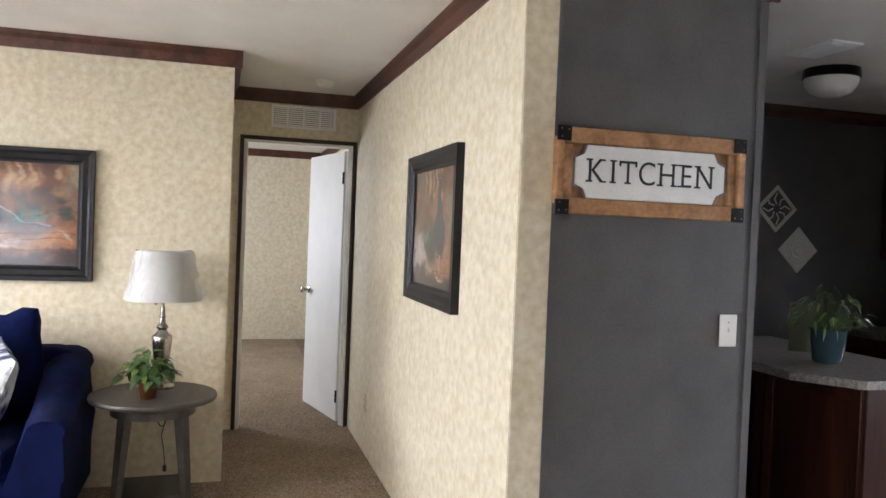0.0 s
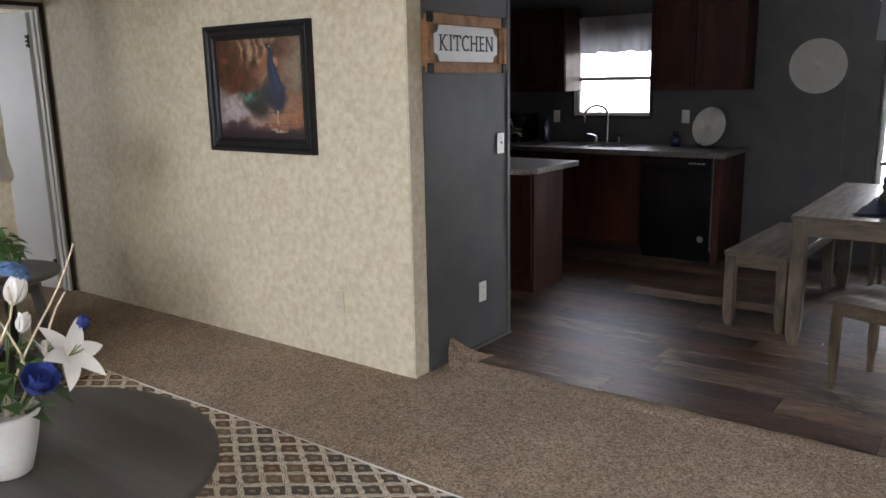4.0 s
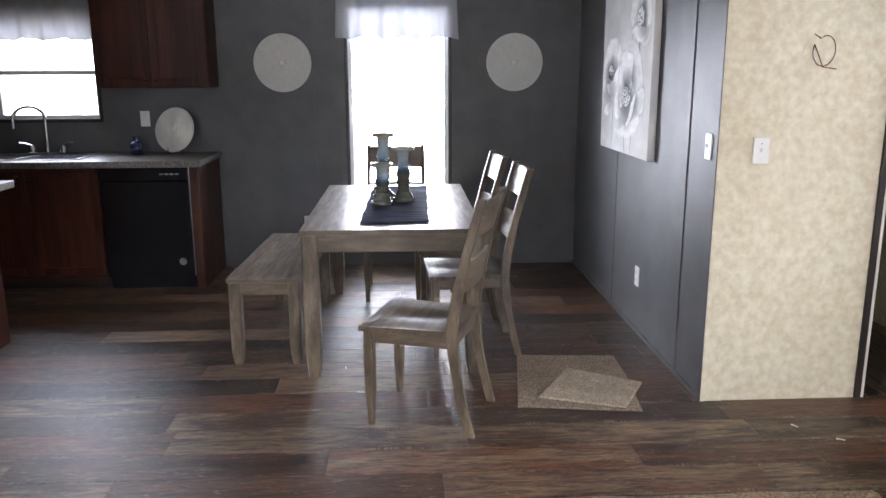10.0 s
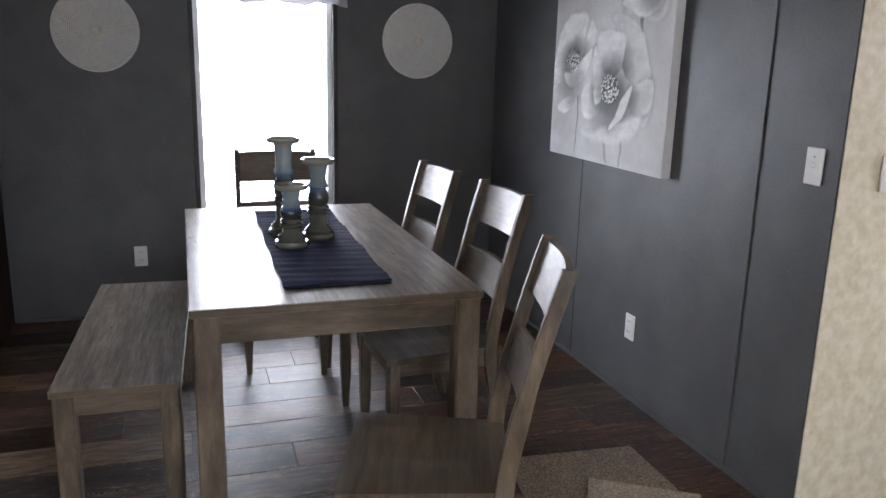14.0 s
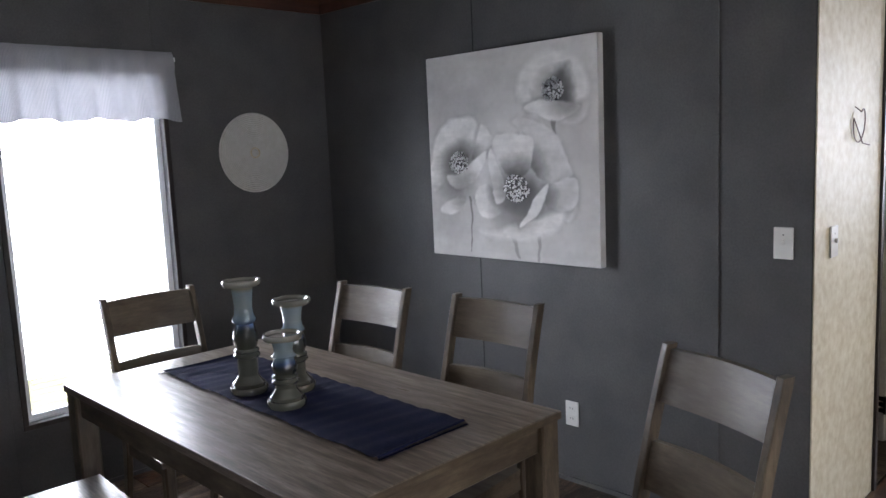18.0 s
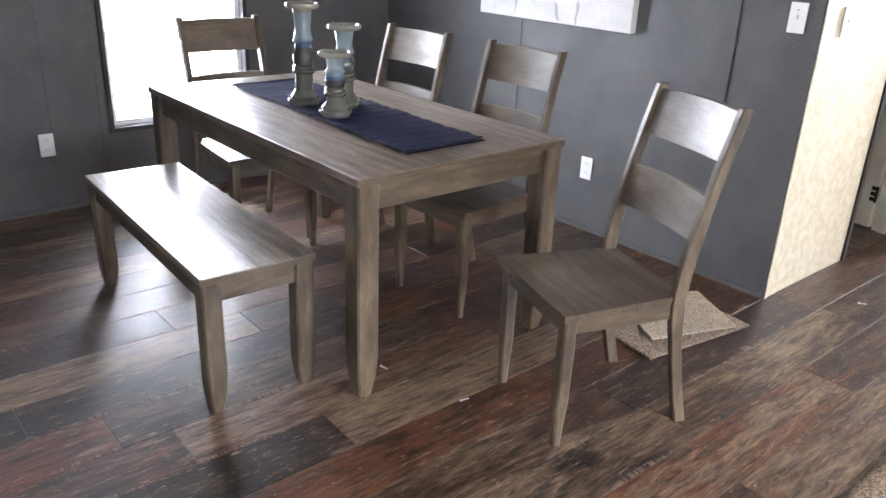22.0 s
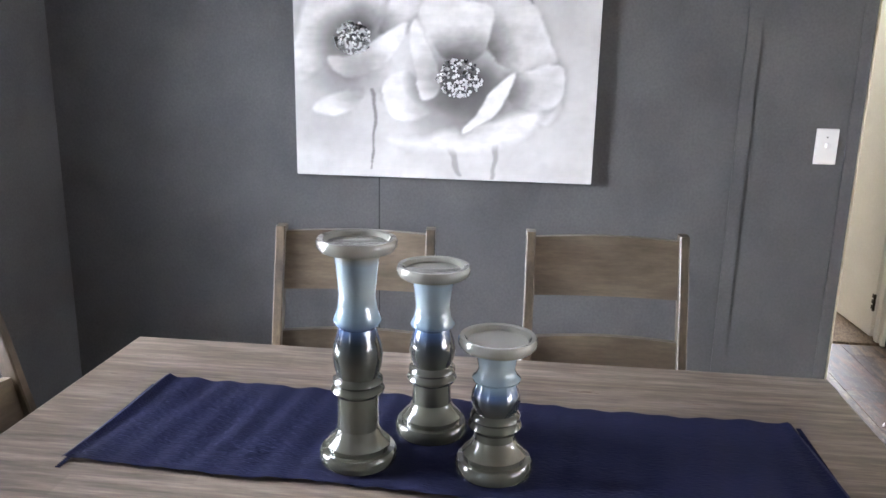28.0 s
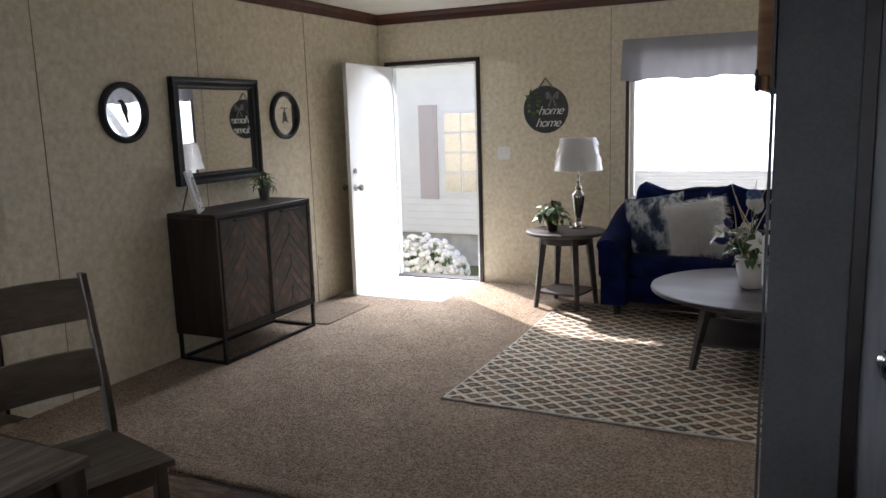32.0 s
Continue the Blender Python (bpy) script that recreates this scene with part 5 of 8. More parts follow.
# runner with a raised fold at each end and loose wrinkles
runner = thing("table_runner", "navy ribbed cotton table runner lying on the table", "table runner")
bm = bmesh.new()


def run_pt(u, v):
    x, y = -0.599 + 0.347 * u + 0.025 * (v - 0.5), 2.954 + 0.018 * (u - 0.5) + (1.274 - 0.038 * (u - 0.5)) * v
    wr = 0.0032 * abs(math.sin(y * 33 + 0.9 * math.sin(x * 6) + 1.3 * math.sin(y * 3.1))) ** 1.6 * (0.25 + 0.75 * u * u) * (0.6 + 0.4 * math.sin(y * 5.3)) + 0.0014 * math.sin(y * 96 + x * 12 + 2 * math.sin(y * 5)) + 0.0014 * math.sin((y + 0.6 * x) * 33)
    e = min(v, 1 - v) * 1.275
    hem = 0.006 * math.exp(-((e - 0.008) / 0.008) ** 2)
    return Vector((x + 0.003 * math.sin(y * 17), y, TZ + 0.0062 + wr + hem))


add_grid(bm, 16, 170, run_pt)
part("cloth", bm, M["runner"], runner, smooth=True)
bm = bmesh.new()
for i in range(64):
    x = -0.606 + i * 0.0053
    for y, d in ((2.956, -1), (4.226, 1)):
        add_box(bm, x, x + 0.002, min(y, y + d * 0.009), max(y, y + d * 0.009), TZ + 0.001, TZ + 0.003)
fr = part("fringe", bm, M["runner"], runner)
fr["kind"] = "stuff"

# three glazed candle holders
def candle_holder(x, y, h, label):
    c = thing("candle_holder", label, "candle holder", pose(x, y, TZ + 0.006), "candle holders")
    k = h / 0.405
    r = 0.92 if h > 0.3 else 0.90
    pr = [(0, 0), (0.068, 0), (0.071, 0.004), (0.071, 0.019), (0.067, 0.024), (0.058, 0.0245), (0.059, 0.034), (0.051, 0.042), (0.043, 0.050), (0.0385, 0.060)]
    lower = 0.125 * k
    pr += [(0.0375, lower * 0.6 + 0.03), (0.038, lower + 0.0), (0.046, lower + 0.004), (0.049, lower + 0.010), (0.046, lower + 0.016), (0.041, lower + 0.019), (0.046, lower + 0.024), (0.045, lower + 0.029), (0.038, lower + 0.034)]
    b0 = lower + 0.034
    bl = 0.088 * k
    pr += [(0.043, b0 + bl * 0.2), (0.0455, b0 + bl * 0.42), (0.043, b0 + bl * 0.65), (0.036, b0 + bl * 0.9), (0.034, b0 + bl)]
    c0 = b0 + bl
    cl = h - 0.022 - c0
    pr += [(0.043, c0 + cl * 0.06), (0.044, c0 + cl * 0.12), (0.036, c0 + cl * 0.25), (0.033, c0 + cl * 0.45), (0.037, c0 + cl * 0.75), (0.041, c0 + cl)]
    pr += [(0.064, h - 0.020), (0.070, h - 0.014), (0.071, h - 0.005), (0.068, h), (0.060, h - 0.001), (0.054, h - 0.008), (0.020, h - 0.010), (0, h - 0.010)]
    pr = [(a * r, b) for a, b in pr]
    glaze = glazed(h)
    foot, cup = 9, len(pr) - 8
    part("base", lathe(pr[:foot + 1] + [(0, pr[foot][1])], 48), glaze, c, smooth=True)
    part("stem", lathe(pr[foot:cup], 48), glaze, c, smooth=True)
    part("dish", lathe([(0, pr[cup - 1][1])] + pr[cup - 1:], 48), glaze, c, smooth=True)
    return c


candle_holder(-0.507, 3.745, 0.386, "tall glazed ceramic candle holder in blue and olive grey")
candle_holder(-0.389, 3.636, 0.315, "medium glazed ceramic candle holder in blue and olive grey")
candle_holder(-0.510, 3.515, 0.236, "short glazed ceramic candle holder in blue and olive grey")

# carpet samples and litter on the floor
def sample(name, pts, z0, z1, label, mt="carpet2"):
    ob = part(name, slab(pts, z0, z1, bevel=0.003), M[mt], None)
    return tagged(ob, label, "carpet sample")


sample("carpet_sample", [(0.115, 2.41), (0.665, 2.33), (0.705, 2.72), (0.715, 3.02), (0.205, 3.06)], 0.001, 0.011, "large brown carpet remnant lying on the planks")
sample("carpet_sample", [(0.225, 2.485), (0.595, 2.35), (0.75, 2.625), (0.43, 2.83)], 0.0115, 0.022, "small tan carpet remnant lying on a larger one", "carpet3")
for x, y, a in ((1.26, 2.16, 30), (-0.62, 2.62, 80), (-0.70, 2.95, 10), (1.38, 2.02, 60)):
    part("plastic_wall_anchor", lathe([(0, 0), (0.004, 0), (0.004, 0.004), (0.0025, 0.006), (0.002, 0.032), (0, 0.034)], 8, pose(x, y, 0.0045, 90, 0, a)), M["plastic"], None)
    tagged(bpy.context.scene.collection.objects[-1], "small white plastic anchor dropped on the floor", "wall anchor")


# woven discs on the wall
def woven_disc(m, r, label, group="woven discs"):
    d = thing("woven_disc", label, "wall decor", m, group)
    pr = [(0, 0.004), (0.006, 0.012)]
    n = 20
    for i in range(n):
        a = 0.012 + (r - 0.016) * i / n
        pr += [(a, 0.0075), (a + (r - 0.016) / n * 0.5, 0.0135)]
    pr += [(r - 0.003, 0.012), (r, 0.006), (r - 0.004, 0.001), (0, 0.0)]
    part("weave", lathe(pr, 72), M["wicker"], d)
    bm = bmesh.new()
    for i in range(24):
        a = 2 * math.pi * i / 24
        for q in (0.28, 0.62):
            b = a + 0.9 * q
            add_box(bm, -0.007, 0.007, -0.0012, 0.0012, 0.011, 0.0148, m=Matrix.Rotation(b, 4, "Z") @ Matrix.Translation((r * q, 0, 0)) @ Matrix.Rotation(0.5, 4, "Z"))
    s = part("rib", bm, M["wicker"], d)
    s["kind"] = "stuff"
    part("knot_ring", lathe([(0.022, 0.010), (0.024, 0.0165), (0.028, 0.0165), (0.030, 0.010)], 28), M["twig"], d)
    part("boss", lathe([(0, 0.012), (0.017, 0.012), (0.018, 0.018), (0.010, 0.024), (0.0, 0.023)], 20), M["wicker"], d, "small woven centre knot")
    return d


woven_disc(pose(-1.284, NY, 1.567, 90), 0.215, "round whitewashed woven disc hung on the grey wall")
woven_disc(pose(0.464, NY, 1.567, 90), 0.215, "round whitewashed woven disc hung on the grey wall")


# ---- painted pictures: soft brush strokes laid on a fine grid ----
def cloud(nx, ny, cells, seed, octaves=4):
    """Smooth value noise in 0..1 on an ny x nx grid."""
    rg = np.random.default_rng(seed)
    out, amp, tot = np.zeros((ny, nx)), 1.0, 0.0
    cx, cy = cells
    for _ in range(octaves):
        g = rg.random((int(cy) + 2, int(cx) + 2))
        x, y = np.linspace(0, cx, nx, endpoint=False), np.linspace(0, cy, ny, endpoint=False)
        x0, y0 = x.astype(int), y.astype(int)
        fx, fy = x - x0, y - y0
        fx, fy = fx * fx * (3 - 2 * fx), (fy * fy * (3 - 2 * fy))[:, None]
        a = g[np.ix_(y0, x0)] * (1 - fx) + g[np.ix_(y0, x0 + 1)] * fx
        b = g[np.ix_(y0 + 1, x0)] * (1 - fx) + g[np.ix_(y0 + 1, x0 + 1)] * fx
        out += amp * (a * (1 - fy) + b * fy)
        tot += amp
        amp, cx, cy = amp * 0.55, cx * 2, cy * 2
    return out / tot


class Painting:
    """Colour in 0..255 as the eye reads it; u to the right and v up, both 0..1."""

    def __init__(self, nx, ny, color, aspect=1.0, seed=1):
        self.nx, self.ny, self.seed = nx, ny, seed
        self.u, self.v = np.meshgrid(np.linspace(0, 1, nx), np.linspace(0, 1, ny))
        self.aspect, self.chroma = aspect, 0.72
        self.wx, self.wy = cloud(nx, ny, (7, 7), seed) - 0.5, cloud(nx, ny, (7, 7), seed + 50) - 0.5
        self.fine, self.brush = cloud(nx, ny, (34, 34), seed + 9) - 0.5, cloud(nx, ny, (9, 46), seed + 19) - 0.5
        self.rgb = np.ones((ny, nx, 3)) * np.array(color, float)

    def lay(self, a, color):
        self.rgb += (np.array(color, float) - self.rgb) * np.clip(a, 0, 1)[..., None]

    def oval(self, cu, cv, ru, rv, rot=0, color=(0, 0, 0), alpha=1.0, soft=0.3, color2=None, along=1, rough=0.08, edge=None):
        c, s = math.cos(radians(rot)), math.sin(radians(rot))
        x, y = (self.u + self.wx * rough - cu) * self.aspect, self.v + self.wy * rough - cv
        x, y = (x * c + y * s) / (ru * self.aspect), (-x * s + y * c) / rv
        d = np.sqrt(x * x + y * y)
        a = alpha * np.clip((1 + soft - d) / (2 * soft), 0, 1)
        if edge is not None:
            self.lay(0.5 * np.exp(-((d - 1.0) / 0.065) ** 2) * np.clip(0.5 + edge[0] * x + edge[1] * y, 0, 1), edge[2])
        col = np.array(color, float)
        if color2 is not None:
            t = np.clip(0.5 + 0.5 * (y if along else x) + 0.5 * self.wx, 0, 1)[..., None]
            col = col * (1 - t) + np.array(color2, float) * t
        self.lay(a, col)

    def petal(self, pts, base, inner, rim, alpha=1.0, soft=0.010, shade=0.55):
        """A closed petal: smooth outline, dusky towards its base, a pale curled rim and a thin shadow round it."""
        n = len(pts)
        out = []
        for i in range(n):
            p0, p1, p2, p3 = (np.array(pts[(i + k) % n]) for k in (-1, 0, 1, 2))
            for s in (0.0, 0.2, 0.4, 0.6, 0.8):
                out.append(0.5 * (2 * p1 + (p2 - p0) * s + (2 * p0 - 5 * p1 + 4 * p2 - p3) * s * s + (3 * p1 - p0 - 3 * p2 + p3) * s ** 3))
        x, y = self.u + self.wx * 0.03 + self.fine * 0.012, self.v + self.wy * 0.03 + self.fine * 0.010
        d, inside = np.full(x.shape, 9.0), np.zeros(x.shape, bool)
        for (ax, ay), (bx, by) in zip(out, out[1:] + out[:1]):
            ex, ey = bx - ax, by - ay
            k = np.clip(((x - ax) * ex + (y - ay) * ey) / (ex * ex + ey * ey + 1e-9), 0, 1)
            d = np.minimum(d, np.hypot(x - ax - k * ex, y - ay - k * ey))
            inside ^= ((ay > y) != (by > y)) & (x < (by - ay and (bx - ax) * (y - ay) / (by - ay)) + ax)
        sd = np.where(inside, d, -d)
        self.lay(0.8 * shade * np.clip(0.25 + 2.6 * self.wy + 1.2 * self.fine, 0, 1) * np.exp(-(np.minimum(sd, 0) / 0.016) ** 2), (104, 101, 99))
        g = np.hypot(x - base[0], y - base[1])
        g = np.clip((g / max(0.05, max(math.hypot(p[0] - base[0], p[1] - base[1]) for p in pts)) - 0.12) * 2.1 + 0.9 * self.wx, 0, 1)[..., None]
        col = np.array(inner, float) * (1 - g) + np.array(rim, float) * g
        col = col + (236 - col) * (0.5 * np.clip(0.15 + 2.4 * self.wx + 1.2 * self.fine, 0, 1) * np.exp(-(sd / 0.020) ** 2) * g[..., 0])[..., None]
        col = col * (1 + 0.16 * self.brush + 0.10 * self.fine)[..., None]
        self.lay(alpha * np.clip(0.5 + sd / soft, 0, 1), col)

    def stroke(self, pts, w0, w1, color, alpha=1.0, soft=0.5, rough=0.05):
        n = 40
        ts = np.linspace(0, 1, n)
        p = np.array(pts, float)
        k = np.linspace(0, 1, len(p))
        best, wid = np.full(self.u.shape, 9.0), np.full(self.u.shape, w0)
        for t in ts:
            q = np.interp(t, k, p[:, 0]), np.interp(t, k, p[:, 1])
            d = np.hypot((self.u + self.wx * rough - q[0]) * self.aspect, self.v + self.wy * rough - q[1])
            near = d < best
            best, wid = np.where(near, d, best), np.where(near, w0 + (w1 - w0) * t, wid)
        self.lay(alpha * np.clip((wid * (1 + soft) - best) / (wid * 2 * soft), 0, 1), color)

    def dabs(self, n, box, colors, size, alpha, seed, tall=0.5):
        """Short soft brush dabs scattered over box (u0, u1, v0, v1)."""
        rg = random.Random(seed)
        for _ in range(n):
            r = size * rg.uniform(0.5, 1.5)
            self.oval(rg.uniform(box[0], box[1]), rg.uniform(box[2], box[3]), r / self.aspect, r * tall * rg.uniform(0.6, 1.6), rg.uniform(-35, 35), rg.choice(colors), alpha * rg.uniform(0.5, 1.1), 0.5, rough=0.12)

    def mottle(self, cells, amount, seed):
        self.rgb *= 1 + amount * (cloud(self.nx, self.ny, cells, seed)[..., None] - 0.5)

    def mesh(self, name, w, h, material, parent, m, label=""):
        rgb = self.rgb.mean(-1, keepdims=True) * (1 - self.chroma) + self.rgb * self.chroma
        lin = np.clip(rgb / 255, 0.01, 0.95) ** 2.2
        n, k = self.nx, self.ny
        vs = np.stack([self.u * w, self.v * h, np.zeros_like(self.u)], -1).reshape(-1, 3)
        fs = [(j * n + i, j * n + i + 1, (j + 1) * n + i + 1, (j + 1) * n + i) for j in range(k - 1) for i in range(n - 1)]
        me = bpy.data.meshes.new(name)
        me.from_pydata(vs.tolist(), [], fs)
        at = me.color_attributes.new("paint", "FLOAT_COLOR", "POINT")
        at.data.foreach_set("color", np.concatenate([lin, np.ones((k, n, 1))], -1).astype(np.float32).ravel())
        me.materials.append(material)
        ob = new(name, me)
        ob.parent, ob.matrix_local = parent, m
        return tagged(ob, label) if label else ob


def paint_material(name, rough, bump, weave=420, coat=0.0):
    m, nt, lk, p = nodes_of(name)
    at, co, ns, b = nt.new("ShaderNodeAttribute"), nt.new("ShaderNodeTexCoord"), nt.new("ShaderNodeTexNoise"), nt.new("ShaderNodeBump")
    at.attribute_name = "paint"
    lk.new(at.outputs["Color"], p.inputs["Base Color"])
    ns.inputs["Scale"].default_value = weave
    b.inputs["Strength"].default_value, b.inputs["Distance"].default_value = bump, 0.001
    lk.new(co.outputs["Object"], ns.inputs[0]), lk.new(ns.outputs[0], b.inputs["Height"]), lk.new(b.outputs[0], p.inputs["Normal"])
    p.inputs["Roughness"].default_value, p.inputs["Coat Weight"].default_value, p.inputs["Coat Roughness"].default_value = rough, coat, 0.06
    return m


M["paint"] = paint_material("brushed_paint", 0.7, 0.3)
M["print"] = paint_material("satin_print", 0.3, 0.05, 420, 1.0)
M["canvas_bg"] = mottled("canvas_edge", (0.60, 0.595, 0.59), (0.68, 0.675, 0.67), scale=6, rough=0.8, bump=0.25, fine=400, dist=0.001)
M["stamen"] = plain("stamen_white", (0.86, 0.86, 0.85), 0.6)
canvas = thing("flower_canvas", "stretched canvas painted with grey and white poppies", "painting", Matrix(((0, 0, -1, 0.922), (-1, 0, 0, 4.286), (0, 1, 0, 1.014), (0, 0, 0, 1))))
CW, CH = 1.008, 0.976
part("canvas", box(0, CW, 0, CH, -0.042, 0, 0.004, 2), M["canvas_bg"], canvas)

pt = Painting(230, 222, (200, 197, 193), 1.03, 3)
pt.mottle((4, 4), 0.14, 5)
pt.mottle((5, 26), 0.07, 6)
W, L, G, D, K = (220, 217, 212), (200, 197, 193), (156, 152, 148), (108, 104, 101), (58, 56, 54)
for cu, cv, ru, rv, al in ((0.10, 0.17, 0.10, 0.08, 0.45), (0.10, 0.78, 0.14, 0.16, 0.35), (0.45, 0.85, 0.20, 0.10, 0.25), (0.93, 0.52, 0.09, 0.25, 0.35), (0.20, 0.60, 0.20, 0.14, 0.30), (0.90, 0.80, 0.10, 0.12, 0.3)):
    pt.oval(cu, cv, ru, rv, 0, G, al, 0.9, rough=0.25)
# stems
pt.stroke(((0.249, 0.30), (0.272, 0.166), (0.268, 0.026)), 0.006, 0.004, D, 0.8, 0.4)
pt.stroke(((0.531, 0.10), (0.547, 0.004)), 0.014, 0.006, G, 1.0, 0.3)
pt.stroke(((0.689, 0.11), (0.670, 0.013)), 0.012, 0.006, G, 1.0, 0.3)
pt.stroke(((0.778, 0.65), (0.781, 0.596)), 0.012, 0.010, D, 0.9, 0.3)
# upper flower
pt.petal(((0.584, 0.762), (0.614, 0.891), (0.751, 0.948), (0.892, 0.910), (0.954, 0.825), (0.941, 0.737), (0.775, 0.714)), (0.77, 0.78), G, W, 0.85, 0.03, 0.3)
pt.oval(0.775, 0.785, 0.075, 0.055, 0, K, 0.7, 0.6, rough=0.2)
pt.petal(((0.913, 0.703), (0.953, 0.714), (0.940, 0.659), (0.877, 0.625), (0.813, 0.643), (0.865, 0.669)), (0.86, 0.69), G, L, 0.9, 0.02, 0.4)
pt.petal(((0.612, 0.715), (0.667, 0.745), (0.775, 0.743), (0.878, 0.721), (0.913, 0.703), (0.852, 0.664), (0.787, 0.647), (0.694, 0.678)), (0.83, 0.74), G, W)
# flower at the side
pt.petal(((0.022, 0.539), (0.051, 0.617), (0.171, 0.689), (0.307, 0.688), (0.312, 0.594), (0.262, 0.494), (0.129, 0.420), (0.023, 0.328), (0.001, 0.421)), (0.21, 0.47), D, W, 0.95, 0.02, 0.3)
pt.petal(((0.348, 0.655), (0.405, 0.596), (0.388, 0.529), (0.294, 0.481), (0.320, 0.568)), (0.27, 0.48), D, W, 0.95, 0.014, 0.4)
pt.oval(0.20, 0.475, 0.105, 0.075, 10, K, 0.75, 0.7)
pt.oval(0.17, 0.36, 0.10, 0.06, 10, D, 0.7, 0.7)
pt.petal(((0.063, 0.237), (0.124, 0.284), (0.224, 0.304), (0.206, 0.246), (0.139, 0.209), (0.071, 0.217)), (0.22, 0.31), G, W, 0.95, 0.012, 0.35)
pt.petal(((0.108, 0.409), (0.195, 0.419), (0.293, 0.475), (0.380, 0.527), (0.355, 0.443), (0.291, 0.374), (0.193, 0.342), (0.127, 0.368)), (0.22, 0.36), G, W)
# main flower: far petals
pt.petal(((0.537, 0.660), (0.597, 0.674), (0.707, 0.643), (0.800, 0.575), (0.863, 0.447), (0.869, 0.402), (0.784, 0.368), (0.690, 0.391), (0.635, 0.463), (0.658, 0.557), (0.582, 0.625)), (0.62, 0.42), D, L, 1.0, 0.012, 0.45)
pt.petal(((0.894, 0.278), (0.855, 0.197), (0.815, 0.231)), (0.80, 0.26), G, L, 0.9, 0.016, 0.35)
pt.petal(((0.869, 0.402), (0.901, 0.368), (0.888, 0.278), (0.823, 0.248), (0.716, 0.275), (0.744, 0.356)), (0.68, 0.32), D, L)
pt.petal(((0.289, 0.317), (0.384, 0.355), (0.443, 0.282), (0.495, 0.252), (0.426, 0.205), (0.333, 0.205)), (0.47, 0.32), D, W)
pt.oval(0.60, 0.25, 0.15, 0.09, 8, D, 0.85, 0.6)
pt.petal(((0.411, 0.553), (0.435, 0.595), (0.538, 0.601), (0.651, 0.580), (0.650, 0.498), (0.606, 0.415), (0.520, 0.404), (0.469, 0.441)), (0.55, 0.38), D, W)
pt.oval(0.56, 0.335, 0.125, 0.085, 0, K, 0.8, 0.6)
# lower bowl and folded blades
pt.petal(((0.323, 0.130), (0.440, 0.141), (0.545, 0.175), (0.659, 0.203), (0.769, 0.241), (0.829, 0.248), (0.809, 0.184), (0.727, 0.123), (0.587, 0.097), (0.424, 0.103)), (0.58, 0.26), G, W, 1.0, 0.03, 0.35)
pt.petal(((0.400, 0.535), (0.432, 0.478), (0.475, 0.380), (0.491, 0.295), (0.442, 0.260), (0.414, 0.331), (0.391, 0.442)), (0.49, 0.33), G, W, 1.0, 0.008, 0.7)
pt.petal(((0.737, 0.368), (0.723, 0.310), (0.674, 0.227), (0.588, 0.167), (0.571, 0.174), (0.618, 0.237), (0.675, 0.321)), (0.56, 0.30), L, W, 1.0, 0.008, 0.75)
pt.mottle((12, 14), 0.08, 21)
pt.mottle((50, 50), 0.05, 22)
pt.mesh("painted_face", CW - 0.004, CH - 0.004, M["paint"], canvas, Matrix.Translation((0.002, 0.002, 0.0006)))
for cx, cy, r, seed in ((0.200, 0.470, 0.060, 1), (0.555, 0.344, 0.074, 2), (0.772, 0.786, 0.058, 3)):
    rnd = random.Random(seed)
    bm, bd = bmesh.new(), bmesh.new()
    for k in range(230):
        a, q = rnd.uniform(0, 6.28), r * rnd.random() ** 0.42
        m = Matrix.Translation((cx * CW + q * math.cos(a), cy * CH + q * 0.85 * math.sin(a), 0.001))
        s = rnd.uniform(0.002, 0.0068)
        add_slab(bm if k % 4 else bd, [(s * math.cos(t), s * math.sin(t)) for t in np.linspace(0, 6.28, 7)[:-1]], 0, 0.0012, m)
    part("stamen_dab", bm, M["stamen"], canvas)["kind"] = "stuff"
    part("dark_dab", bd, M["ink"], canvas)["kind"] = "stuff"

# loop of wire on the beige wall
w = thing("wire_loop", "thin brown wire loop hanging from the wall", "wire", pose(1.375, 2.430, 1.565))
pts = [(-0.04, -0.004, 0.07)] + [(0.045 * math.cos(a) + 0.008, -0.010 - 0.012 * math.sin(a / 2), 0.062 * math.sin(a)) for a in np.linspace(2.2, -3.6, 26)] + [(0.0, -0.02, -0.066), (0.055, -0.028, -0.074)]
part("wire", tube(pts, 0.0022, 6), M["crown"], w, smooth=True)
pts = [(-0.035 + 0.045 * math.cos(a), -0.004, 0.055 * math.sin(a)) for a in np.linspace(1.6, 4.6, 14)]
part("wire_end", tube(pts, 0.0011, 5), M["beige"], w)


# ---- living room ----
def loft(sections, close=True):
    bm = bmesh.new()
    rings = [[bm.verts.new(p) for p in s] for s in sections]
    n = len(rings[0])
    for a, b in zip(rings, rings[1:]):
        for k in range(n):
            bm.faces.new((a[k], a[(k + 1) % n], b[(k + 1) % n], b[k]))
    if close:
        bm.faces.new(rings[0][::-1]), bm.faces.new(rings[-1])
    bmesh.ops.recalc_face_normals(bm, faces=bm.faces)
    return bm


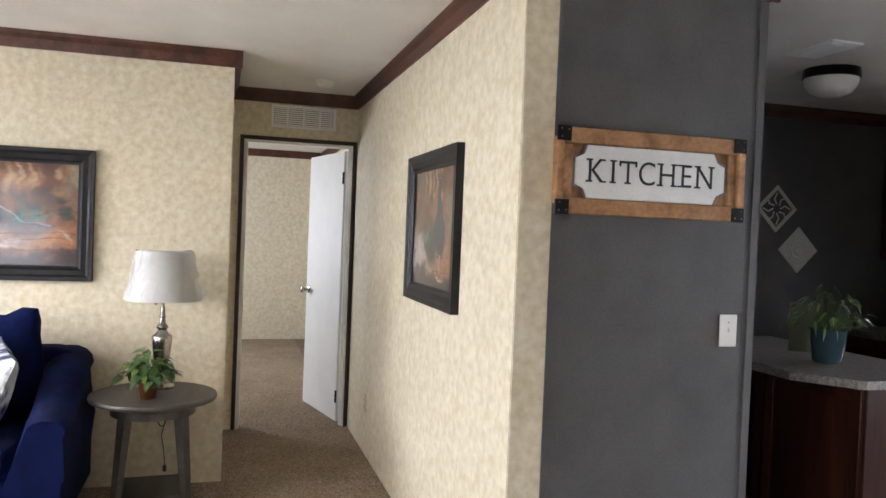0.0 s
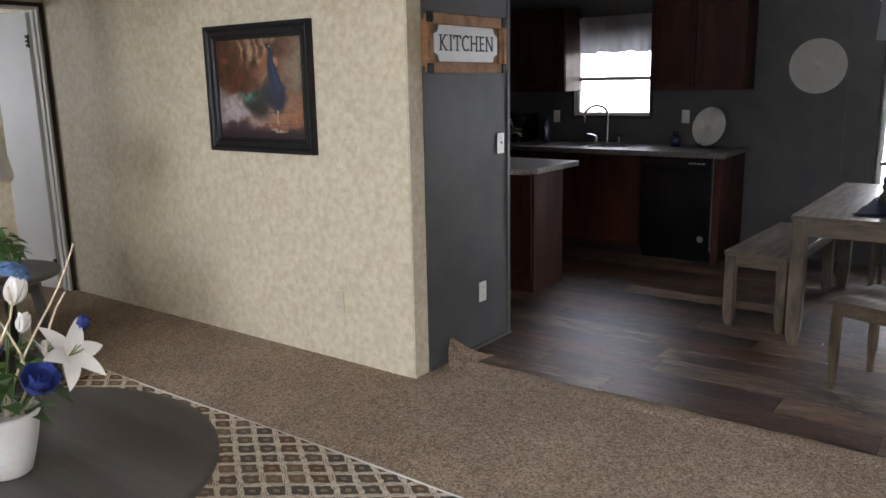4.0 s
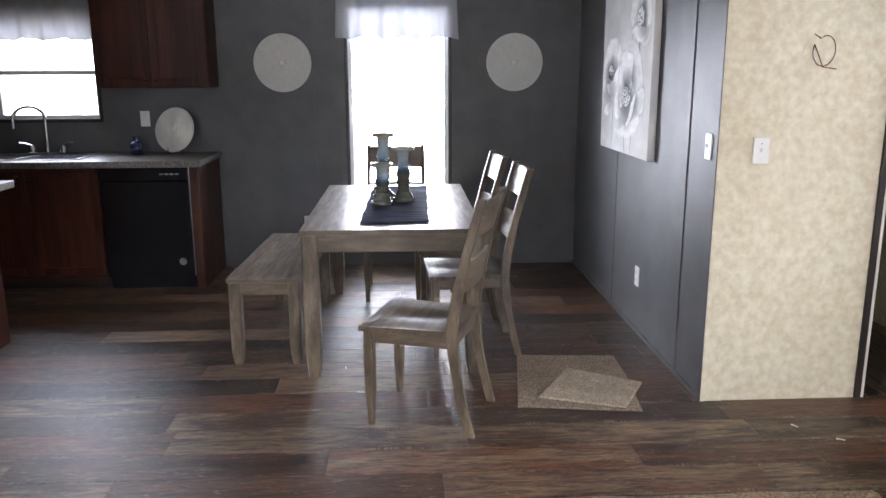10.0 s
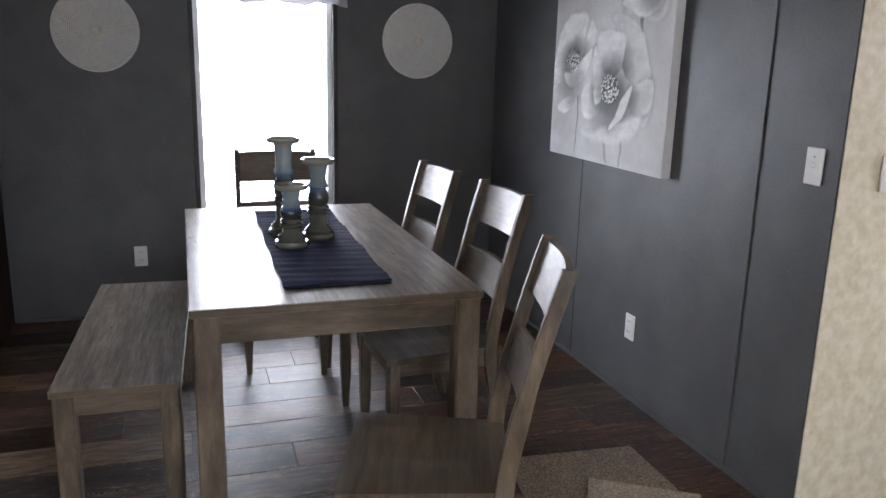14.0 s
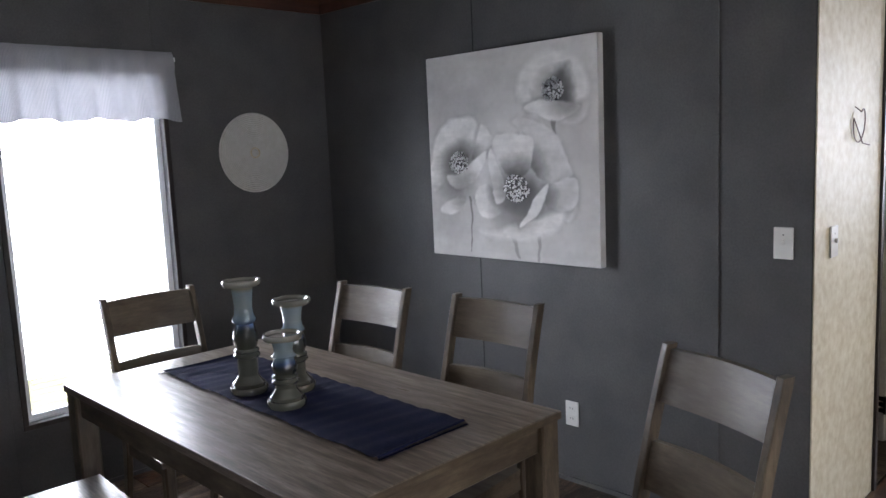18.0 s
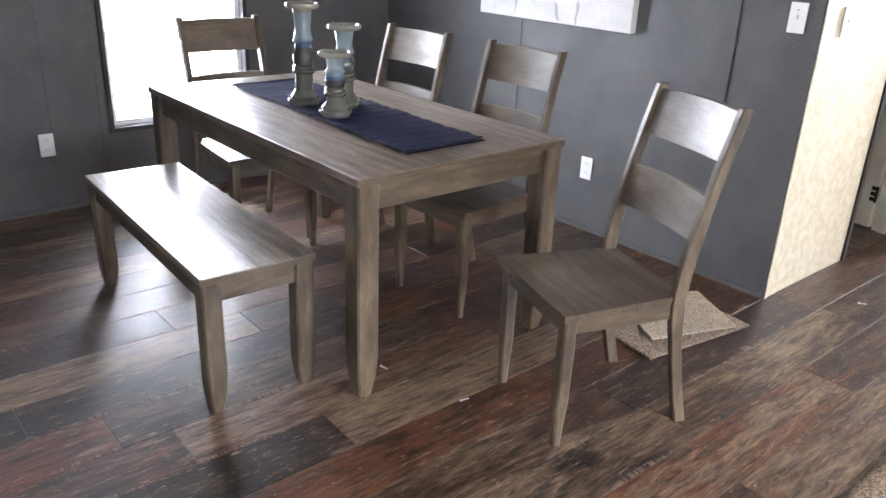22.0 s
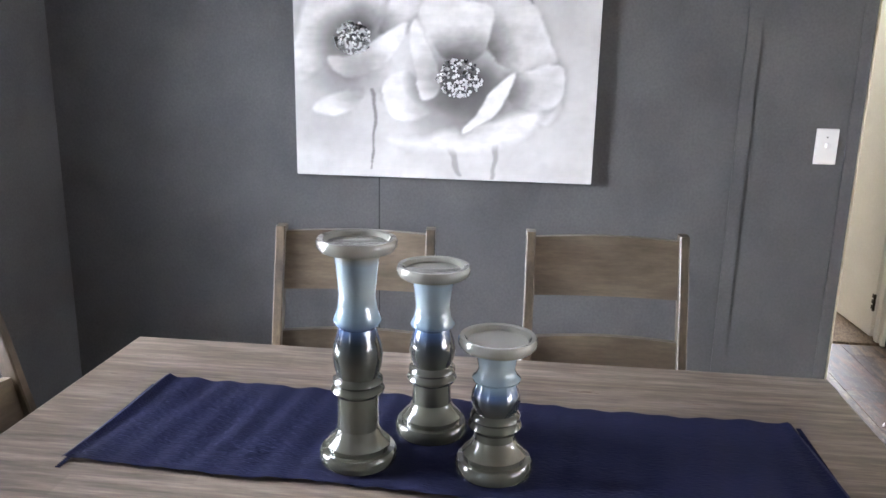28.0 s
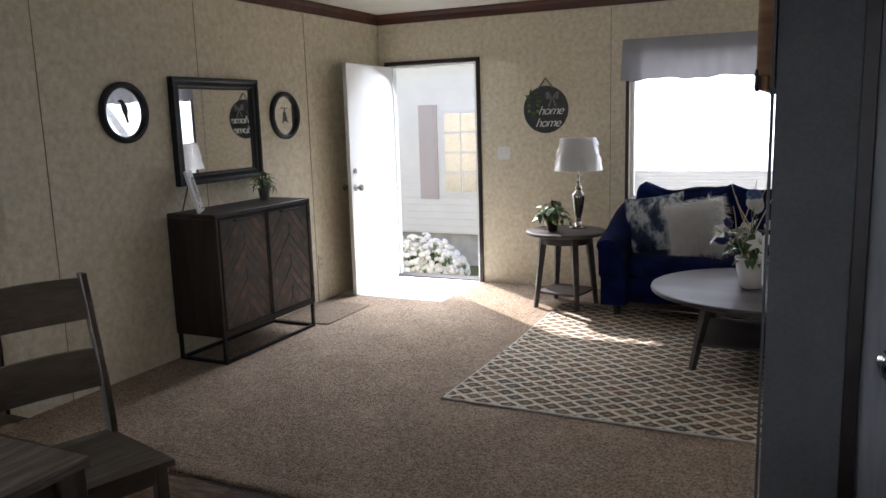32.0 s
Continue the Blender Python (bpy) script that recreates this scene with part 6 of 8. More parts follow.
def sofa(label, m, width, count, arm=0.20, lean=0.0):
    """Back at local x = 0, front towards +x, centred on y: flared sloping arms, loose cushions."""
    root = thing("sofa", label, "sofa", m)
    hw, aw = width / 2, arm
    part("base", round_box(0.06, 0.80, -hw + aw * 0.6, hw - aw * 0.6, 0.11, 0.31, 0.03), M["navy"], root, smooth=True)
    part("back_frame", round_box(0.02, 0.24, -hw + 0.08, hw - 0.08, 0.12, 0.80, 0.06), M["navy"], root, smooth=True)
    iw = width - 2 * aw
    for i in range(count):
        y0, y1 = -iw / 2 + iw / count * i, -iw / 2 + iw / count * (i + 1)
        part("seat_cushion", round_box(0.20, 0.83, y0 + 0.004, y1 - 0.004, 0.30, 0.455, 0.055, 0.02, i), M["navy"], root, smooth=True)
        bm = round_box(-0.10, 0.10, -(y1 - y0) / 2 - (0 if lean else 0.02), (y1 - y0) / 2 + (0 if lean else 0.02), -0.26, 0.26, 0.085, 0.035, i + 5, 12)
        for v in bm.verts:
            u, t = v.co.y / ((y1 - y0) / 2), v.co.z / 0.26
            ear = max(0, abs(u) - 0.75) * max(0, t - 0.55) * (0.85 if lean else 0.15)
            v.co.z -= (0.045 if lean else 0.065) * max(0, t) * max(0, 1 - u * u)
            v.co.z += ear * 0.9 + 0.012 * math.sin(u * 5 + i) * max(0, t)
            v.co.y += math.copysign(ear * 0.35, u)
            v.co.x *= 1 - 0.30 * max(0, t) ** 3
        part("back_cushion", bm, M["navy"], root, smooth=True).matrix_local = pose(0.30, (y0 + y1) / 2, 0.70 if lean else 0.685, 0, -12) @ pose(0, 0, 0, lean)
    for s in (-1, 1):
        secs = []
        for k in range(17):
            t = k / 16
            x = 0.03 + 0.83 * t
            h = 0.80 - 0.20 * (3 * t * t - 2 * t ** 3)
            fl = 0.035 * t + 0.02
            rr = 0.085 - 0.02 * t
            if t < 0.04 or t > 0.96:
                rr, h = rr * 0.82, h - 0.015
            sec = [(x, s * (hw - aw), 0.10), (x, s * (hw - aw), 0.3)]
            cy, cz = hw - aw / 2 + fl - 0.02, h - rr
            for a in np.linspace(math.pi, -0.55, 9):
                sec.append((x + 0.012 * math.sin(a) * t, s * (cy + (rr + 0.025) * math.cos(a)), cz + rr * math.sin(a)))
            sec += [(x, s * (hw - 0.005), h * 0.55), (x, s * (hw - 0.02), 0.3), (x, s * (hw - 0.02), 0.10)]
            secs.append(sec)
        part("arm", loft(secs), M["navy"], root, smooth=True)
        for x in (0.12, 0.76):
            part("leg", lathe([(0, 0), (0.026, 0), (0.036, 0.11), (0, 0.115)], 12, pose(x, s * (hw - 0.12), 0.006)), M["trim"], root, "tapered dark wooden foot")
    return root


def pillow(name, label, m, w, h, t, material, seed=0):
    root = thing(name, label, "pillow", m)
    bm = bmesh.new()
    n = 18
    for s in (1, -1):
        def f(u, v, s=s):
            a, b = u * 2 - 1, v * 2 - 1
            d = max(0.0, (1 - a * a) * (1 - b * b)) ** 0.42
            k = 1 - 0.06 * (1 - b * b) * abs(a) ** 3
            kk = 1 - 0.06 * (1 - a * a) * abs(b) ** 3
            return Vector((s * t / 2 * d + 0.005 * noise.noise(Vector((a * 3, b * 3, seed))), a * w / 2 * k, b * h / 2 * kk))
        add_grid(bm, n, n, f)
    bmesh.ops.remove_doubles(bm, verts=bm.verts, dist=1e-4)
    bmesh.ops.recalc_face_normals(bm, faces=bm.faces)
    part("cover", bm, material, root, smooth=True)
    return root


def streaked(name, colors, stretch, scale):
    m, nt, lk, p = nodes_of(name)
    co, mp, ns = nt.new("ShaderNodeTexCoord"), nt.new("ShaderNodeMapping"), nt.new("ShaderNodeTexNoise")
    mp.inputs["Scale"].default_value = stretch
    ns.inputs["Scale"].default_value, ns.inputs["Detail"].default_value, ns.inputs["Roughness"].default_value = scale, 7, 0.65
    lk.new(co.outputs["Object"], mp.inputs[0]), lk.new(mp.outputs[0], ns.inputs[0])
    r = ramp(nt, colors[0][1], colors[-1][1], colors[0][0], colors[-1][0])
    for pos, c in colors[1:-1]:
        r.color_ramp.elements.new(pos).color = (*c, 1)
    lk.new(ns.outputs[0], r.inputs[0]), lk.new(r.outputs[0], p.inputs["Base Color"])
    p.inputs["Roughness"].default_value = 0.85
    return m


M["pil_a"] = streaked("brushed_navy_print", ((0.38, (0.010, 0.013, 0.055)), (0.46, (0.03, 0.036, 0.09)), (0.485, (0.30, 0.33, 0.37)), (0.51, (0.58, 0.60, 0.59)), (0.55, (0.55, 0.57, 0.56)), (0.57, (0.26, 0.30, 0.33)), (0.60, (0.02, 0.025, 0.08))), (1, 4.2, 0.8), 2.1)
M["pil_b"] = streaked("navy_blotch_print", ((0.38, (0.01, 0.014, 0.05)), (0.48, (0.03, 0.05, 0.10)), (0.54, (0.22, 0.26, 0.30)), (0.6, (0.55, 0.56, 0.55)), (0.66, (0.05, 0.07, 0.11))), (1, 1.8, 1.2), 4.2)

sofa("navy velvet cuddle chair with one wide back cushion", pose(WX + 0.03, -0.945, 0.004), 1.28, 1, 0.245, 6)
sofa("navy velvet loveseat under the window", pose(-1.84, SY + 0.05, 0.004, 0, 0, 90), 1.66, 2)
pillow("throw_pillow", "white pillow with brushed navy streaks on the chair", pose(-3.90, -0.69, 0.655, -11, -16, -64), 0.38, 0.42, 0.15, M["pil_a"], 1)
pillow("throw_pillow", "navy and white blotched pillow on the loveseat", pose(-1.345, -1.91, 0.665, 10, -20, 82), 0.46, 0.44, 0.16, M["pil_b"], 2)
fp = pillow("fur_pillow", "shaggy white faux-fur pillow on the loveseat", pose(-1.665, -1.81, 0.655, 11, -24, 94), 0.42, 0.42, 0.17, M["fur"], 3)
rnd = random.Random(5)
bm = bmesh.new()
for i in range(4400):
    a, b = rnd.uniform(-1, 1), rnd.uniform(-1, 1)
    d = max(0.0, (1 - a * a) * (1 - b * b)) ** 0.42
    s = 1 if rnd.random() < 0.8 else -1
    o = Vector((s * 0.085 * d, a * 0.20, b * 0.20))
    di = Vector((s * rnd.uniform(0.3, 0.9), a * 0.5 + rnd.uniform(-0.6, 0.6), b * 0.5 - 0.45 + rnd.uniform(-0.5, 0.4))).normalized()
    l = rnd.uniform(0.04, 0.085)
    side = di.orthogonal().normalized() * 0.0016
    e = o + di * l + Vector((0, 0, -0.01))
    mid = o + di * l * 0.55
    q = [bm.verts.new(v) for v in (o - side, o + side, mid + side * 0.8, mid - side * 0.8, e)]
    bm.faces.new(q[:4]), bm.faces.new((q[3], q[2], q[4]))
part("fur", bm, M["fur"], fp, "long shaggy white pile")["kind"] = "stuff"

# rug
bm = bmesh.new()
RX0, RX1, RY0, RY1 = -3.78, -0.655, -1.86, 0.405


def rug_pt(u, v):
    x, y = RX0 + (RX1 - RX0) * u, RY0 + (RY1 - RY0) * v
    return Vector((x + 0.008 * math.sin(y * 3), y + 0.008 * math.sin(x * 2.3), 0.0125 + 0.002 * math.sin(x * 5 + y * 3) + 0.0015 * math.sin(y * 11)))


add_grid(bm, 60, 44, rug_pt)
rug = thing("area_rug", "cream trellis area rug with small rust and teal diamonds", "rug")
part("weave", bm, M["rug"], rug, smooth=True)
for a, b in (((RX0, RY0), (RX1, RY0)), ((RX0, RY1), (RX1, RY1)), ((RX0, RY0), (RX0, RY1)), ((RX1, RY0), (RX1, RY1))):
    pts = [(a[0] + (b[0] - a[0]) * t, a[1] + (b[1] - a[1]) * t, 0) for t in np.linspace(0, 1, 30)]
    pts = [(x + 0.008 * math.sin(y * 3), y + 0.008 * math.sin(x * 2.3), 0.0095) for x, y, _ in pts]
    part("binding", tube(pts, 0.0055, 6), M["wicker"], rug, "cream bound edge", True)
# folded carpet scrap and vent cover by the cabinet
tagged(part("door_mat", box(0.80, 1.26, -1.30, -0.68, 0.0045, 0.012, 0.002), M["carpet2"], None), "tan carpet remnant lying inside the front door", "door mat")
tagged(part("entry_vinyl", box(0.30, 1.28, SY + 0.02, -1.60, 0.0045, 0.0075), M["cream"], None), "pale vinyl flooring patch inside the front door", "door mat")


def round_table(name, label, m, r, h, shelf, leg_in, splay, stretch=1.0, legs=4, turn=45):
    root = thing(name, label, "table", m)
    part("tabletop", lathe([(0, h - 0.030), (r - 0.02, h - 0.030), (r - 0.004, h - 0.024), (r, h - 0.014), (r - 0.003, h - 0.003), (r - 0.012, h), (0, h)], 64), M["table2"], root).scale = (stretch, 1, 1)
    part("apron", lathe([(r * 0.66, h - 0.095), (r * 0.66, h - 0.03), (r * 0.62, h - 0.03), (r * 0.62, h - 0.095), (r * 0.66, h - 0.095)], 40), M["table2"], root).scale = (stretch, 1, 1)
    n = legs
    for k in range(n):
        a = radians(turn) + 2 * math.pi * k / n
        bm = bmesh.new()
        c, s = math.cos(a), math.sin(a)
        rings = []
        for t, w in ((0, 0.030), (0.5, 0.040), (1, 0.050)):
            q = leg_in + splay * (1 - t)
            x, y, z = q * c * stretch, q * s, (h - 0.03) * t
            rings.append([bm.verts.new((x + dx * w / 2 * c - dy * 0.5 * w * s, y + dx * w / 2 * s + dy * 0.5 * w * c, z)) for dx, dy in ((-1, -1), (1, -1), (1, 1), (-1, 1))])
        for p, q in zip(rings, rings[1:]):
            for i in range(4):
                bm.faces.new((p[i], p[(i + 1) % 4], q[(i + 1) % 4], q[i]))
        bm.faces.new(rings[0][::-1]), bm.faces.new(rings[-1])
        bmesh.ops.recalc_face_normals(bm, faces=bm.faces)
        part("leg", bm, M["table2"], root)
    q = (leg_in + splay * (1 - shelf / h)) * 0.74
    ob = part("shelf", box(-q * stretch, q * stretch, -q, q, shelf - 0.018, shelf, 0.003), M["table2"], root)
    ob.rotation_euler[2] = radians(turn - 45)
    return root


round_table("coffee_table", "low round charcoal wooden coffee table with shelf", pose(-2.16, -0.84, 0.012, 0, 0, 0), 0.60, 0.445, 0.16, 0.36, 0.10, 1.06)
round_table("end_table", "round charcoal wooden end table with shelf beside the chair", pose(-4.02, 0.01, 0.004), 0.305, 0.60, 0.13, 0.175, 0.065, 1.04, 4, 50)
round_table("end_table", "round charcoal wooden end table with shelf beside the loveseat", pose(-0.685, -1.82, 0.004), 0.30, 0.60, 0.13, 0.175, 0.065, 1.04, 4, 35)


def table_lamp(m, label):
    root = thing("table_lamp", label, "lamp", m, "table lamps")
    b = [(0, 0), (0.066, 0), (0.070, 0.006), (0.066, 0.014), (0.048, 0.020), (0.030, 0.034), (0.020, 0.055), (0.024, 0.062), (0.020, 0.070), (0.028, 0.10), (0.041, 0.16), (0.050, 0.235), (0.052, 0.262), (0.048, 0.272), (0.030, 0.285), (0.022, 0.30), (0.030, 0.31), (0.030, 0.318), (0.016, 0.335), (0.013, 0.36), (0.020, 0.368), (0.013, 0.376), (0.010, 0.42), (0, 0.42)]
    part("base", lathe(b, 36), M["nickel"], root, "brushed nickel urn base", True)
    part("stem", lathe([(0.006, 0.42), (0.006, 0.55), (0, 0.55)], 10), M["nickel"], root)
    part("shade", lathe([(0.186, 0.455), (0.134, 0.705), (0.132, 0.705), (0.184, 0.455)], 48), M["shade"], root, "white fabric drum shade", True)
    bm = bmesh.new()

    def wrap(u, v):
        a = 2 * math.pi * u
        r = 0.190 - 0.052 * v + 0.009 * max(0, 1 - 7 * abs(noise.noise(Vector((math.cos(a) * 2.6, math.sin(a) * 2.6, v * 1.3))))) + 0.007 * noise.noise(Vector((math.cos(a) * 4, math.sin(a) * 4, v * 7))) + 0.003 * noise.noise(Vector((math.cos(a) * 11, math.sin(a) * 11, v * 3)))
        return Vector((r * math.cos(a), r * math.sin(a), 0.452 + 0.257 * v + 0.004 * math.sin(a * 7)))

    add_grid(bm, 90, 16, wrap)
    f = part("film", bm, M["film"], root, "clear wrinkled plastic wrapping", True)
    f.visible_shadow = False
    return root


table_lamp(pose(-4.16, 0.03, 0.604), "nickel table lamp with white shade still in plastic")
table_lamp(pose(-0.745, -1.96, 0.604), "nickel table lamp with white shade on the end table")


def leaf_mesh(l, w, bend=0.3, name="leaf", mat_=None, tip=0.62, full=0.9, fold=0.12):
    bm = bmesh.new()
    n = 8
    rows = []
    for i in range(n + 1):
        t = i / n
        hw = w / 2 * math.sin(math.pi * min(1, t ** tip)) ** full * (1 - 0.25 * t) if 0 < t < 1 else 0.0006
        z = -bend * l * t * t
        rows.append([bm.verts.new((-hw, l * t, z + fold * hw)), bm.verts.new((0, l * t, z)), bm.verts.new((hw, l * t, z + fold * hw))])
    for a, b in zip(rows, rows[1:]):
        for k in range(2):
            bm.faces.new((a[k], a[k + 1], b[k + 1], b[k]))
    me = bpy.data.meshes.new(name)
    bm.to_mesh(me)
    bm.free()
    me.materials.append(mat_)
    me.polygons.foreach_set("use_smooth", [True] * len(me.polygons))
    return me


LEAF = [leaf_mesh(0.085, 0.058, 0.35, mat_=M["leaf"]), leaf_mesh(0.070, 0.048, 0.25, mat_=M["leaf2"]), leaf_mesh(0.095, 0.062, 0.5, mat_=M["leaf"])]
GRASS = [leaf_mesh(0.10, 0.014, 0.25, mat_=M["leaf"]), leaf_mesh(0.085, 0.016, 0.4, mat_=M["leaf2"])]


def potted_plant(m, label, n, spread, rise, pot_mat, pot_r, pot_h, leaves, seed, pot_label):
    root = thing("potted_plant", label, "plant", m)
    part("pot", lathe([(0, 0), (pot_r * 0.72, 0), (pot_r * 0.8, 0.01), (pot_r, pot_h * 0.9), (pot_r * 1.04, pot_h), (pot_r * 0.92, pot_h), (pot_r * 0.85, pot_h - 0.012), (0, pot_h - 0.012)], 28), pot_mat, root, pot_label, True)
    rnd = random.Random(seed)
    bm = bmesh.new()
    for i in range(n):
        a = 2 * math.pi * (i * 0.381966) + rnd.uniform(-0.4, 0.4)
        q = spread * math.sqrt((i + 0.6) / n) * rnd.uniform(0.75, 1.15)
        z = pot_h + rise * (1 - (q / spread) ** 1.6 * 0.9) * rnd.uniform(0.6, 1.15)
        tip = Vector((q * math.cos(a), q * math.sin(a), z))
        base = Vector((pot_r * 0.4 * math.cos(a), pot_r * 0.4 * math.sin(a), pot_h - 0.012))
        mid = (tip + base) / 2 + Vector((0, 0, 0.025))
        add_tube(bm, [base, mid, tip], 0.0014, 4)
        lf = new("leaf", rnd.choice(leaves))
        lf.parent = root
        sc = rnd.uniform(0.52, 0.86)
        lf.matrix_local = Matrix.Translation(tip) @ Matrix.Rotation(a - math.pi / 2 + rnd.uniform(-0.5, 0.5), 4, "Z") @ Matrix.Rotation(rnd.uniform(-0.75, 0.45) - 0.5 * (q / spread), 4, "X") @ Matrix.Rotation(rnd.uniform(-0.5, 0.5), 4, "Y") @ Matrix.Scale(sc, 4)
    part("stem", bm, M["stem"], root)["kind"] = "stuff"
    return root


potted_plant(pose(-3.90, -0.01, 0.604), "leafy green artificial plant in a copper pot", 84, 0.135, 0.15, M["copper"], 0.05, 0.085, LEAF, 3, "small copper pot")
potted_plant(pose(-0.60, -1.74, 0.604), "leafy green artificial plant on the end table", 76, 0.125, 0.16, M["bronze"], 0.05, 0.085, LEAF, 4, "small dark pot")

# lamp cord hanging behind the end table
c = thing("lamp_cord", "black lamp cord bundled and hanging behind the table", "cord")
rp = [(-4.33, 0.02, 0.60), (-4.36, 0.03, 0.47)] + [(-4.36 + 0.004 * math.sin(k), 0.03 + 0.022 * math.cos(k * 1.9), 0.40 + 0.05 * math.sin(k * 1.9)) for k in np.linspace(0, 10, 40)] + [(-4.36, 0.03, 0.30), (-4.37, 0.045, 0.20), (-4.37, 0.05, 0.13)]
part("cable", tube(rp, 0.0032, 6), M["ink"], c, smooth=True)
part("plug", box(-4.38, -4.36, 0.04, 0.06, 0.10, 0.135, 0.004), M["ink"], c)
c = thing("lamp_cord", "black lamp cord bundled beside the table leg", "cord")
rp = [(-0.85, -2.09, 0.59), (-0.91, -2.14, 0.50)] + [(-0.92 + 0.022 * math.cos(k * 1.9), -2.14 + 0.004 * math.sin(k), 0.42 + 0.05 * math.sin(k * 1.9)) for k in np.linspace(0, 10, 40)] + [(-0.91, -2.14, 0.30), (-0.90, -2.16, 0.15)]
part("cable", tube(rp, 0.0032, 6), M["ink"], c, smooth=True)
part("plug", box(-0.91, -0.89, -2.17, -2.15, 0.115, 0.15, 0.004), M["ink"], c)

# vase of lilies and roses on the coffee table
VX, VY, VZ = -2.10, -0.825, 0.457
fl = thing("flower_arrangement", "white lilies and blue roses in a white ceramic pot", "flowers", pose(VX, VY, VZ) @ Matrix.Scale(0.94, 4))
part("pot", lathe([(0, 0), (0.056, 0), (0.063, 0.006), (0.078, 0.06), (0.092, 0.12), (0.101, 0.175), (0.103, 0.192), (0.099, 0.196), (0.093, 0.185), (0, 0.178)], 36), M["ceramic"], fl, "tapered white ceramic pot", True)
rnd = random.Random(8)
HEADS = (("lily", 0.049, -0.141, 0.305, 1.12), ("lily", 0.163, 0.133, 0.355, 1.05), ("rose", 0.150, 0.040, 0.280, 1.1), ("tulip", 0.122, 0.179, 0.40, 1.0), ("tulip", -0.079, -0.152, 0.345, 1.1),
         ("bud", -0.015, -0.030, 0.455, 1.45), ("bud", 0.009, 0.066, 0.495, 1.3), ("cluster", -0.004, 0.083, 0.590, 1.0), ("lily", -0.15, -0.11, 0.35, 0.9), ("bud", -0.08, 0.12, 0.38, 0.9), ("rose", -0.14, 0.05, 0.30, 0.75), ("lily", -0.06, 0.17, 0.30, 0.85))
lily_petal = leaf_mesh(0.105, 0.060, 0.42, "petal", M["petal"], 0.85, 0.72, 0.25)
rose_petal = leaf_mesh(0.05, 0.055, -0.55, "petal", M["blue"], 0.95, 0.42, 0.4)
blue_petal = leaf_mesh(0.06, 0.046, -0.22, "petal", M["blue"], 0.9, 0.5, 0.5)
bud_petal = leaf_mesh(0.07, 0.055, -0.22, "petal", M["petal"], 0.9, 0.5, 0.5)
stems = bmesh.new()
for kind, x, y, z, s in HEADS:
    top = Vector((x, y, z))
    add_tube(stems, [Vector((x * 0.12, y * 0.15, 0.17)), Vector((x * 0.5, y * 0.5, 0.12 + (z - 0.12) * 0.55)), top], 0.003, 5)
    out = (Vector((x, y, 0.10)) + (Vector((0.10, -0.05, 0)) if kind in ("lily", "rose") else Vector())).normalized()
    q = Vector((0, 0, 1)).rotation_difference((out + Vector((0, 0, 0.8 if kind != "lily" else 0.25))).normalized()).to_matrix().to_4x4()
    head = new({"lily": "lily", "rose": "rose", "bud": "rose_bud", "tulip": "rose_bud", "cluster": "hydrangea"}[kind])
    head.parent, head.empty_display_size = fl, 0.02
    head.matrix_local = Matrix.Translation(top) @ q
    if kind == "lily":
        for k in range(6):
            o = new("petal", lily_petal)
            o.parent = head
            o.matrix_local = Matrix.Rotation(k * math.pi / 3 + 0.2, 4, "Z") @ Matrix.Rotation(radians(42 if k % 2 else 30), 4, "X") @ Matrix.Scale(s, 4)
        for k in range(5):
            part("stamen", tube([(0, 0, 0.005), (0.012 * math.cos(k * 1.26), 0.012 * math.sin(k * 1.26), 0.055 * s)], 0.0014, 4), M["leaf2"], head)
    elif kind in ("rose", "bud", "tulip"):
        pm, rings = (rose_petal, ((3, 84), (4, 76), (5, 64), (6, 50), (6, 32))) if kind == "rose" else (bud_petal if kind == "bud" else blue_petal, ((3, 84), (4, 78), (4, 68)))
        for r, (n, tilt) in enumerate(rings):
            for k in range(n):
                o = new("petal", pm)
                o.parent = head
                o.matrix_local = Matrix.Translation((0, 0, 0.012 - 0.003 * r)) @ Matrix.Rotation(k * 2 * math.pi / n + r * 0.7, 4, "Z") @ Matrix.Translation((0, 0.004 * r, 0)) @ Matrix.Rotation(radians(tilt), 4, "X") @ Matrix.Scale(s * (0.75 + 0.12 * r), 4)
    else:
        bm = bmesh.new()
        for k in range(260):
            d = Vector((rnd.gauss(0, 1), rnd.gauss(0, 1), abs(rnd.gauss(0, 1)))).normalized()
            m = Matrix.Translation(Vector((d.x * 0.046, d.y * 0.046, d.z * 0.036 - 0.005)) * rnd.uniform(0.78, 1.12)) @ Vector((0, 0, 1)).rotation_difference(d).to_matrix().to_4x4() @ Matrix.Rotation(rnd.uniform(0, 6), 4, "Z")
            add_slab(bm, [(0.009 * (1 if i % 2 else 0.45) * math.cos(i * math.pi / 4), 0.009 * (1 if i % 2 else 0.45) * math.sin(i * math.pi / 4)) for i in range(8)], 0, 0.001, m)
        part("floret", bm, M["sky_petal"], head)["kind"] = "stuff"
part("stem", stems, M["stem"], fl)["kind"] = "stuff"
for k in range(52):
    a, q = rnd.uniform(0, 6.28), rnd.uniform(0.04, 0.15)
    lf = new("leaf", rnd.choice(LEAF))
    lf.parent = fl
    lf.matrix_local = Matrix.Translation((q * math.cos(a), q * math.sin(a), rnd.uniform(0.19, 0.36))) @ Matrix.Rotation(a - math.pi / 2, 4, "Z") @ Matrix.Rotation(rnd.uniform(-0.8, 0.6), 4, "X") @ Matrix.Scale(rnd.uniform(0.8, 1.1), 4)
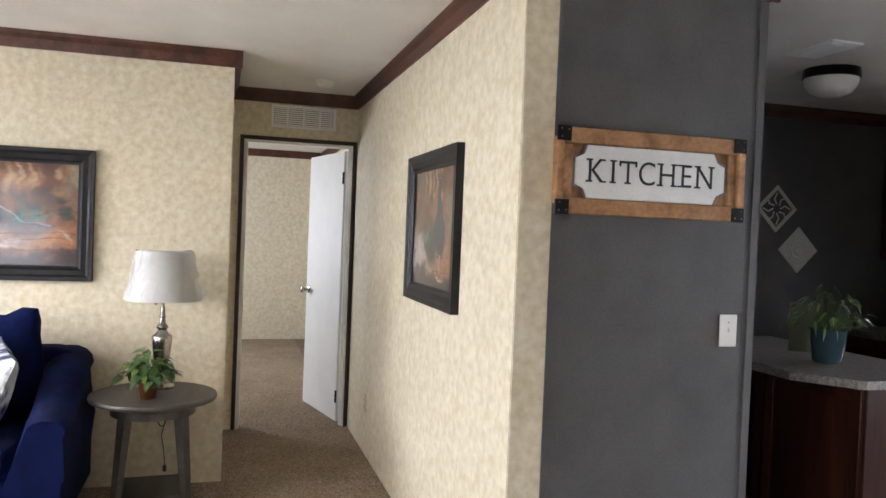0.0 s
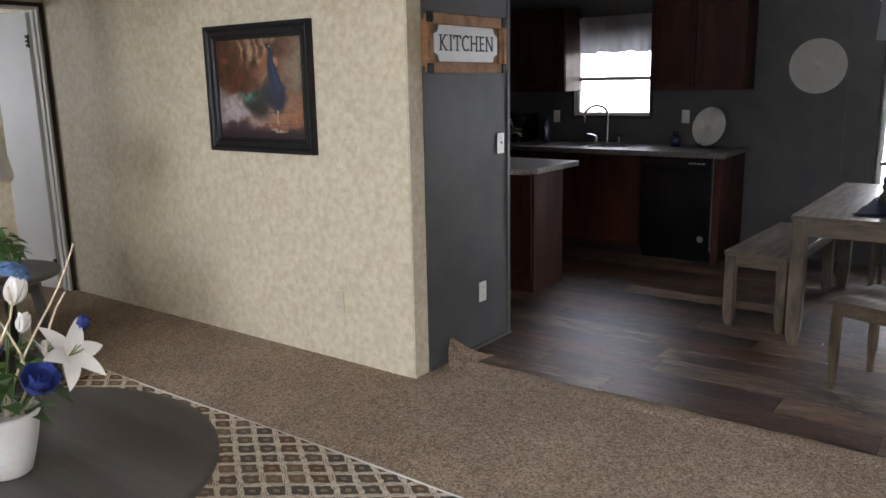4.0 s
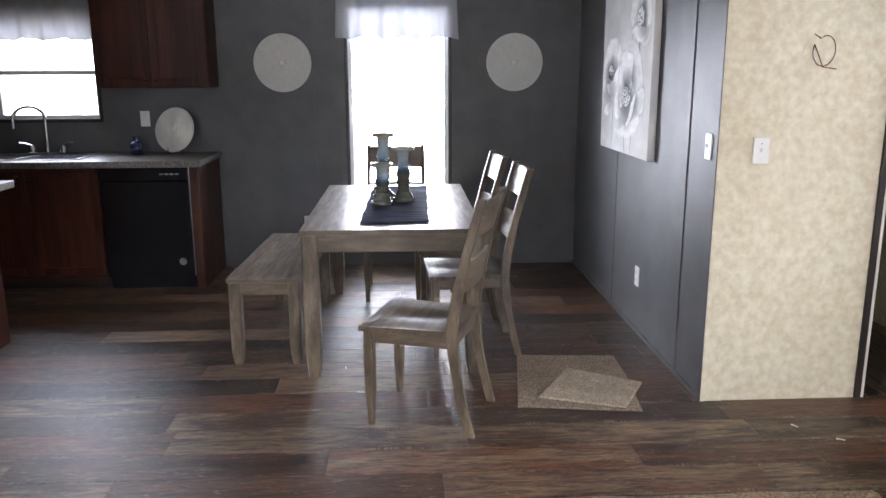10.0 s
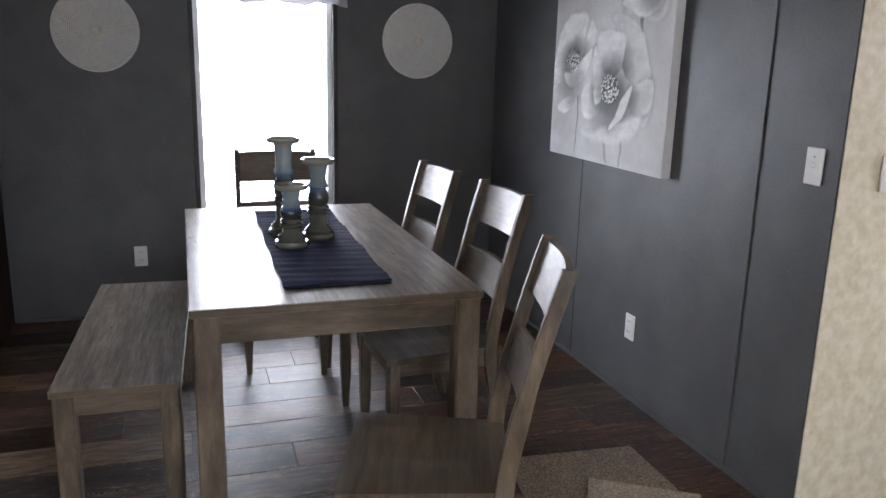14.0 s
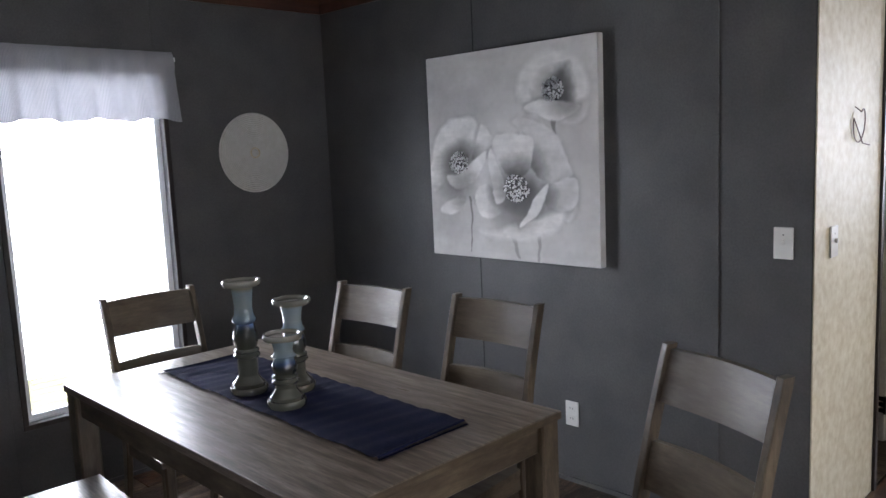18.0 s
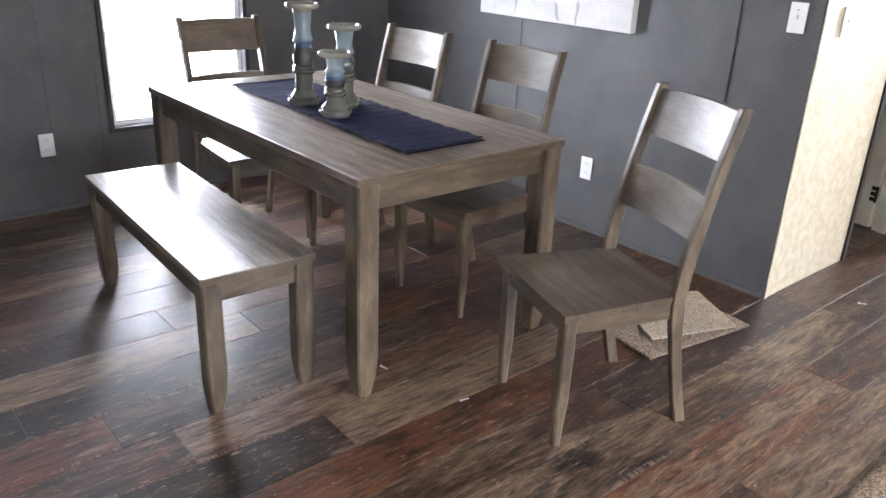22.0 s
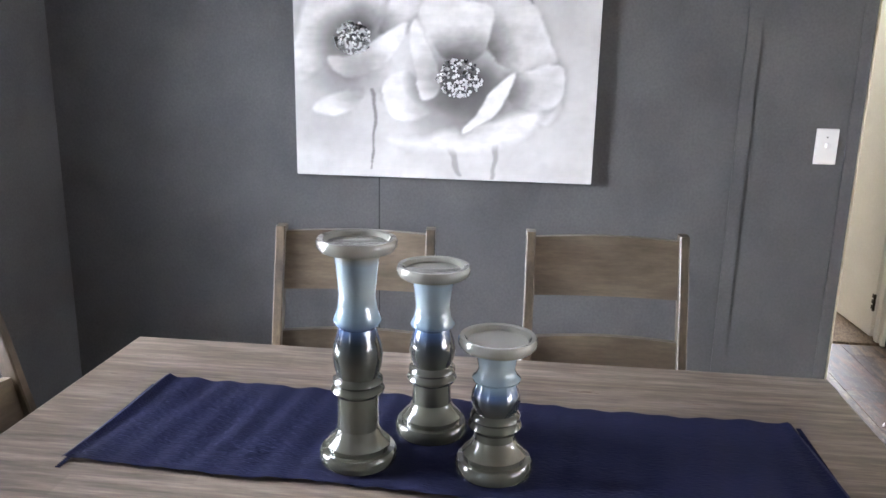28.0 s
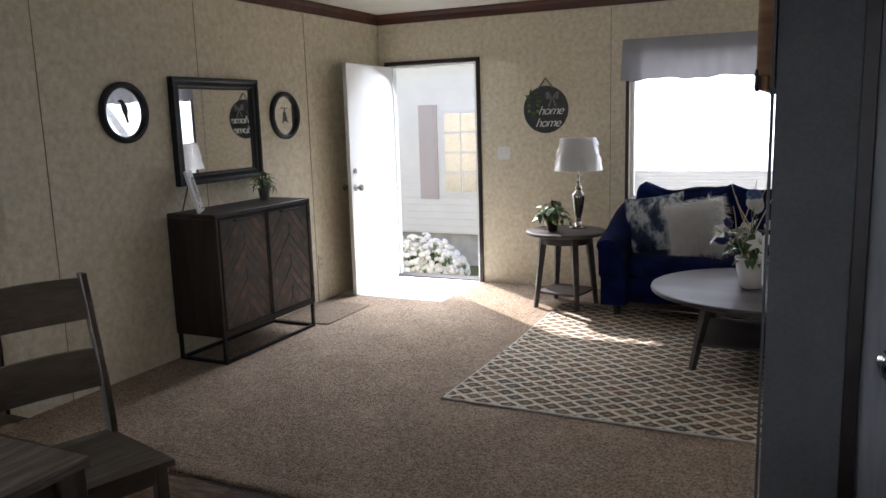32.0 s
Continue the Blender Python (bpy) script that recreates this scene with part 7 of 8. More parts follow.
for x, y, h, b in ((-0.033, -0.138, 0.60, 0.05), (-0.096, -0.106, 0.48, -0.03), (0.034, 0.051, 0.60, 0.06), (0.102, 0.204, 0.59, -0.02), (0.13, 0.19, 0.45, 0.03), (0.07, -0.003, 0.50, -0.05), (-0.081, -0.03, 0.52, 0.04)):
    pts = [Vector((x * t + b * math.sin(t * 4.4) * 0.8, y * t + b * 0.75 * math.sin(t * 5.6), 0.12 + (h - 0.04) * t)) for t in np.linspace(0, 1, 10)]
    part("twig", tube(pts, 0.0040, 6, 0.8), M["twig"], fl, "pale curly willow twig", True)

# console cabinet with chevron doors on a black metal base
con = thing("console_cabinet", "dark wooden console cabinet with chevron doors and metal base", "cabinet", pose(EX - 0.02, -0.14, 0.004, 0, 0, -90))
# local: x along the wall, front towards -y
CWD, CDP, CZ0, CZ1 = 0.995, 0.39, 0.175, 0.95
dark = wooden("console_wood", (0.012, 0.008, 0.006), (0.024, 0.017, 0.013), (0.045, 0.033, 0.026), axis=0, rough=0.5, spec=0.25)
dark_z = wooden("console_wood_upright", (0.012, 0.008, 0.006), (0.024, 0.017, 0.013), (0.045, 0.033, 0.026), axis=2, rough=0.5, spec=0.25)
chev = wooden("chevron_wood", (0.012, 0.0085, 0.0065), (0.036, 0.024, 0.017), (0.13, 0.062, 0.028), axis=1, rough=0.45, rnd=0.4)
part("top", box(-CWD / 2, CWD / 2, -CDP, 0, CZ1 - 0.03, CZ1, 0.004), dark, con)
for s in (-1, 1):
    part("side", box(min(s * CWD / 2, s * (CWD / 2 - 0.025)), max(s * CWD / 2, s * (CWD / 2 - 0.025)), -CDP, 0, CZ0, CZ1 - 0.03, 0.002), dark_z, con)
part("bottom", box(-CWD / 2 + 0.025, CWD / 2 - 0.025, -CDP, 0, CZ0, CZ0 + 0.03), dark, con)
part("back_panel", box(-CWD / 2 + 0.025, CWD / 2 - 0.025, -0.012, -0.002, CZ0 + 0.03, CZ1 - 0.03), dark, con)
part("inner_face", box(-CWD / 2 + 0.025, CWD / 2 - 0.025, -CDP + 0.03, -CDP + 0.034, CZ0 + 0.03, CZ1 - 0.03), M["ink"], con)


def clip_poly(poly, x0, x1, y0, y1):
    for ax, lim, sg in ((0, x0, 1), (0, x1, -1), (1, y0, 1), (1, y1, -1)):
        out = []
        for a, b in zip(poly, poly[1:] + poly[:1]):
            ia, ib = (a[ax] - lim) * sg >= 0, (b[ax] - lim) * sg >= 0
            if ia:
                out.append(a)
            if ia != ib:
                t = (lim - a[ax]) / (b[ax] - a[ax])
                out.append((a[0] + t * (b[0] - a[0]), a[1] + t * (b[1] - a[1])))
        poly = out
        if len(poly) < 3:
            return []
    return poly


for s in (-1, 1):
    x0, x1 = (-CWD / 2 + 0.03, -0.004) if s < 0 else (0.004, CWD / 2 - 0.03)
    z0, z1 = CZ0 + 0.035, CZ1 - 0.035
    d = part("cabinet_door", box(x0, x1, -CDP + 0.012, -CDP + 0.028, z0, z1), M["ink"], con)
    for a, b, lo, hi in ((x0, x0 + 0.012, z0, z1), (x1 - 0.012, x1, z0, z1), (x0 + 0.012, x1 - 0.012, z0, z0 + 0.012), (x0 + 0.012, x1 - 0.012, z1 - 0.012, z1)):
        part("edge_strip", box(a, b, -CDP - 0.002, -CDP + 0.012, lo, hi), M["iron"], d)
    xm = (x0 + x1) / 2
    for side in (-1, 1):
        a0, a1 = (x0 + 0.013, xm - 0.0005) if side < 0 else (xm + 0.0005, x1 - 0.013)
        for k in range(-8, 20):
            zz = z0 + k * 0.075
            w = 0.073
            sl = 1.15
            f = lambda x: zz - sl * abs(x - xm)  # noqa: E731
            poly = clip_poly([(a0, f(a0)), (a1, f(a1)), (a1, f(a1) + w), (a0, f(a0) + w)], a0, a1, z0 + 0.013, z1 - 0.013)
            if poly:
                jit = 0.0006 * ((k * 7 + side) % 3)
                o = part("chevron_board", slab(poly, 0, 0.009 + jit, Matrix(((1, 0, 0, 0), (0, 0, -1, -CDP + 0.012), (0, 1, 0, 0), (0, 0, 0, 1)))), chev, d)
    part("handle", box(xm - 0.10, xm + 0.10, -CDP - 0.022, -CDP - 0.012, z1 - 0.022, z1 - 0.014, 0.001), M["iron"], d, "slim black metal pull")
    for x in (xm - 0.09, xm + 0.09):
        part("handle_post", box(x - 0.004, x + 0.004, -CDP - 0.013, -CDP, z1 - 0.022, z1 - 0.014), M["iron"], d)
    for z in (z0 + 0.08, z1 - 0.08):
        xe = x0 - 0.004 if s < 0 else x1 + 0.004
        part("hinge", lathe([(0, -0.02), (0.005, -0.02), (0.005, 0.02), (0, 0.02)], 8, pose(xe, -CDP - 0.004, z)), M["iron"], d)
bt = 0.02
for x in (-CWD / 2 + 0.01, CWD / 2 - 0.03):
    for y in (-CDP + 0.005, -0.025):
        part("base_leg", box(x, x + bt, y, y + bt, 0.0, CZ0), M["iron"], con)
    part("base_rail", box(x, x + bt, -CDP + 0.025, -0.025, 0.0, bt), M["iron"], con)
for y in (-CDP + 0.005, -0.025):
    part("base_rail", box(-CWD / 2 + 0.03, CWD / 2 - 0.03, y, y + bt, 0.0, bt), M["iron"], con)


def ring_frame(root, w, h, border, depth, material, profile=None):
    """Mitred frame bars round w x h in local x, z, facing -y; four pieces."""
    pr = profile or ((0, 0), (0, depth), (border * 0.25, depth * 0.95), (border * 0.4, depth * 0.7), (border * 0.7, depth * 0.75), (border * 0.85, depth * 0.45), (border, depth * 0.4), (border, 0))
    cs = ((-w / 2, -h / 2), (w / 2, -h / 2), (w / 2, h / 2), (-w / 2, h / 2))
    inw = ((1, 1), (-1, 1), (-1, -1), (1, -1))
    for k in range(4):
        j = (k + 1) % 4
        secs = [[(cs[q][0] + inw[q][0] * b, -d, cs[q][1] + inw[q][1] * b) for b, d in pr] for q in (k, j)]
        part("frame_bar", loft(secs), material, root)


def wall_mirror(m, w, h, label):
    root = thing("wall_mirror", label, "mirror", m)
    ring_frame(root, w, h, 0.075, 0.045, M["black"])
    part("glass", box(-w / 2 + 0.07, w / 2 - 0.07, -0.012, -0.008, -h / 2 + 0.07, h / 2 - 0.07), M["mirror"], root, "clear mirror glass")
    return root


wall_mirror(pose(EX, -0.185, 1.455, 0, 0, 270), 0.835, 0.69, "rectangular mirror in a wide black moulded frame")


def bird_mirror(m, label, hanging):
    root = thing("round_mirror", label, "mirror", m, "round bird mirrors")
    t = pose(0, 0, 0, 90)
    part("frame", lathe([(0.142, 0.0), (0.142, 0.018), (0.150, 0.030), (0.166, 0.032), (0.178, 0.022), (0.180, 0.0)], 56, t), M["black"], root, "black round frame", True)
    part("glass", lathe([(0, 0.006), (0.145, 0.006), (0.145, 0.002), (0, 0.002)], 48, t), M["mirror"], root, "round mirror glass")
    mm = Matrix(((1, 0, 0, 0), (0, 0, -1, -0.006), (0, 1, 0, 0), (0, 0, 0, 1)))
    bm = bmesh.new()
    if hanging:
        add_slab(bm, [(-0.012, 0.030), (0.010, 0.034), (0.016, 0.010), (0.030, -0.030), (0.048, -0.058), (0.018, -0.046), (-0.006, -0.040), (-0.030, -0.062), (-0.024, -0.030), (-0.020, 0.004)], 0, 0.002, mm)
        add_slab(bm, [(-0.006, 0.036), (0.004, 0.036), (0.006, 0.056), (-0.004, 0.056)], 0, 0.002, mm)
    else:
        add_slab(bm, [(-0.042, 0.066), (-0.022, 0.076), (-0.006, 0.074), (0.006, 0.060), (0.022, 0.040), (0.030, 0.008), (0.022, -0.016), (0.030, -0.056), (0.016, -0.058), (0.004, -0.020), (-0.010, 0.004), (-0.016, 0.030), (-0.018, 0.056)], 0, 0.002, mm)
    part("bird_shape", bm, M["trim"], root, "dark brown bird silhouette")
    if hanging:
        part("branch", box(-0.045, 0.040, -0.010, -0.008, 0.054, 0.060, 0, 1), M["ink"], root)
    return root


bird_mirror(pose(EX, 0.60, 1.58, 0, 0, 270), "round black-framed mirror with a bird silhouette", False)
bird_mirror(pose(EX, -0.95, 1.545, 0, 0, 270), "round black-framed mirror with a hanging bird silhouette", True)

# photo frame and small plant on the console
pf = thing("photo_frame", "white distressed empty photo frame standing on the cabinet", "photo frame", pose(1.085, 0.235, 0.955, 0, 0, -56) @ pose(0, 0, 0, -14))
for x0, x1, z0, z1 in ((-0.10, -0.042, 0, 0.27), (0.042, 0.10, 0, 0.27), (-0.042, 0.042, 0, 0.06), (-0.042, 0.042, 0.21, 0.27)):
    part("frame_bar", box(x0, x1, -0.008, 0.010, z0, z1, 0.003), M["enamel"], pf)
part("insert", box(-0.045, 0.045, 0.0, 0.004, 0.045, 0.215), M["twig"], pf, "plain tan card insert")
rnd = random.Random(9)
bm = bmesh.new()
for i in range(46):
    side = i % 4
    x, z = (rnd.uniform(-0.08, 0.08), rnd.uniform(0.006, 0.044)) if side == 0 else (rnd.uniform(-0.08, 0.08), rnd.uniform(0.216, 0.254)) if side == 1 else (rnd.uniform(-0.081, -0.045), rnd.uniform(0.01, 0.25)) if side == 2 else (rnd.uniform(0.045, 0.081), rnd.uniform(0.01, 0.25))
    add_box(bm, -0.008, 0.008, -0.0095, -0.008, -0.0016, 0.0016, m=Matrix.Translation((x, 0, z)) @ Matrix.Rotation(rnd.uniform(0, 3.1), 4, "Y"))
part("carving", bm, M["pewter"], pf, "worn grey carved leaf marks")["kind"] = "stuff"
part("easel_back", box(-0.02, 0.02, 0.010, 0.014, 0.0, 0.22, 0, 1, Matrix.Translation((0, 0.0, 0)) @ Matrix.Translation((0, 0.01, 0.2)) @ Matrix.Rotation(radians(30), 4, "X") @ Matrix.Translation((0, -0.01, -0.2))), M["ink"], pf)
potted_plant(pose(1.13, -0.46, 0.955), "small spiky green plant in a grey pot", 84, 0.075, 0.13, M["pewter"], 0.042, 0.085, GRASS, 6, "ridged grey pot")


# framed bird pictures
def framed(m, w, h, label, pt):
    root = thing("framed_picture", label, "picture", m)
    ring_frame(root, w, h, 0.082, 0.035, M["black"])
    part("backing", box(-w / 2 + 0.07, w / 2 - 0.07, -0.009, -0.005, -h / 2 + 0.07, h / 2 - 0.07), M["ink"], root)
    pw, ph = w - 0.15, h - 0.15
    pt.mesh("print", pw, ph, M["print"], root, Matrix.Translation((-pw / 2, -0.0095, -ph / 2)) @ Matrix(((1, 0, 0, 0), (0, 0, -1, 0), (0, 1, 0, 0), (0, 0, 0, 1))), "painterly print of a blue bird on rust ground")
    return root


def ground_wash(seed, right):
    """Rust woodland dabs above with pale trunks, a misty foreground, an orange bank and a plum shadow along the foot."""
    pt = Painting(200, 158, (98, 60, 42), 1.27, seed)
    pt.chroma = 0.78
    pt.mottle((14, 3), 0.8, seed + 1)
    rust, gold, umber = (118, 50, 30), (158, 92, 44), (52, 32, 28)
    pt.dabs(46, (0, 1, 0.45, 0.98), (rust, gold, umber, (84, 48, 36), (134, 84, 58)), 0.075, 0.75, seed + 2, 0.8)
    for u, v, w, h in ((0.38, 0.88, 0.022, 0.10), (0.50, 0.86, 0.034, 0.13), (0.58, 0.90, 0.016, 0.10), (0.66, 0.88, 0.020, 0.09)):
        pt.oval(u - (0.1 if right else 0), v, w, h, 4, (186, 152, 116), 0.75, 0.6, rough=0.15)
    pt.dabs(16, (0.25, 0.9, 0.72, 0.99), ((176, 140, 104), (150, 112, 78), (70, 44, 34)), 0.028, 0.8, seed + 3, 1.2)
    pt.oval(0.97, 0.86, 0.10, 0.22, 0, (126, 120, 102), 0.75, 0.7, rough=0.3)
    pt.oval(0.16, 0.25, 0.27, 0.16, 8, (166, 152, 160), 0.9, 0.5, (186, 176, 182), rough=0.3)
    pt.oval(0.04, 0.42, 0.08, 0.10, 0, (116, 124, 128), 0.75, 0.6, rough=0.3)
    pt.oval(0.80, 0.24, 0.30, 0.10, 8, (176, 104, 58), 0.9, 0.5, rough=0.25)
    pt.oval(0.60, 0.26, 0.16, 0.09, 12, (150, 128, 128), 0.7, 0.6, rough=0.3)
    pt.dabs(22, (0.02, 0.98, 0.14, 0.36), ((188, 176, 180), (140, 112, 108), (168, 96, 56), (96, 66, 70)), 0.040, 0.5, seed + 4, 0.35)
    pt.oval(0.5, 0.03, 0.8, 0.10, 0, (44, 30, 46), 0.95, 0.5, rough=0.2)
    for x0, x1, v in ((0.45, 1.0, 0.315), (0.0, 0.4, 0.14), (0.55, 0.98, 0.15), (0.62, 0.9, 0.26)):
        pt.stroke(((x0, v), (x1, v + 0.01)), 0.006, 0.004, (40, 24, 28), 0.75, 0.9)
    return pt


p1 = ground_wash(11, False)
p1.dabs(26, (0.52, 0.97, 0.46, 0.68), ((30, 44, 36), (46, 62, 46), (20, 28, 30), (74, 56, 40)), 0.045, 0.75, 71, 0.5)
p1.oval(0.60, 0.40, 0.22, 0.075, -6, (96, 92, 104), 0.85, 0.4)
p1.stroke(((0.46, 0.52), (0.60, 0.42), (0.80, 0.375)), 0.030, 0.006, (58, 58, 72), 0.9, 0.4)
p1.dabs(14, (0.55, 0.72, 0.44, 0.54), ((16, 128, 116), (28, 100, 96), (20, 58, 60)), 0.030, 0.9, 72, 0.5)
p1.oval(0.36, 0.475, 0.15, 0.055, -8, (30, 30, 42), 0.95, 0.35)
p1.stroke(((0.42, 0.58), (0.52, 0.52), (0.62, 0.42), (0.80, 0.385)), 0.006, 0.007, (176, 168, 158), 0.85, 0.8)
p1.oval(0.30, 0.585, 0.088, 0.050, 6, (200, 146, 52), 0.95, 0.3, (176, 120, 40), rough=0.1)
p1.stroke(((0.21, 0.545), (0.31, 0.535), (0.40, 0.56)), 0.007, 0.005, (204, 190, 160), 0.8, 0.7)
p1.oval(0.26, 0.41, 0.12, 0.080, -12, (26, 46, 82), 0.95, 0.3)
p1.oval(0.345, 0.38, 0.05, 0.045, 0, (140, 84, 66), 0.75, 0.5)
p1.stroke(((0.085, 0.775), (0.085, 0.66), (0.11, 0.53), (0.18, 0.43)), 0.026, 0.078, (34, 40, 96), 1.0, 0.22)
p1.stroke(((0.070, 0.70), (0.085, 0.56), (0.13, 0.46)), 0.008, 0.022, (74, 74, 140), 0.6, 0.8)
p1.oval(0.078, 0.775, 0.030, 0.028, 0, (22, 30, 40), 1.0, 0.25)
p1.stroke(((0.06, 0.775), (0.02, 0.755)), 0.008, 0.002, (30, 28, 30), 1.0, 0.5)
p1.oval(0.085, 0.78, 0.012, 0.008, 0, (206, 200, 190), 0.8, 0.4)
p1.oval(0.275, 0.18, 0.035, 0.030, 0, (214, 208, 206), 0.75, 0.6, rough=0.3)
p1.stroke(((0.285, 0.33), (0.29, 0.22)), 0.008, 0.006, (204, 190, 186), 0.8, 0.6)
p1.stroke(((0.87, 0.215), (0.93, 0.225)), 0.006, 0.003, (50, 32, 28), 0.8, 0.7, 0.3)
p1.mottle((40, 34), 0.32, 31)
framed(pose(WX, -0.775, 1.475, 0, 0, 90), 0.845, 0.70, "black-framed painterly print of a blue bird with trailing tail", p1)

p2 = ground_wash(17, True)
p2.dabs(20, (0.02, 0.45, 0.38, 0.75), ((74, 42, 28), (110, 60, 32), (40, 28, 24)), 0.065, 0.8, 81, 0.8)
p2.oval(0.90, 0.64, 0.13, 0.32, 0, (132, 122, 104), 0.75, 0.6, rough=0.3)
p2.oval(0.86, 0.32, 0.16, 0.14, 0, (150, 96, 66), 0.7, 0.6, rough=0.3)
p2.oval(0.47, 0.30, 0.14, 0.08, -16, (34, 30, 32), 0.95, 0.4)
p2.dabs(18, (0.34, 0.54, 0.32, 0.46), ((24, 84, 74), (30, 58, 52), (18, 34, 38), (52, 124, 112)), 0.040, 0.85, 82, 0.6)
p2.oval(0.36, 0.42, 0.045, 0.035, 0, (54, 134, 126), 0.8, 0.6, rough=0.3)
p2.stroke(((0.60, 0.66), (0.545, 0.56), (0.52, 0.44)), 0.016, 0.030, (128, 116, 84), 0.8, 0.6, 0.1)
p2.oval(0.57, 0.42, 0.09, 0.13, -24, (36, 46, 46), 0.9, 0.4)
p2.oval(0.70, 0.42, 0.100, 0.150, 14, (20, 38, 66), 1.0, 0.25)
p2.stroke(((0.635, 0.90), (0.65, 0.76), (0.675, 0.62), (0.70, 0.50)), 0.022, 0.088, (24, 44, 80), 1.0, 0.22)
p2.stroke(((0.655, 0.80), (0.685, 0.62), (0.725, 0.50)), 0.008, 0.025, (48, 76, 116), 0.6, 0.8)
p2.oval(0.625, 0.90, 0.026, 0.024, 0, (22, 26, 32), 1.0, 0.3)
p2.stroke(((0.61, 0.92), (0.59, 0.97)), 0.008, 0.012, (150, 136, 120), 0.7, 0.9, 0.3)
p2.oval(0.635, 0.905, 0.009, 0.007, 0, (206, 200, 190), 0.8, 0.4)
p2.stroke(((0.70, 0.28), (0.715, 0.15)), 0.010, 0.008, (196, 166, 144), 0.85, 0.6)
p2.oval(0.725, 0.14, 0.05, 0.018, 0, (214, 188, 166), 0.8, 0.6, rough=0.3)
p2.mottle((40, 34), 0.32, 37)
framed(pose(-3.352, KY, 1.482, 0, 0, 0), 0.855, 0.70, "black-framed painterly print of a standing blue bird", p2)


# lettering from the built-in font, turned to a mesh
def lettering(name, text, size, material, parent, m, depth=0.002, spacing=1.0, shear=0.0):
    cu = bpy.data.curves.new(name, "FONT")
    cu.body, cu.size, cu.extrude, cu.space_character, cu.shear = text, size, depth, spacing, shear
    cu.offset = -0.0009
    cu.align_x, cu.align_y = "CENTER", "CENTER"
    tmp = bpy.data.objects.new(name, cu)
    scene.collection.objects.link(tmp)
    me = bpy.data.meshes.new_from_object(tmp.evaluated_get(bpy.context.evaluated_depsgraph_get()))
    bpy.data.objects.remove(tmp)
    me.materials.append(material)
    ob = new(name, me)
    ob.parent, ob.matrix_local = parent, m
    return ob


UP = Matrix(((1, 0, 0, 0), (0, 0, -1, 0), (0, 1, 0, 0), (0, 0, 0, 1)))
sg = thing("kitchen_sign", "wooden sign with a white enamel plate reading KITCHEN", "sign", pose(-2.300, 1.717, 1.687, 0, 0, 90))
SW, SH = 0.722, 0.292
part("backboard", box(-SW / 2 + 0.02, SW / 2 - 0.02, -0.010, 0, -SH / 2 + 0.01, SH / 2 - 0.01), M["signwood"], sg)
for z0, z1 in ((SH / 2 - 0.055, SH / 2 - 0.002), (-SH / 2 + 0.002, -SH / 2 + 0.055)):
    part("rail", box(-SW / 2 + 0.018, SW / 2 - 0.018, -0.030, -0.010, z0, z1, 0.003), M["signwood"], sg)
for s in (-1, 1):
    part("stile", box(min(s * (SW / 2), s * (SW / 2 - 0.028)), max(s * (SW / 2), s * (SW / 2 - 0.028)), -0.036, 0, -SH / 2 + 0.035, SH / 2 - 0.035, 0.003), M["signwood"], sg)
    part("inner_stile", box(min(s * (SW / 2 - 0.03), s * (SW / 2 - 0.062)), max(s * (SW / 2 - 0.03), s * (SW / 2 - 0.062)), -0.024, -0.010, -SH / 2 + 0.056, SH / 2 - 0.056, 0.002), M["signwood"], sg)
    for t in (-1, 1):
        cb = part("corner_bracket", box(min(s * (SW / 2 + 0.002), s * (SW / 2 - 0.05)), max(s * (SW / 2 + 0.002), s * (SW / 2 - 0.05)), -0.0385, -0.0305, min(t * (SH / 2), t * (SH / 2 - 0.05)), max(t * (SH / 2), t * (SH / 2 - 0.05)), 0.003), M["iron"], sg, "black metal corner bracket")
        for dx, dz in ((0.012, 0.012), (0.038, 0.014), (0.014, 0.038)):
            part("rivet", lathe([(0, 0), (0.004, 0), (0.003, 0.0025), (0, 0.003)], 8, pose(s * (SW / 2 - dx), -0.0385, t * (SH / 2 - dz), 90)), M["nickel"], cb)


def plate_outline(w, h, c):
    return [(w / 2 - c, h / 2), (-w / 2 + c, h / 2), (-w / 2 + c * 0.75, h / 2 - c * 0.75), (-w / 2, h / 2 - c), (-w / 2, -h / 2 + c), (-w / 2 + c * 0.75, -h / 2 + c * 0.75), (-w / 2 + c, -h / 2), (w / 2 - c, -h / 2), (w / 2 - c * 0.75, -h / 2 + c * 0.75), (w / 2, -h / 2 + c), (w / 2, h / 2 - c), (w / 2 - c * 0.75, h / 2 - c * 0.75)]


SGP = Matrix.Translation((0, -0.010, 0)) @ UP
part("plate", slab(plate_outline(0.575, 0.178, 0.045), 0, 0.010, SGP, 0.003), M["enamel"], sg, "white enamelled metal plate")
part("plate_rim", slab(plate_outline(0.592, 0.195, 0.047), 0, 0.006, SGP), M["pewter"], sg, "worn dark plate edge")
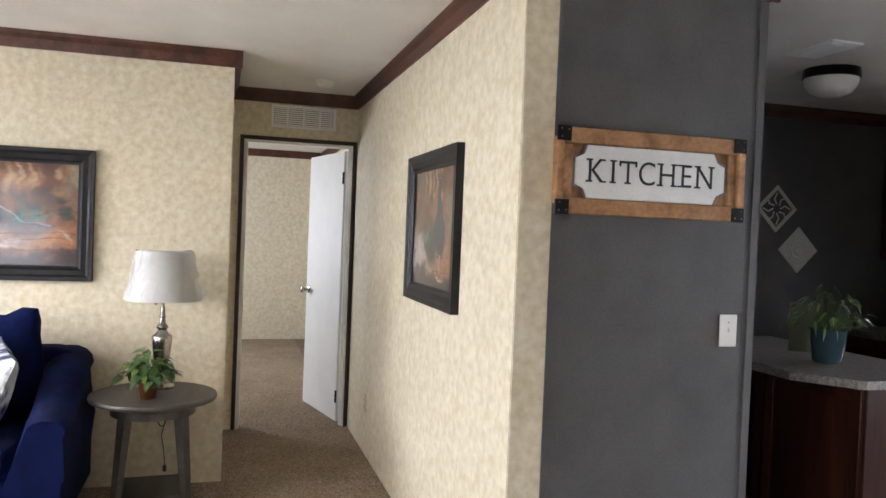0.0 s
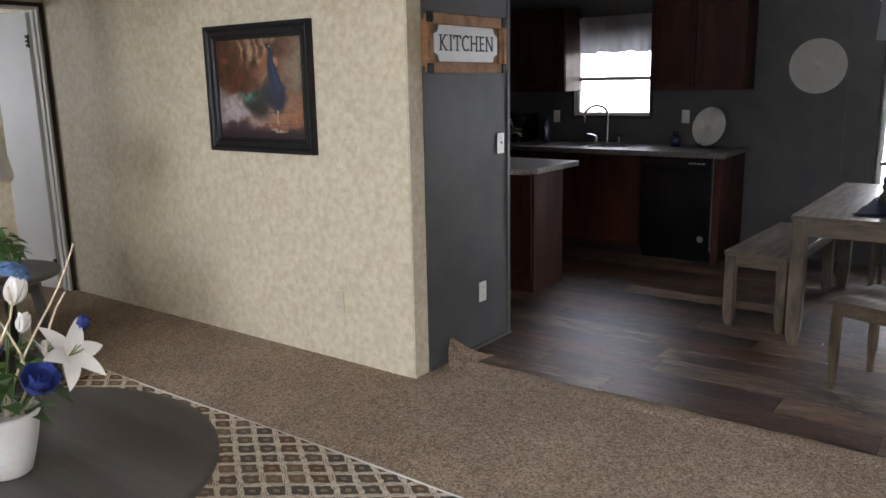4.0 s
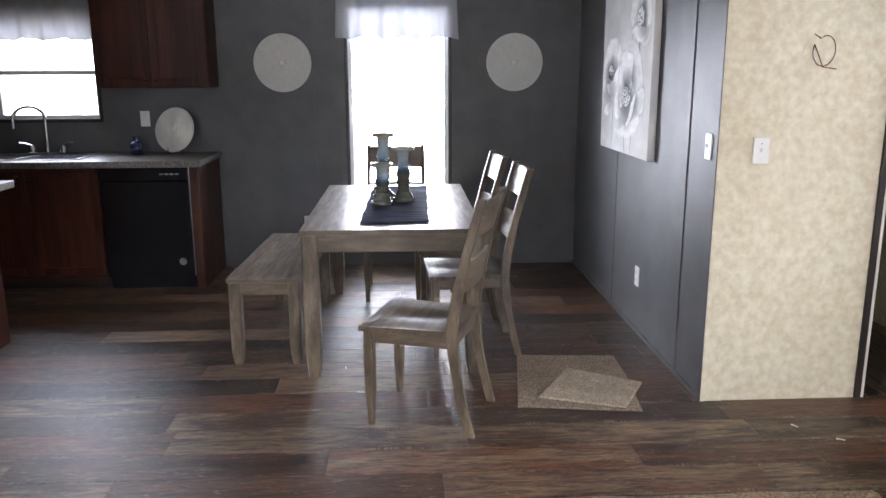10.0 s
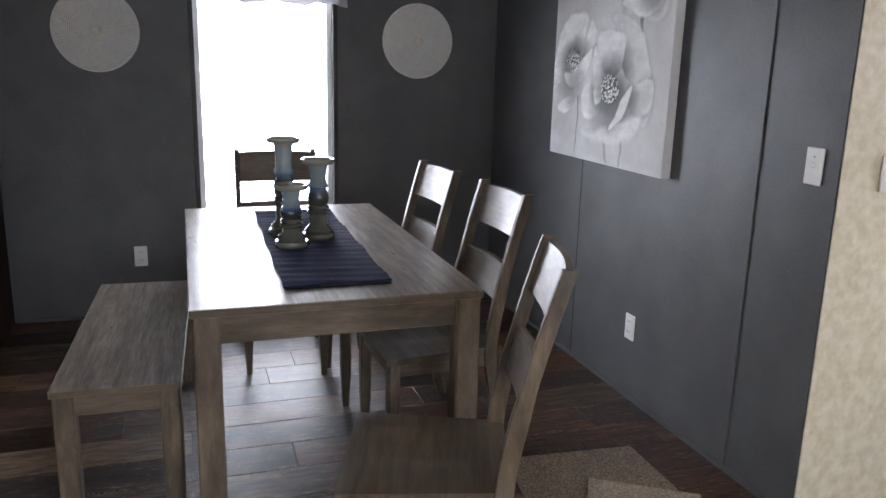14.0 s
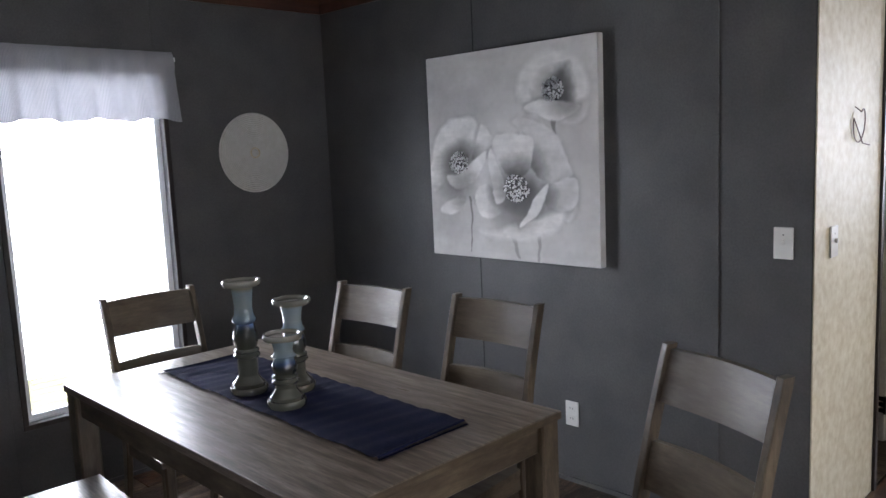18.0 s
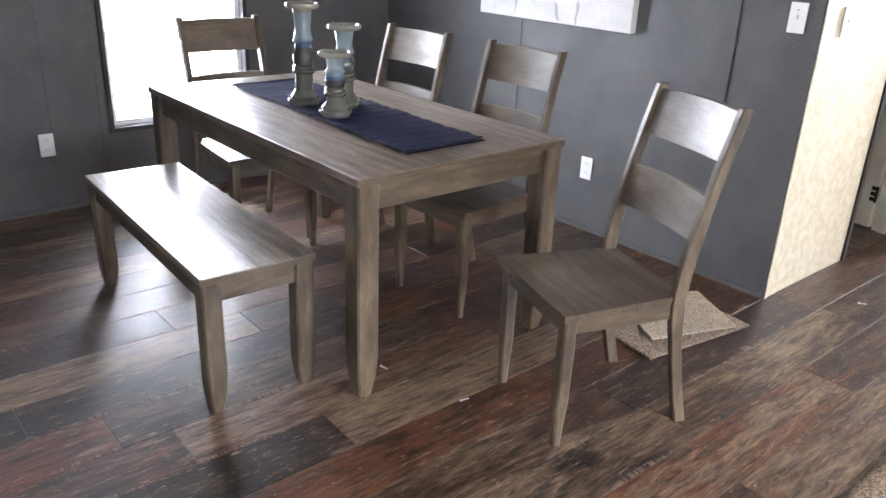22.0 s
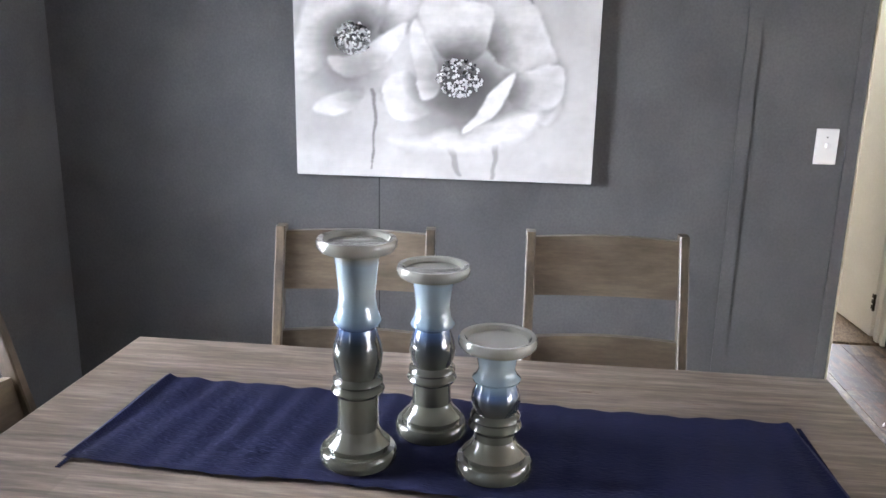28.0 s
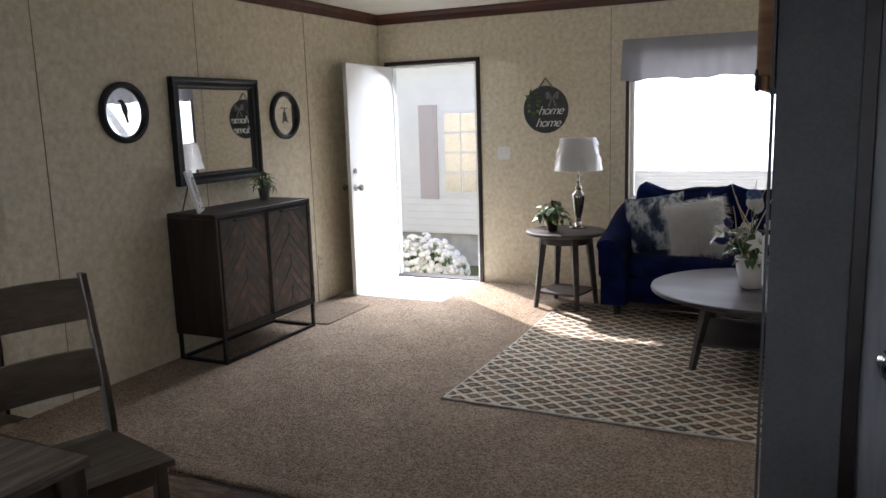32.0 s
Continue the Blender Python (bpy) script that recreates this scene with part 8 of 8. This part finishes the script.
# capitals with slab serifs: glyph, centre, then serif places at the foot and at the head as shares of the half width
for ch, cx, hw, foot, head in (("K", -0.213, 0.032, (-0.72, 0.85), (-0.72, 0.75)), ("I", -0.148, 0.014, (0,), (0,)), ("T", -0.092, 0.030, (0,), ()), ("C", -0.020, 0.034, (), ()), ("H", 0.058, 0.034, (-0.8, 0.8), (-0.8, 0.8)), ("E", 0.132, 0.028, (-0.7,), (-0.7,)), ("N", 0.205, 0.034, (-0.8,), (-0.8, 0.8))):
    glyph = lettering("lettering", ch, 0.116, M["ink"], sg, Matrix.Translation((cx, -0.0215, 0)) @ UP @ Matrix.Diagonal((0.86, 1, 1, 1)), 0.0015)
    low, high = (f(v.co.y for v in glyph.data.vertices) for f in (min, max))
    for z, places in ((low + 0.0025, foot), (high - 0.0025, head)):
        for k in places:
            part("serif", box(cx + k * hw - 0.0115, cx + k * hw + 0.0115, -0.0230, -0.0200, z - 0.0028, z + 0.0028), M["ink"], sg)
    if ch == "T":
        for k in (-1, 1):
            part("serif", box(cx + k * hw - 0.003, cx + k * hw + 0.003, -0.0230, -0.0200, high - 0.019, high), M["ink"], sg)

# round door sign with leaves and two lines of script
hs = thing("home_sign", "round charcoal board with white lettering hung by ribbon", "sign", pose(-0.332, SY + 0.002, 1.535, 0, 0, 180))
part("board", lathe([(0, 0), (0.195, 0), (0.198, 0.004), (0.195, 0.012), (0, 0.012)], 56, pose(0, 0, 0, 90)), M["chalk"], hs)
lettering("lettering", "home", 0.108, M["petal"], hs, Matrix.Translation((0.045, -0.0135, -0.010)) @ UP, 0.001, 0.84, 0.42)
lettering("lettering", "home", 0.108, M["petal"], hs, Matrix.Translation((0.020, -0.0135, -0.112)) @ UP, 0.001, 0.84, 0.42)
part("ribbon", tube([(-0.065, -0.006, 0.178), (0, -0.006, 0.262), (0.065, -0.006, 0.178)], 0.009, 6), M["pewter"], hs, "grey hanging ribbon")
for i in range(16):
    lf = new("leaf", LEAF[i % 3])
    lf.parent = hs
    lf.matrix_local = Matrix.Translation((-0.105 + 0.055 * math.cos(i * 2.4), -0.016, 0.055 + 0.075 * math.sin(i * 2.4))) @ pose(0, 0, 0, 90) @ Matrix.Rotation(i * 1.1, 4, "Z") @ Matrix.Scale(0.6, 4)
for s in (-1, 1):
    part("bow", slab([(0, 0), (s * 0.035, 0.055), (s * 0.060, 0.045), (s * 0.050, -0.01)], 0.012, 0.017, Matrix.Translation((0.06, 0, 0.095)) @ UP), M["laminate"], hs, "speckled grey ribbon bow")
    part("bow", slab([(0, 0), (s * 0.014, -0.01), (s * 0.040, -0.075), (s * 0.020, -0.07)], 0.012, 0.015, Matrix.Translation((0.06, 0, 0.095)) @ UP), M["pewter"], hs, "grey ribbon tail")

# things outside the front door: hydrangea bush and a planter
bush = thing("hydrangea_bush", "round bush with masses of white flowers by the steps", "bush", pose(2.00, -4.6, -0.72) @ Matrix.Scale(0.82, 4))
rnd = random.Random(12)
bm, bl = bmesh.new(), bmesh.new()
for i in range(900):
    d = Vector((rnd.gauss(0, 1), rnd.gauss(0, 1), abs(rnd.gauss(0, 0.8)) + 0.05)).normalized()
    o = Vector((d.x * 0.75, d.y * 0.6, 0.15 + d.z * 0.75)) * rnd.uniform(0.82, 1.05)
    m = Matrix.Translation(o) @ Vector((0, 0, 1)).rotation_difference(d).to_matrix().to_4x4() @ Matrix.Rotation(rnd.uniform(0, 6), 4, "Z")
    if i % 6:
        r = rnd.uniform(0.035, 0.065)
        add_lathe(bm, [(r, 0), (r * 0.8, r * 0.5), (0, r * 0.7)], 7, m)
    else:
        add_slab(bl, [(-0.03, 0), (0, -0.05), (0.03, 0), (0, 0.07)], 0, 0.002, m)
part("blossom", bm, M["petal"], bush)["kind"] = "stuff"
part("foliage", bl, M["leaf2"], bush)["kind"] = "stuff"
bm = bmesh.new()
for k in range(9):
    add_tube(bm, [(0, 0, 0), (0.3 * math.cos(k * 0.7), 0.3 * math.sin(k * 0.7), 0.7)], 0.012, 5)
part("stem", bm, M["stem"], bush)["kind"] = "stuff"


# ---- kitchen ----
def shaker(parent, name, x0, x1, z0, z1, y, knob=None):
    """A framed cabinet door facing -y: rails and stiles proud of a recessed panel."""
    d = part(name, box(x0, x1, y - 0.010, y, z0, z1), M["cherry"], parent)
    w = 0.055
    for a, b, lo, hi in ((x0, x0 + w, z0, z1), (x1 - w, x1, z0, z1), (x0 + w, x1 - w, z0, z0 + w), (x0 + w, x1 - w, z1 - w, z1)):
        part("door_frame", box(a, b, y - 0.019, y - 0.010, lo, hi, 0.002), M["cherry"], d)
    if knob:
        part("knob", lathe([(0, 0), (0.006, 0), (0.006, 0.012), (0.014, 0.018), (0.012, 0.026), (0, 0.028)], 14, pose(knob[0], y - 0.019, knob[1], 90)), M["bronze"], d, "dark round cabinet knob", True)
    return d


KF = 4.57


def base_unit(x0, x1, doors, label):
    u = thing("base_cabinet", label, "cabinet")
    part("body", box(x0 + 0.001, x1 - 0.001, KF, NY - 0.002, 0.09, 0.868), M["cherry"], u)
    part("toe_kick", box(x0 + 0.001, x1 - 0.001, KF + 0.06, KF + 0.08, 0, 0.09), M["trim"], u)
    w = (x1 - x0) / doors
    for i in range(doors):
        a, b = x0 + i * w + 0.006, x0 + (i + 1) * w - 0.006
        kx = b - 0.03 if (i % 2 == 0 and doors > 1) else a + 0.03
        shaker(u, "cabinet_door", a, b, 0.11, 0.845, KF, (kx, 0.80))
    return u


base_unit(-3.46, -2.475, 2, "cherry-stained sink base cabinet with two doors")
base_unit(-4.44, -3.46, 2, "cherry-stained base cabinet with two doors")
e = thing("base_cabinet", "narrow cherry-stained filler cabinet beside the dishwasher", "cabinet")
part("panel", box(-1.862, -1.80, KF - 0.015, NY - 0.002, 0.0, 0.868, 0.002), M["cherry"], e)

dwm = thing("dishwasher", "black built-in dishwasher under the counter", "dishwasher")
part("body", box(-2.468, -1.868, KF + 0.01, NY - 0.05, 0.09, 0.866), M["appliance"], dwm)
part("door", box(-2.464, -1.872, KF - 0.022, KF + 0.01, 0.115, 0.765, 0.006, 2), M["appliance"], dwm, "glossy black door")
cp = part("control_panel", box(-2.464, -1.872, KF - 0.030, KF + 0.01, 0.77, 0.862, 0.006, 2), M["appliance"], dwm, "black control strip")
for i in range(4):
    part("marking", box(-2.06 + i * 0.035, -2.035 + i * 0.035, KF - 0.0305, KF - 0.030, 0.812, 0.822), M["steel"], cp)
part("toe_panel", box(-2.464, -1.872, KF + 0.03, KF + 0.04, 0.0, 0.11), M["appliance"], dwm)
part("badge", lathe([(0, 0), (0.026, 0), (0.026, 0.002), (0, 0.0025)], 20, pose(-1.945, KF - 0.022, 0.20, 90)), M["steel"], dwm, "round silver badge", True)
part("side_strip", box(-1.868, -1.863, KF - 0.02, KF - 0.012, 0.1, 0.86), M["steel"], dwm)

ct = thing("kitchen_counter", "speckled grey-brown laminate worktop with sink cut-out", "counter")
CZB, CZT = 0.870, 0.908
SX0, SX1, SY0, SY1 = -3.50, -2.66, 4.66, 5.10
for x0, x1, y0, y1 in ((-4.445, SX0, KF - 0.045, NY - 0.001), (SX1, -1.775, KF - 0.045, NY - 0.001), (SX0, SX1, KF - 0.045, SY0), (SX0, SX1, SY1, NY - 0.001)):
    part("worktop", box(x0, x1, y0, y1, CZB, CZT, 0.0), M["laminate"], ct)
part("front_edge", box(-4.445, -1.772, KF - 0.050, KF - 0.0455, CZB - 0.006, CZT, 0.002), M["laminate"], ct)
sk = thing("kitchen_sink", "double-bowl stainless steel drop-in sink", "sink")
part("rim", box(SX0 - 0.015, SX1 + 0.015, SY0 - 0.015, SY0 + 0.02, CZT, CZT + 0.005), M["steel"], sk)
part("rim", box(SX0 - 0.015, SX1 + 0.015, SY1 - 0.06, SY1 + 0.015, CZT, CZT + 0.005), M["steel"], sk)
for x0, x1 in ((SX0 - 0.015, SX0 + 0.02), ((SX0 + SX1) / 2 - 0.015, (SX0 + SX1) / 2 + 0.015), (SX1 - 0.02, SX1 + 0.015)):
    part("rim", box(x0, x1, SY0 + 0.02, SY1 - 0.06, CZT, CZT + 0.005), M["steel"], sk)
for x0, x1 in ((SX0 + 0.02, (SX0 + SX1) / 2 - 0.015), ((SX0 + SX1) / 2 + 0.015, SX1 - 0.02)):
    bm = bmesh.new()
    add_box(bm, x0, x1, SY0 + 0.02, SY1 - 0.06, 0.74, CZT + 0.004)
    bm.faces.ensure_lookup_table()
    bmesh.ops.delete(bm, geom=[f for f in bm.faces if f.normal.z > 0.5 or f.calc_center_median().z > CZT], context="FACES")
    bmesh.ops.reverse_faces(bm, faces=bm.faces)
    part("bowl", bm, M["steel"], sk, "brushed steel bowl")
fa = thing("kitchen_faucet", "chrome gooseneck faucet with two lever handles", "faucet", pose(-3.02, 5.075, CZT + 0.005) @ Matrix.Scale(1.18, 4))
part("deck_plate", box(-0.12, 0.12, -0.025, 0.025, 0, 0.012, 0.005, 2), M["chrome"], fa)
part("spout", tube([(0, 0, 0.01), (0, 0, 0.22)] + [(-0.055 + 0.055 * math.cos(a), -0.09 + 0.09 * math.cos(a), 0.22 + 0.075 * math.sin(a)) for a in np.linspace(0.15, 3.14, 16)] + [(-0.11, -0.18, 0.17)], 0.0105, 12), M["chrome"], fa, smooth=True)
for s in (-1, 1):
    h = part("handle_base", lathe([(0, 0.01), (0.024, 0.01), (0.02, 0.04), (0.012, 0.055), (0, 0.058)], 18, pose(s * 0.095, 0, 0)), M["chrome"], fa, smooth=True)
    part("lever", tube([(s * 0.095, 0, 0.05), (s * 0.13, -0.01, 0.065), (s * 0.165, -0.02, 0.07)], 0.007, 8, 0.7), M["chrome"], h, smooth=True)

for x0, x1, lab in ((-2.555, -1.765, "cherry-stained wall cabinet with two doors"), (-4.44, -3.365, "cherry-stained wall cabinet beside the window")):
    u = thing("wall_cabinet", lab, "cabinet")
    part("body", box(x0, x1, NY - 0.30, NY - 0.002, 1.392, 2.14, 0.002), M["cherry"], u)
    w = (x1 - x0) / 2
    for i in range(2):
        a, b = x0 + i * w + 0.006, x0 + (i + 1) * w - 0.006
        shaker(u, "cabinet_door", a, b, 1.402, 2.13, NY - 0.30, ((b - 0.03) if i == 0 else (a + 0.03), 1.44))

# things on the worktop
def bottle(m, pr, label, name="glass_bottle"):
    b = thing(name, label, "bottle", m)
    part("body", lathe(pr, 24), M["cobalt"], b, smooth=True)
    return b


bottle(pose(-3.64, 5.03, CZT), [(0, 0), (0.036, 0), (0.038, 0.01), (0.038, 0.14), (0.030, 0.165), (0.014, 0.185), (0.013, 0.23), (0.017, 0.235), (0.017, 0.245), (0, 0.245)], "tall cobalt blue glass bottle by the sink")
bottle(pose(-2.355, 5.02, CZT), [(0, 0), (0.040, 0), (0.045, 0.01), (0.046, 0.075), (0.036, 0.092), (0.022, 0.10), (0.021, 0.118), (0.026, 0.122), (0.026, 0.132), (0, 0.132)], "short cobalt blue glass jar on the counter", "glass_jar")
es = thing("plate_easel", "black wire easel holding a round plate", "easel", pose(-2.07, 5.04, CZT))
for s in (-1, 1):
    part("wire", tube([(s * 0.05, -0.05, 0.05), (s * 0.05, -0.065, 0.015), (s * 0.05, -0.02, 0.004), (s * 0.03, 0.07, 0.004), (0, 0.035, 0.16)], 0.003, 6), M["iron"], es, smooth=True)
woven_disc(pose(-2.07, 5.03, CZT + 0.178, 0, 0, -20) @ pose(0, 0, 0, 76), 0.166, "round whitewashed woven plate standing on an easel", "")
mw = thing("microwave_oven", "black microwave oven standing on the counter", "microwave", pose(-4.05, 5.0, CZT))
part("body", box(-0.25, 0.25, -0.17, 0.17, 0.006, 0.27, 0.008, 2), M["appliance"], mw)
part("door", box(-0.245, 0.11, -0.182, -0.171, 0.012, 0.264, 0.004), M["appliance"], mw, "dark glass door")
part("handle", box(0.085, 0.10, -0.205, -0.183, 0.04, 0.24, 0.004), M["iron"], mw)

# peninsula with a clipped corner
pn = thing("kitchen_peninsula", "cherry-stained peninsula cabinet with overhanging top", "cabinet")
part("body", box(-3.9, -2.625, 3.02, 3.45, 0.0, 0.868, 0.003), M["cherry"], pn)
for i in range(2):
    shaker(pn, "end_frame", -3.88 + i * 0.63, -3.27 + i * 0.63, 0.10, 0.85, 3.018)
pt = thing("peninsula_worktop", "speckled laminate peninsula top with clipped corner", "counter")
part("worktop", slab([(-3.95, 2.76), (-2.80, 2.76), (-2.56, 2.95), (-2.56, 3.575), (-3.95, 3.575)], CZB, CZT, bevel=0.003), M["laminate"], pt)
pl = potted_plant(pose(-3.02, 3.16, CZT), "trailing fern in a dark teal vase on the peninsula", 60, 0.20, 0.22, plain("teal_vase", (0.03, 0.06, 0.075), 0.2), 0.085, 0.16, GRASS + LEAF[:1], 15, "dark teal glazed vase")
sgn = thing("counter_card", "small yellow-green card standing on the peninsula", "card", pose(-3.35, 3.30, CZT, 0, 0, 60))
part("card", box(-0.07, 0.07, -0.003, 0.003, 0.0, 0.26), plain("card_green", (0.10, 0.11, 0.06), 0.6), sgn)


# diamond wall plates
def diamond(m, s, open_work):
    d = thing("diamond_plaque", "grey diamond-shaped carved wall plaque", "wall decor", m, "diamond plaques")
    bar = M["wicker"]
    if open_work:
        for k in range(4):
            part("edge_bar", box(-s, s, -0.012, 0, -s, -s + 0.022, 0, 1, Matrix.Rotation(k * math.pi / 2, 4, "Y")), bar, d)
        for k in range(8):
            part("tracery", tube([(0.03 * math.cos(k * 0.785), -0.006, 0.03 * math.sin(k * 0.785)), (s * 0.6 * math.cos(k * 0.785 + 0.3), -0.006, s * 0.6 * math.sin(k * 0.785 + 0.3)), (s * 0.95 * math.cos(k * 0.785), -0.006, s * 0.95 * math.sin(k * 0.785))], 0.006, 6), bar, d)
    else:
        part("panel", box(-s, s, -0.012, 0, -s, s, 0.004), bar, d)
        part("relief", lathe([(0, 0.012), (s * 0.3, 0.016), (s * 0.35, 0.012), (s * 0.6, 0.016), (s * 0.65, 0.012), (s * 0.8, 0.015), (s * 0.85, 0.012)], 8, pose(0, 0, 0, 90)), bar, d)
    return d


diamond(pose(WX + 0.001, 3.98, 1.72, 0, 0, 90) @ Matrix.Rotation(math.pi / 4, 4, "Y"), 0.115, True)
diamond(pose(WX + 0.001, 4.17, 1.44, 0, 0, 90) @ Matrix.Rotation(math.pi / 4, 4, "Y"), 0.115, False)
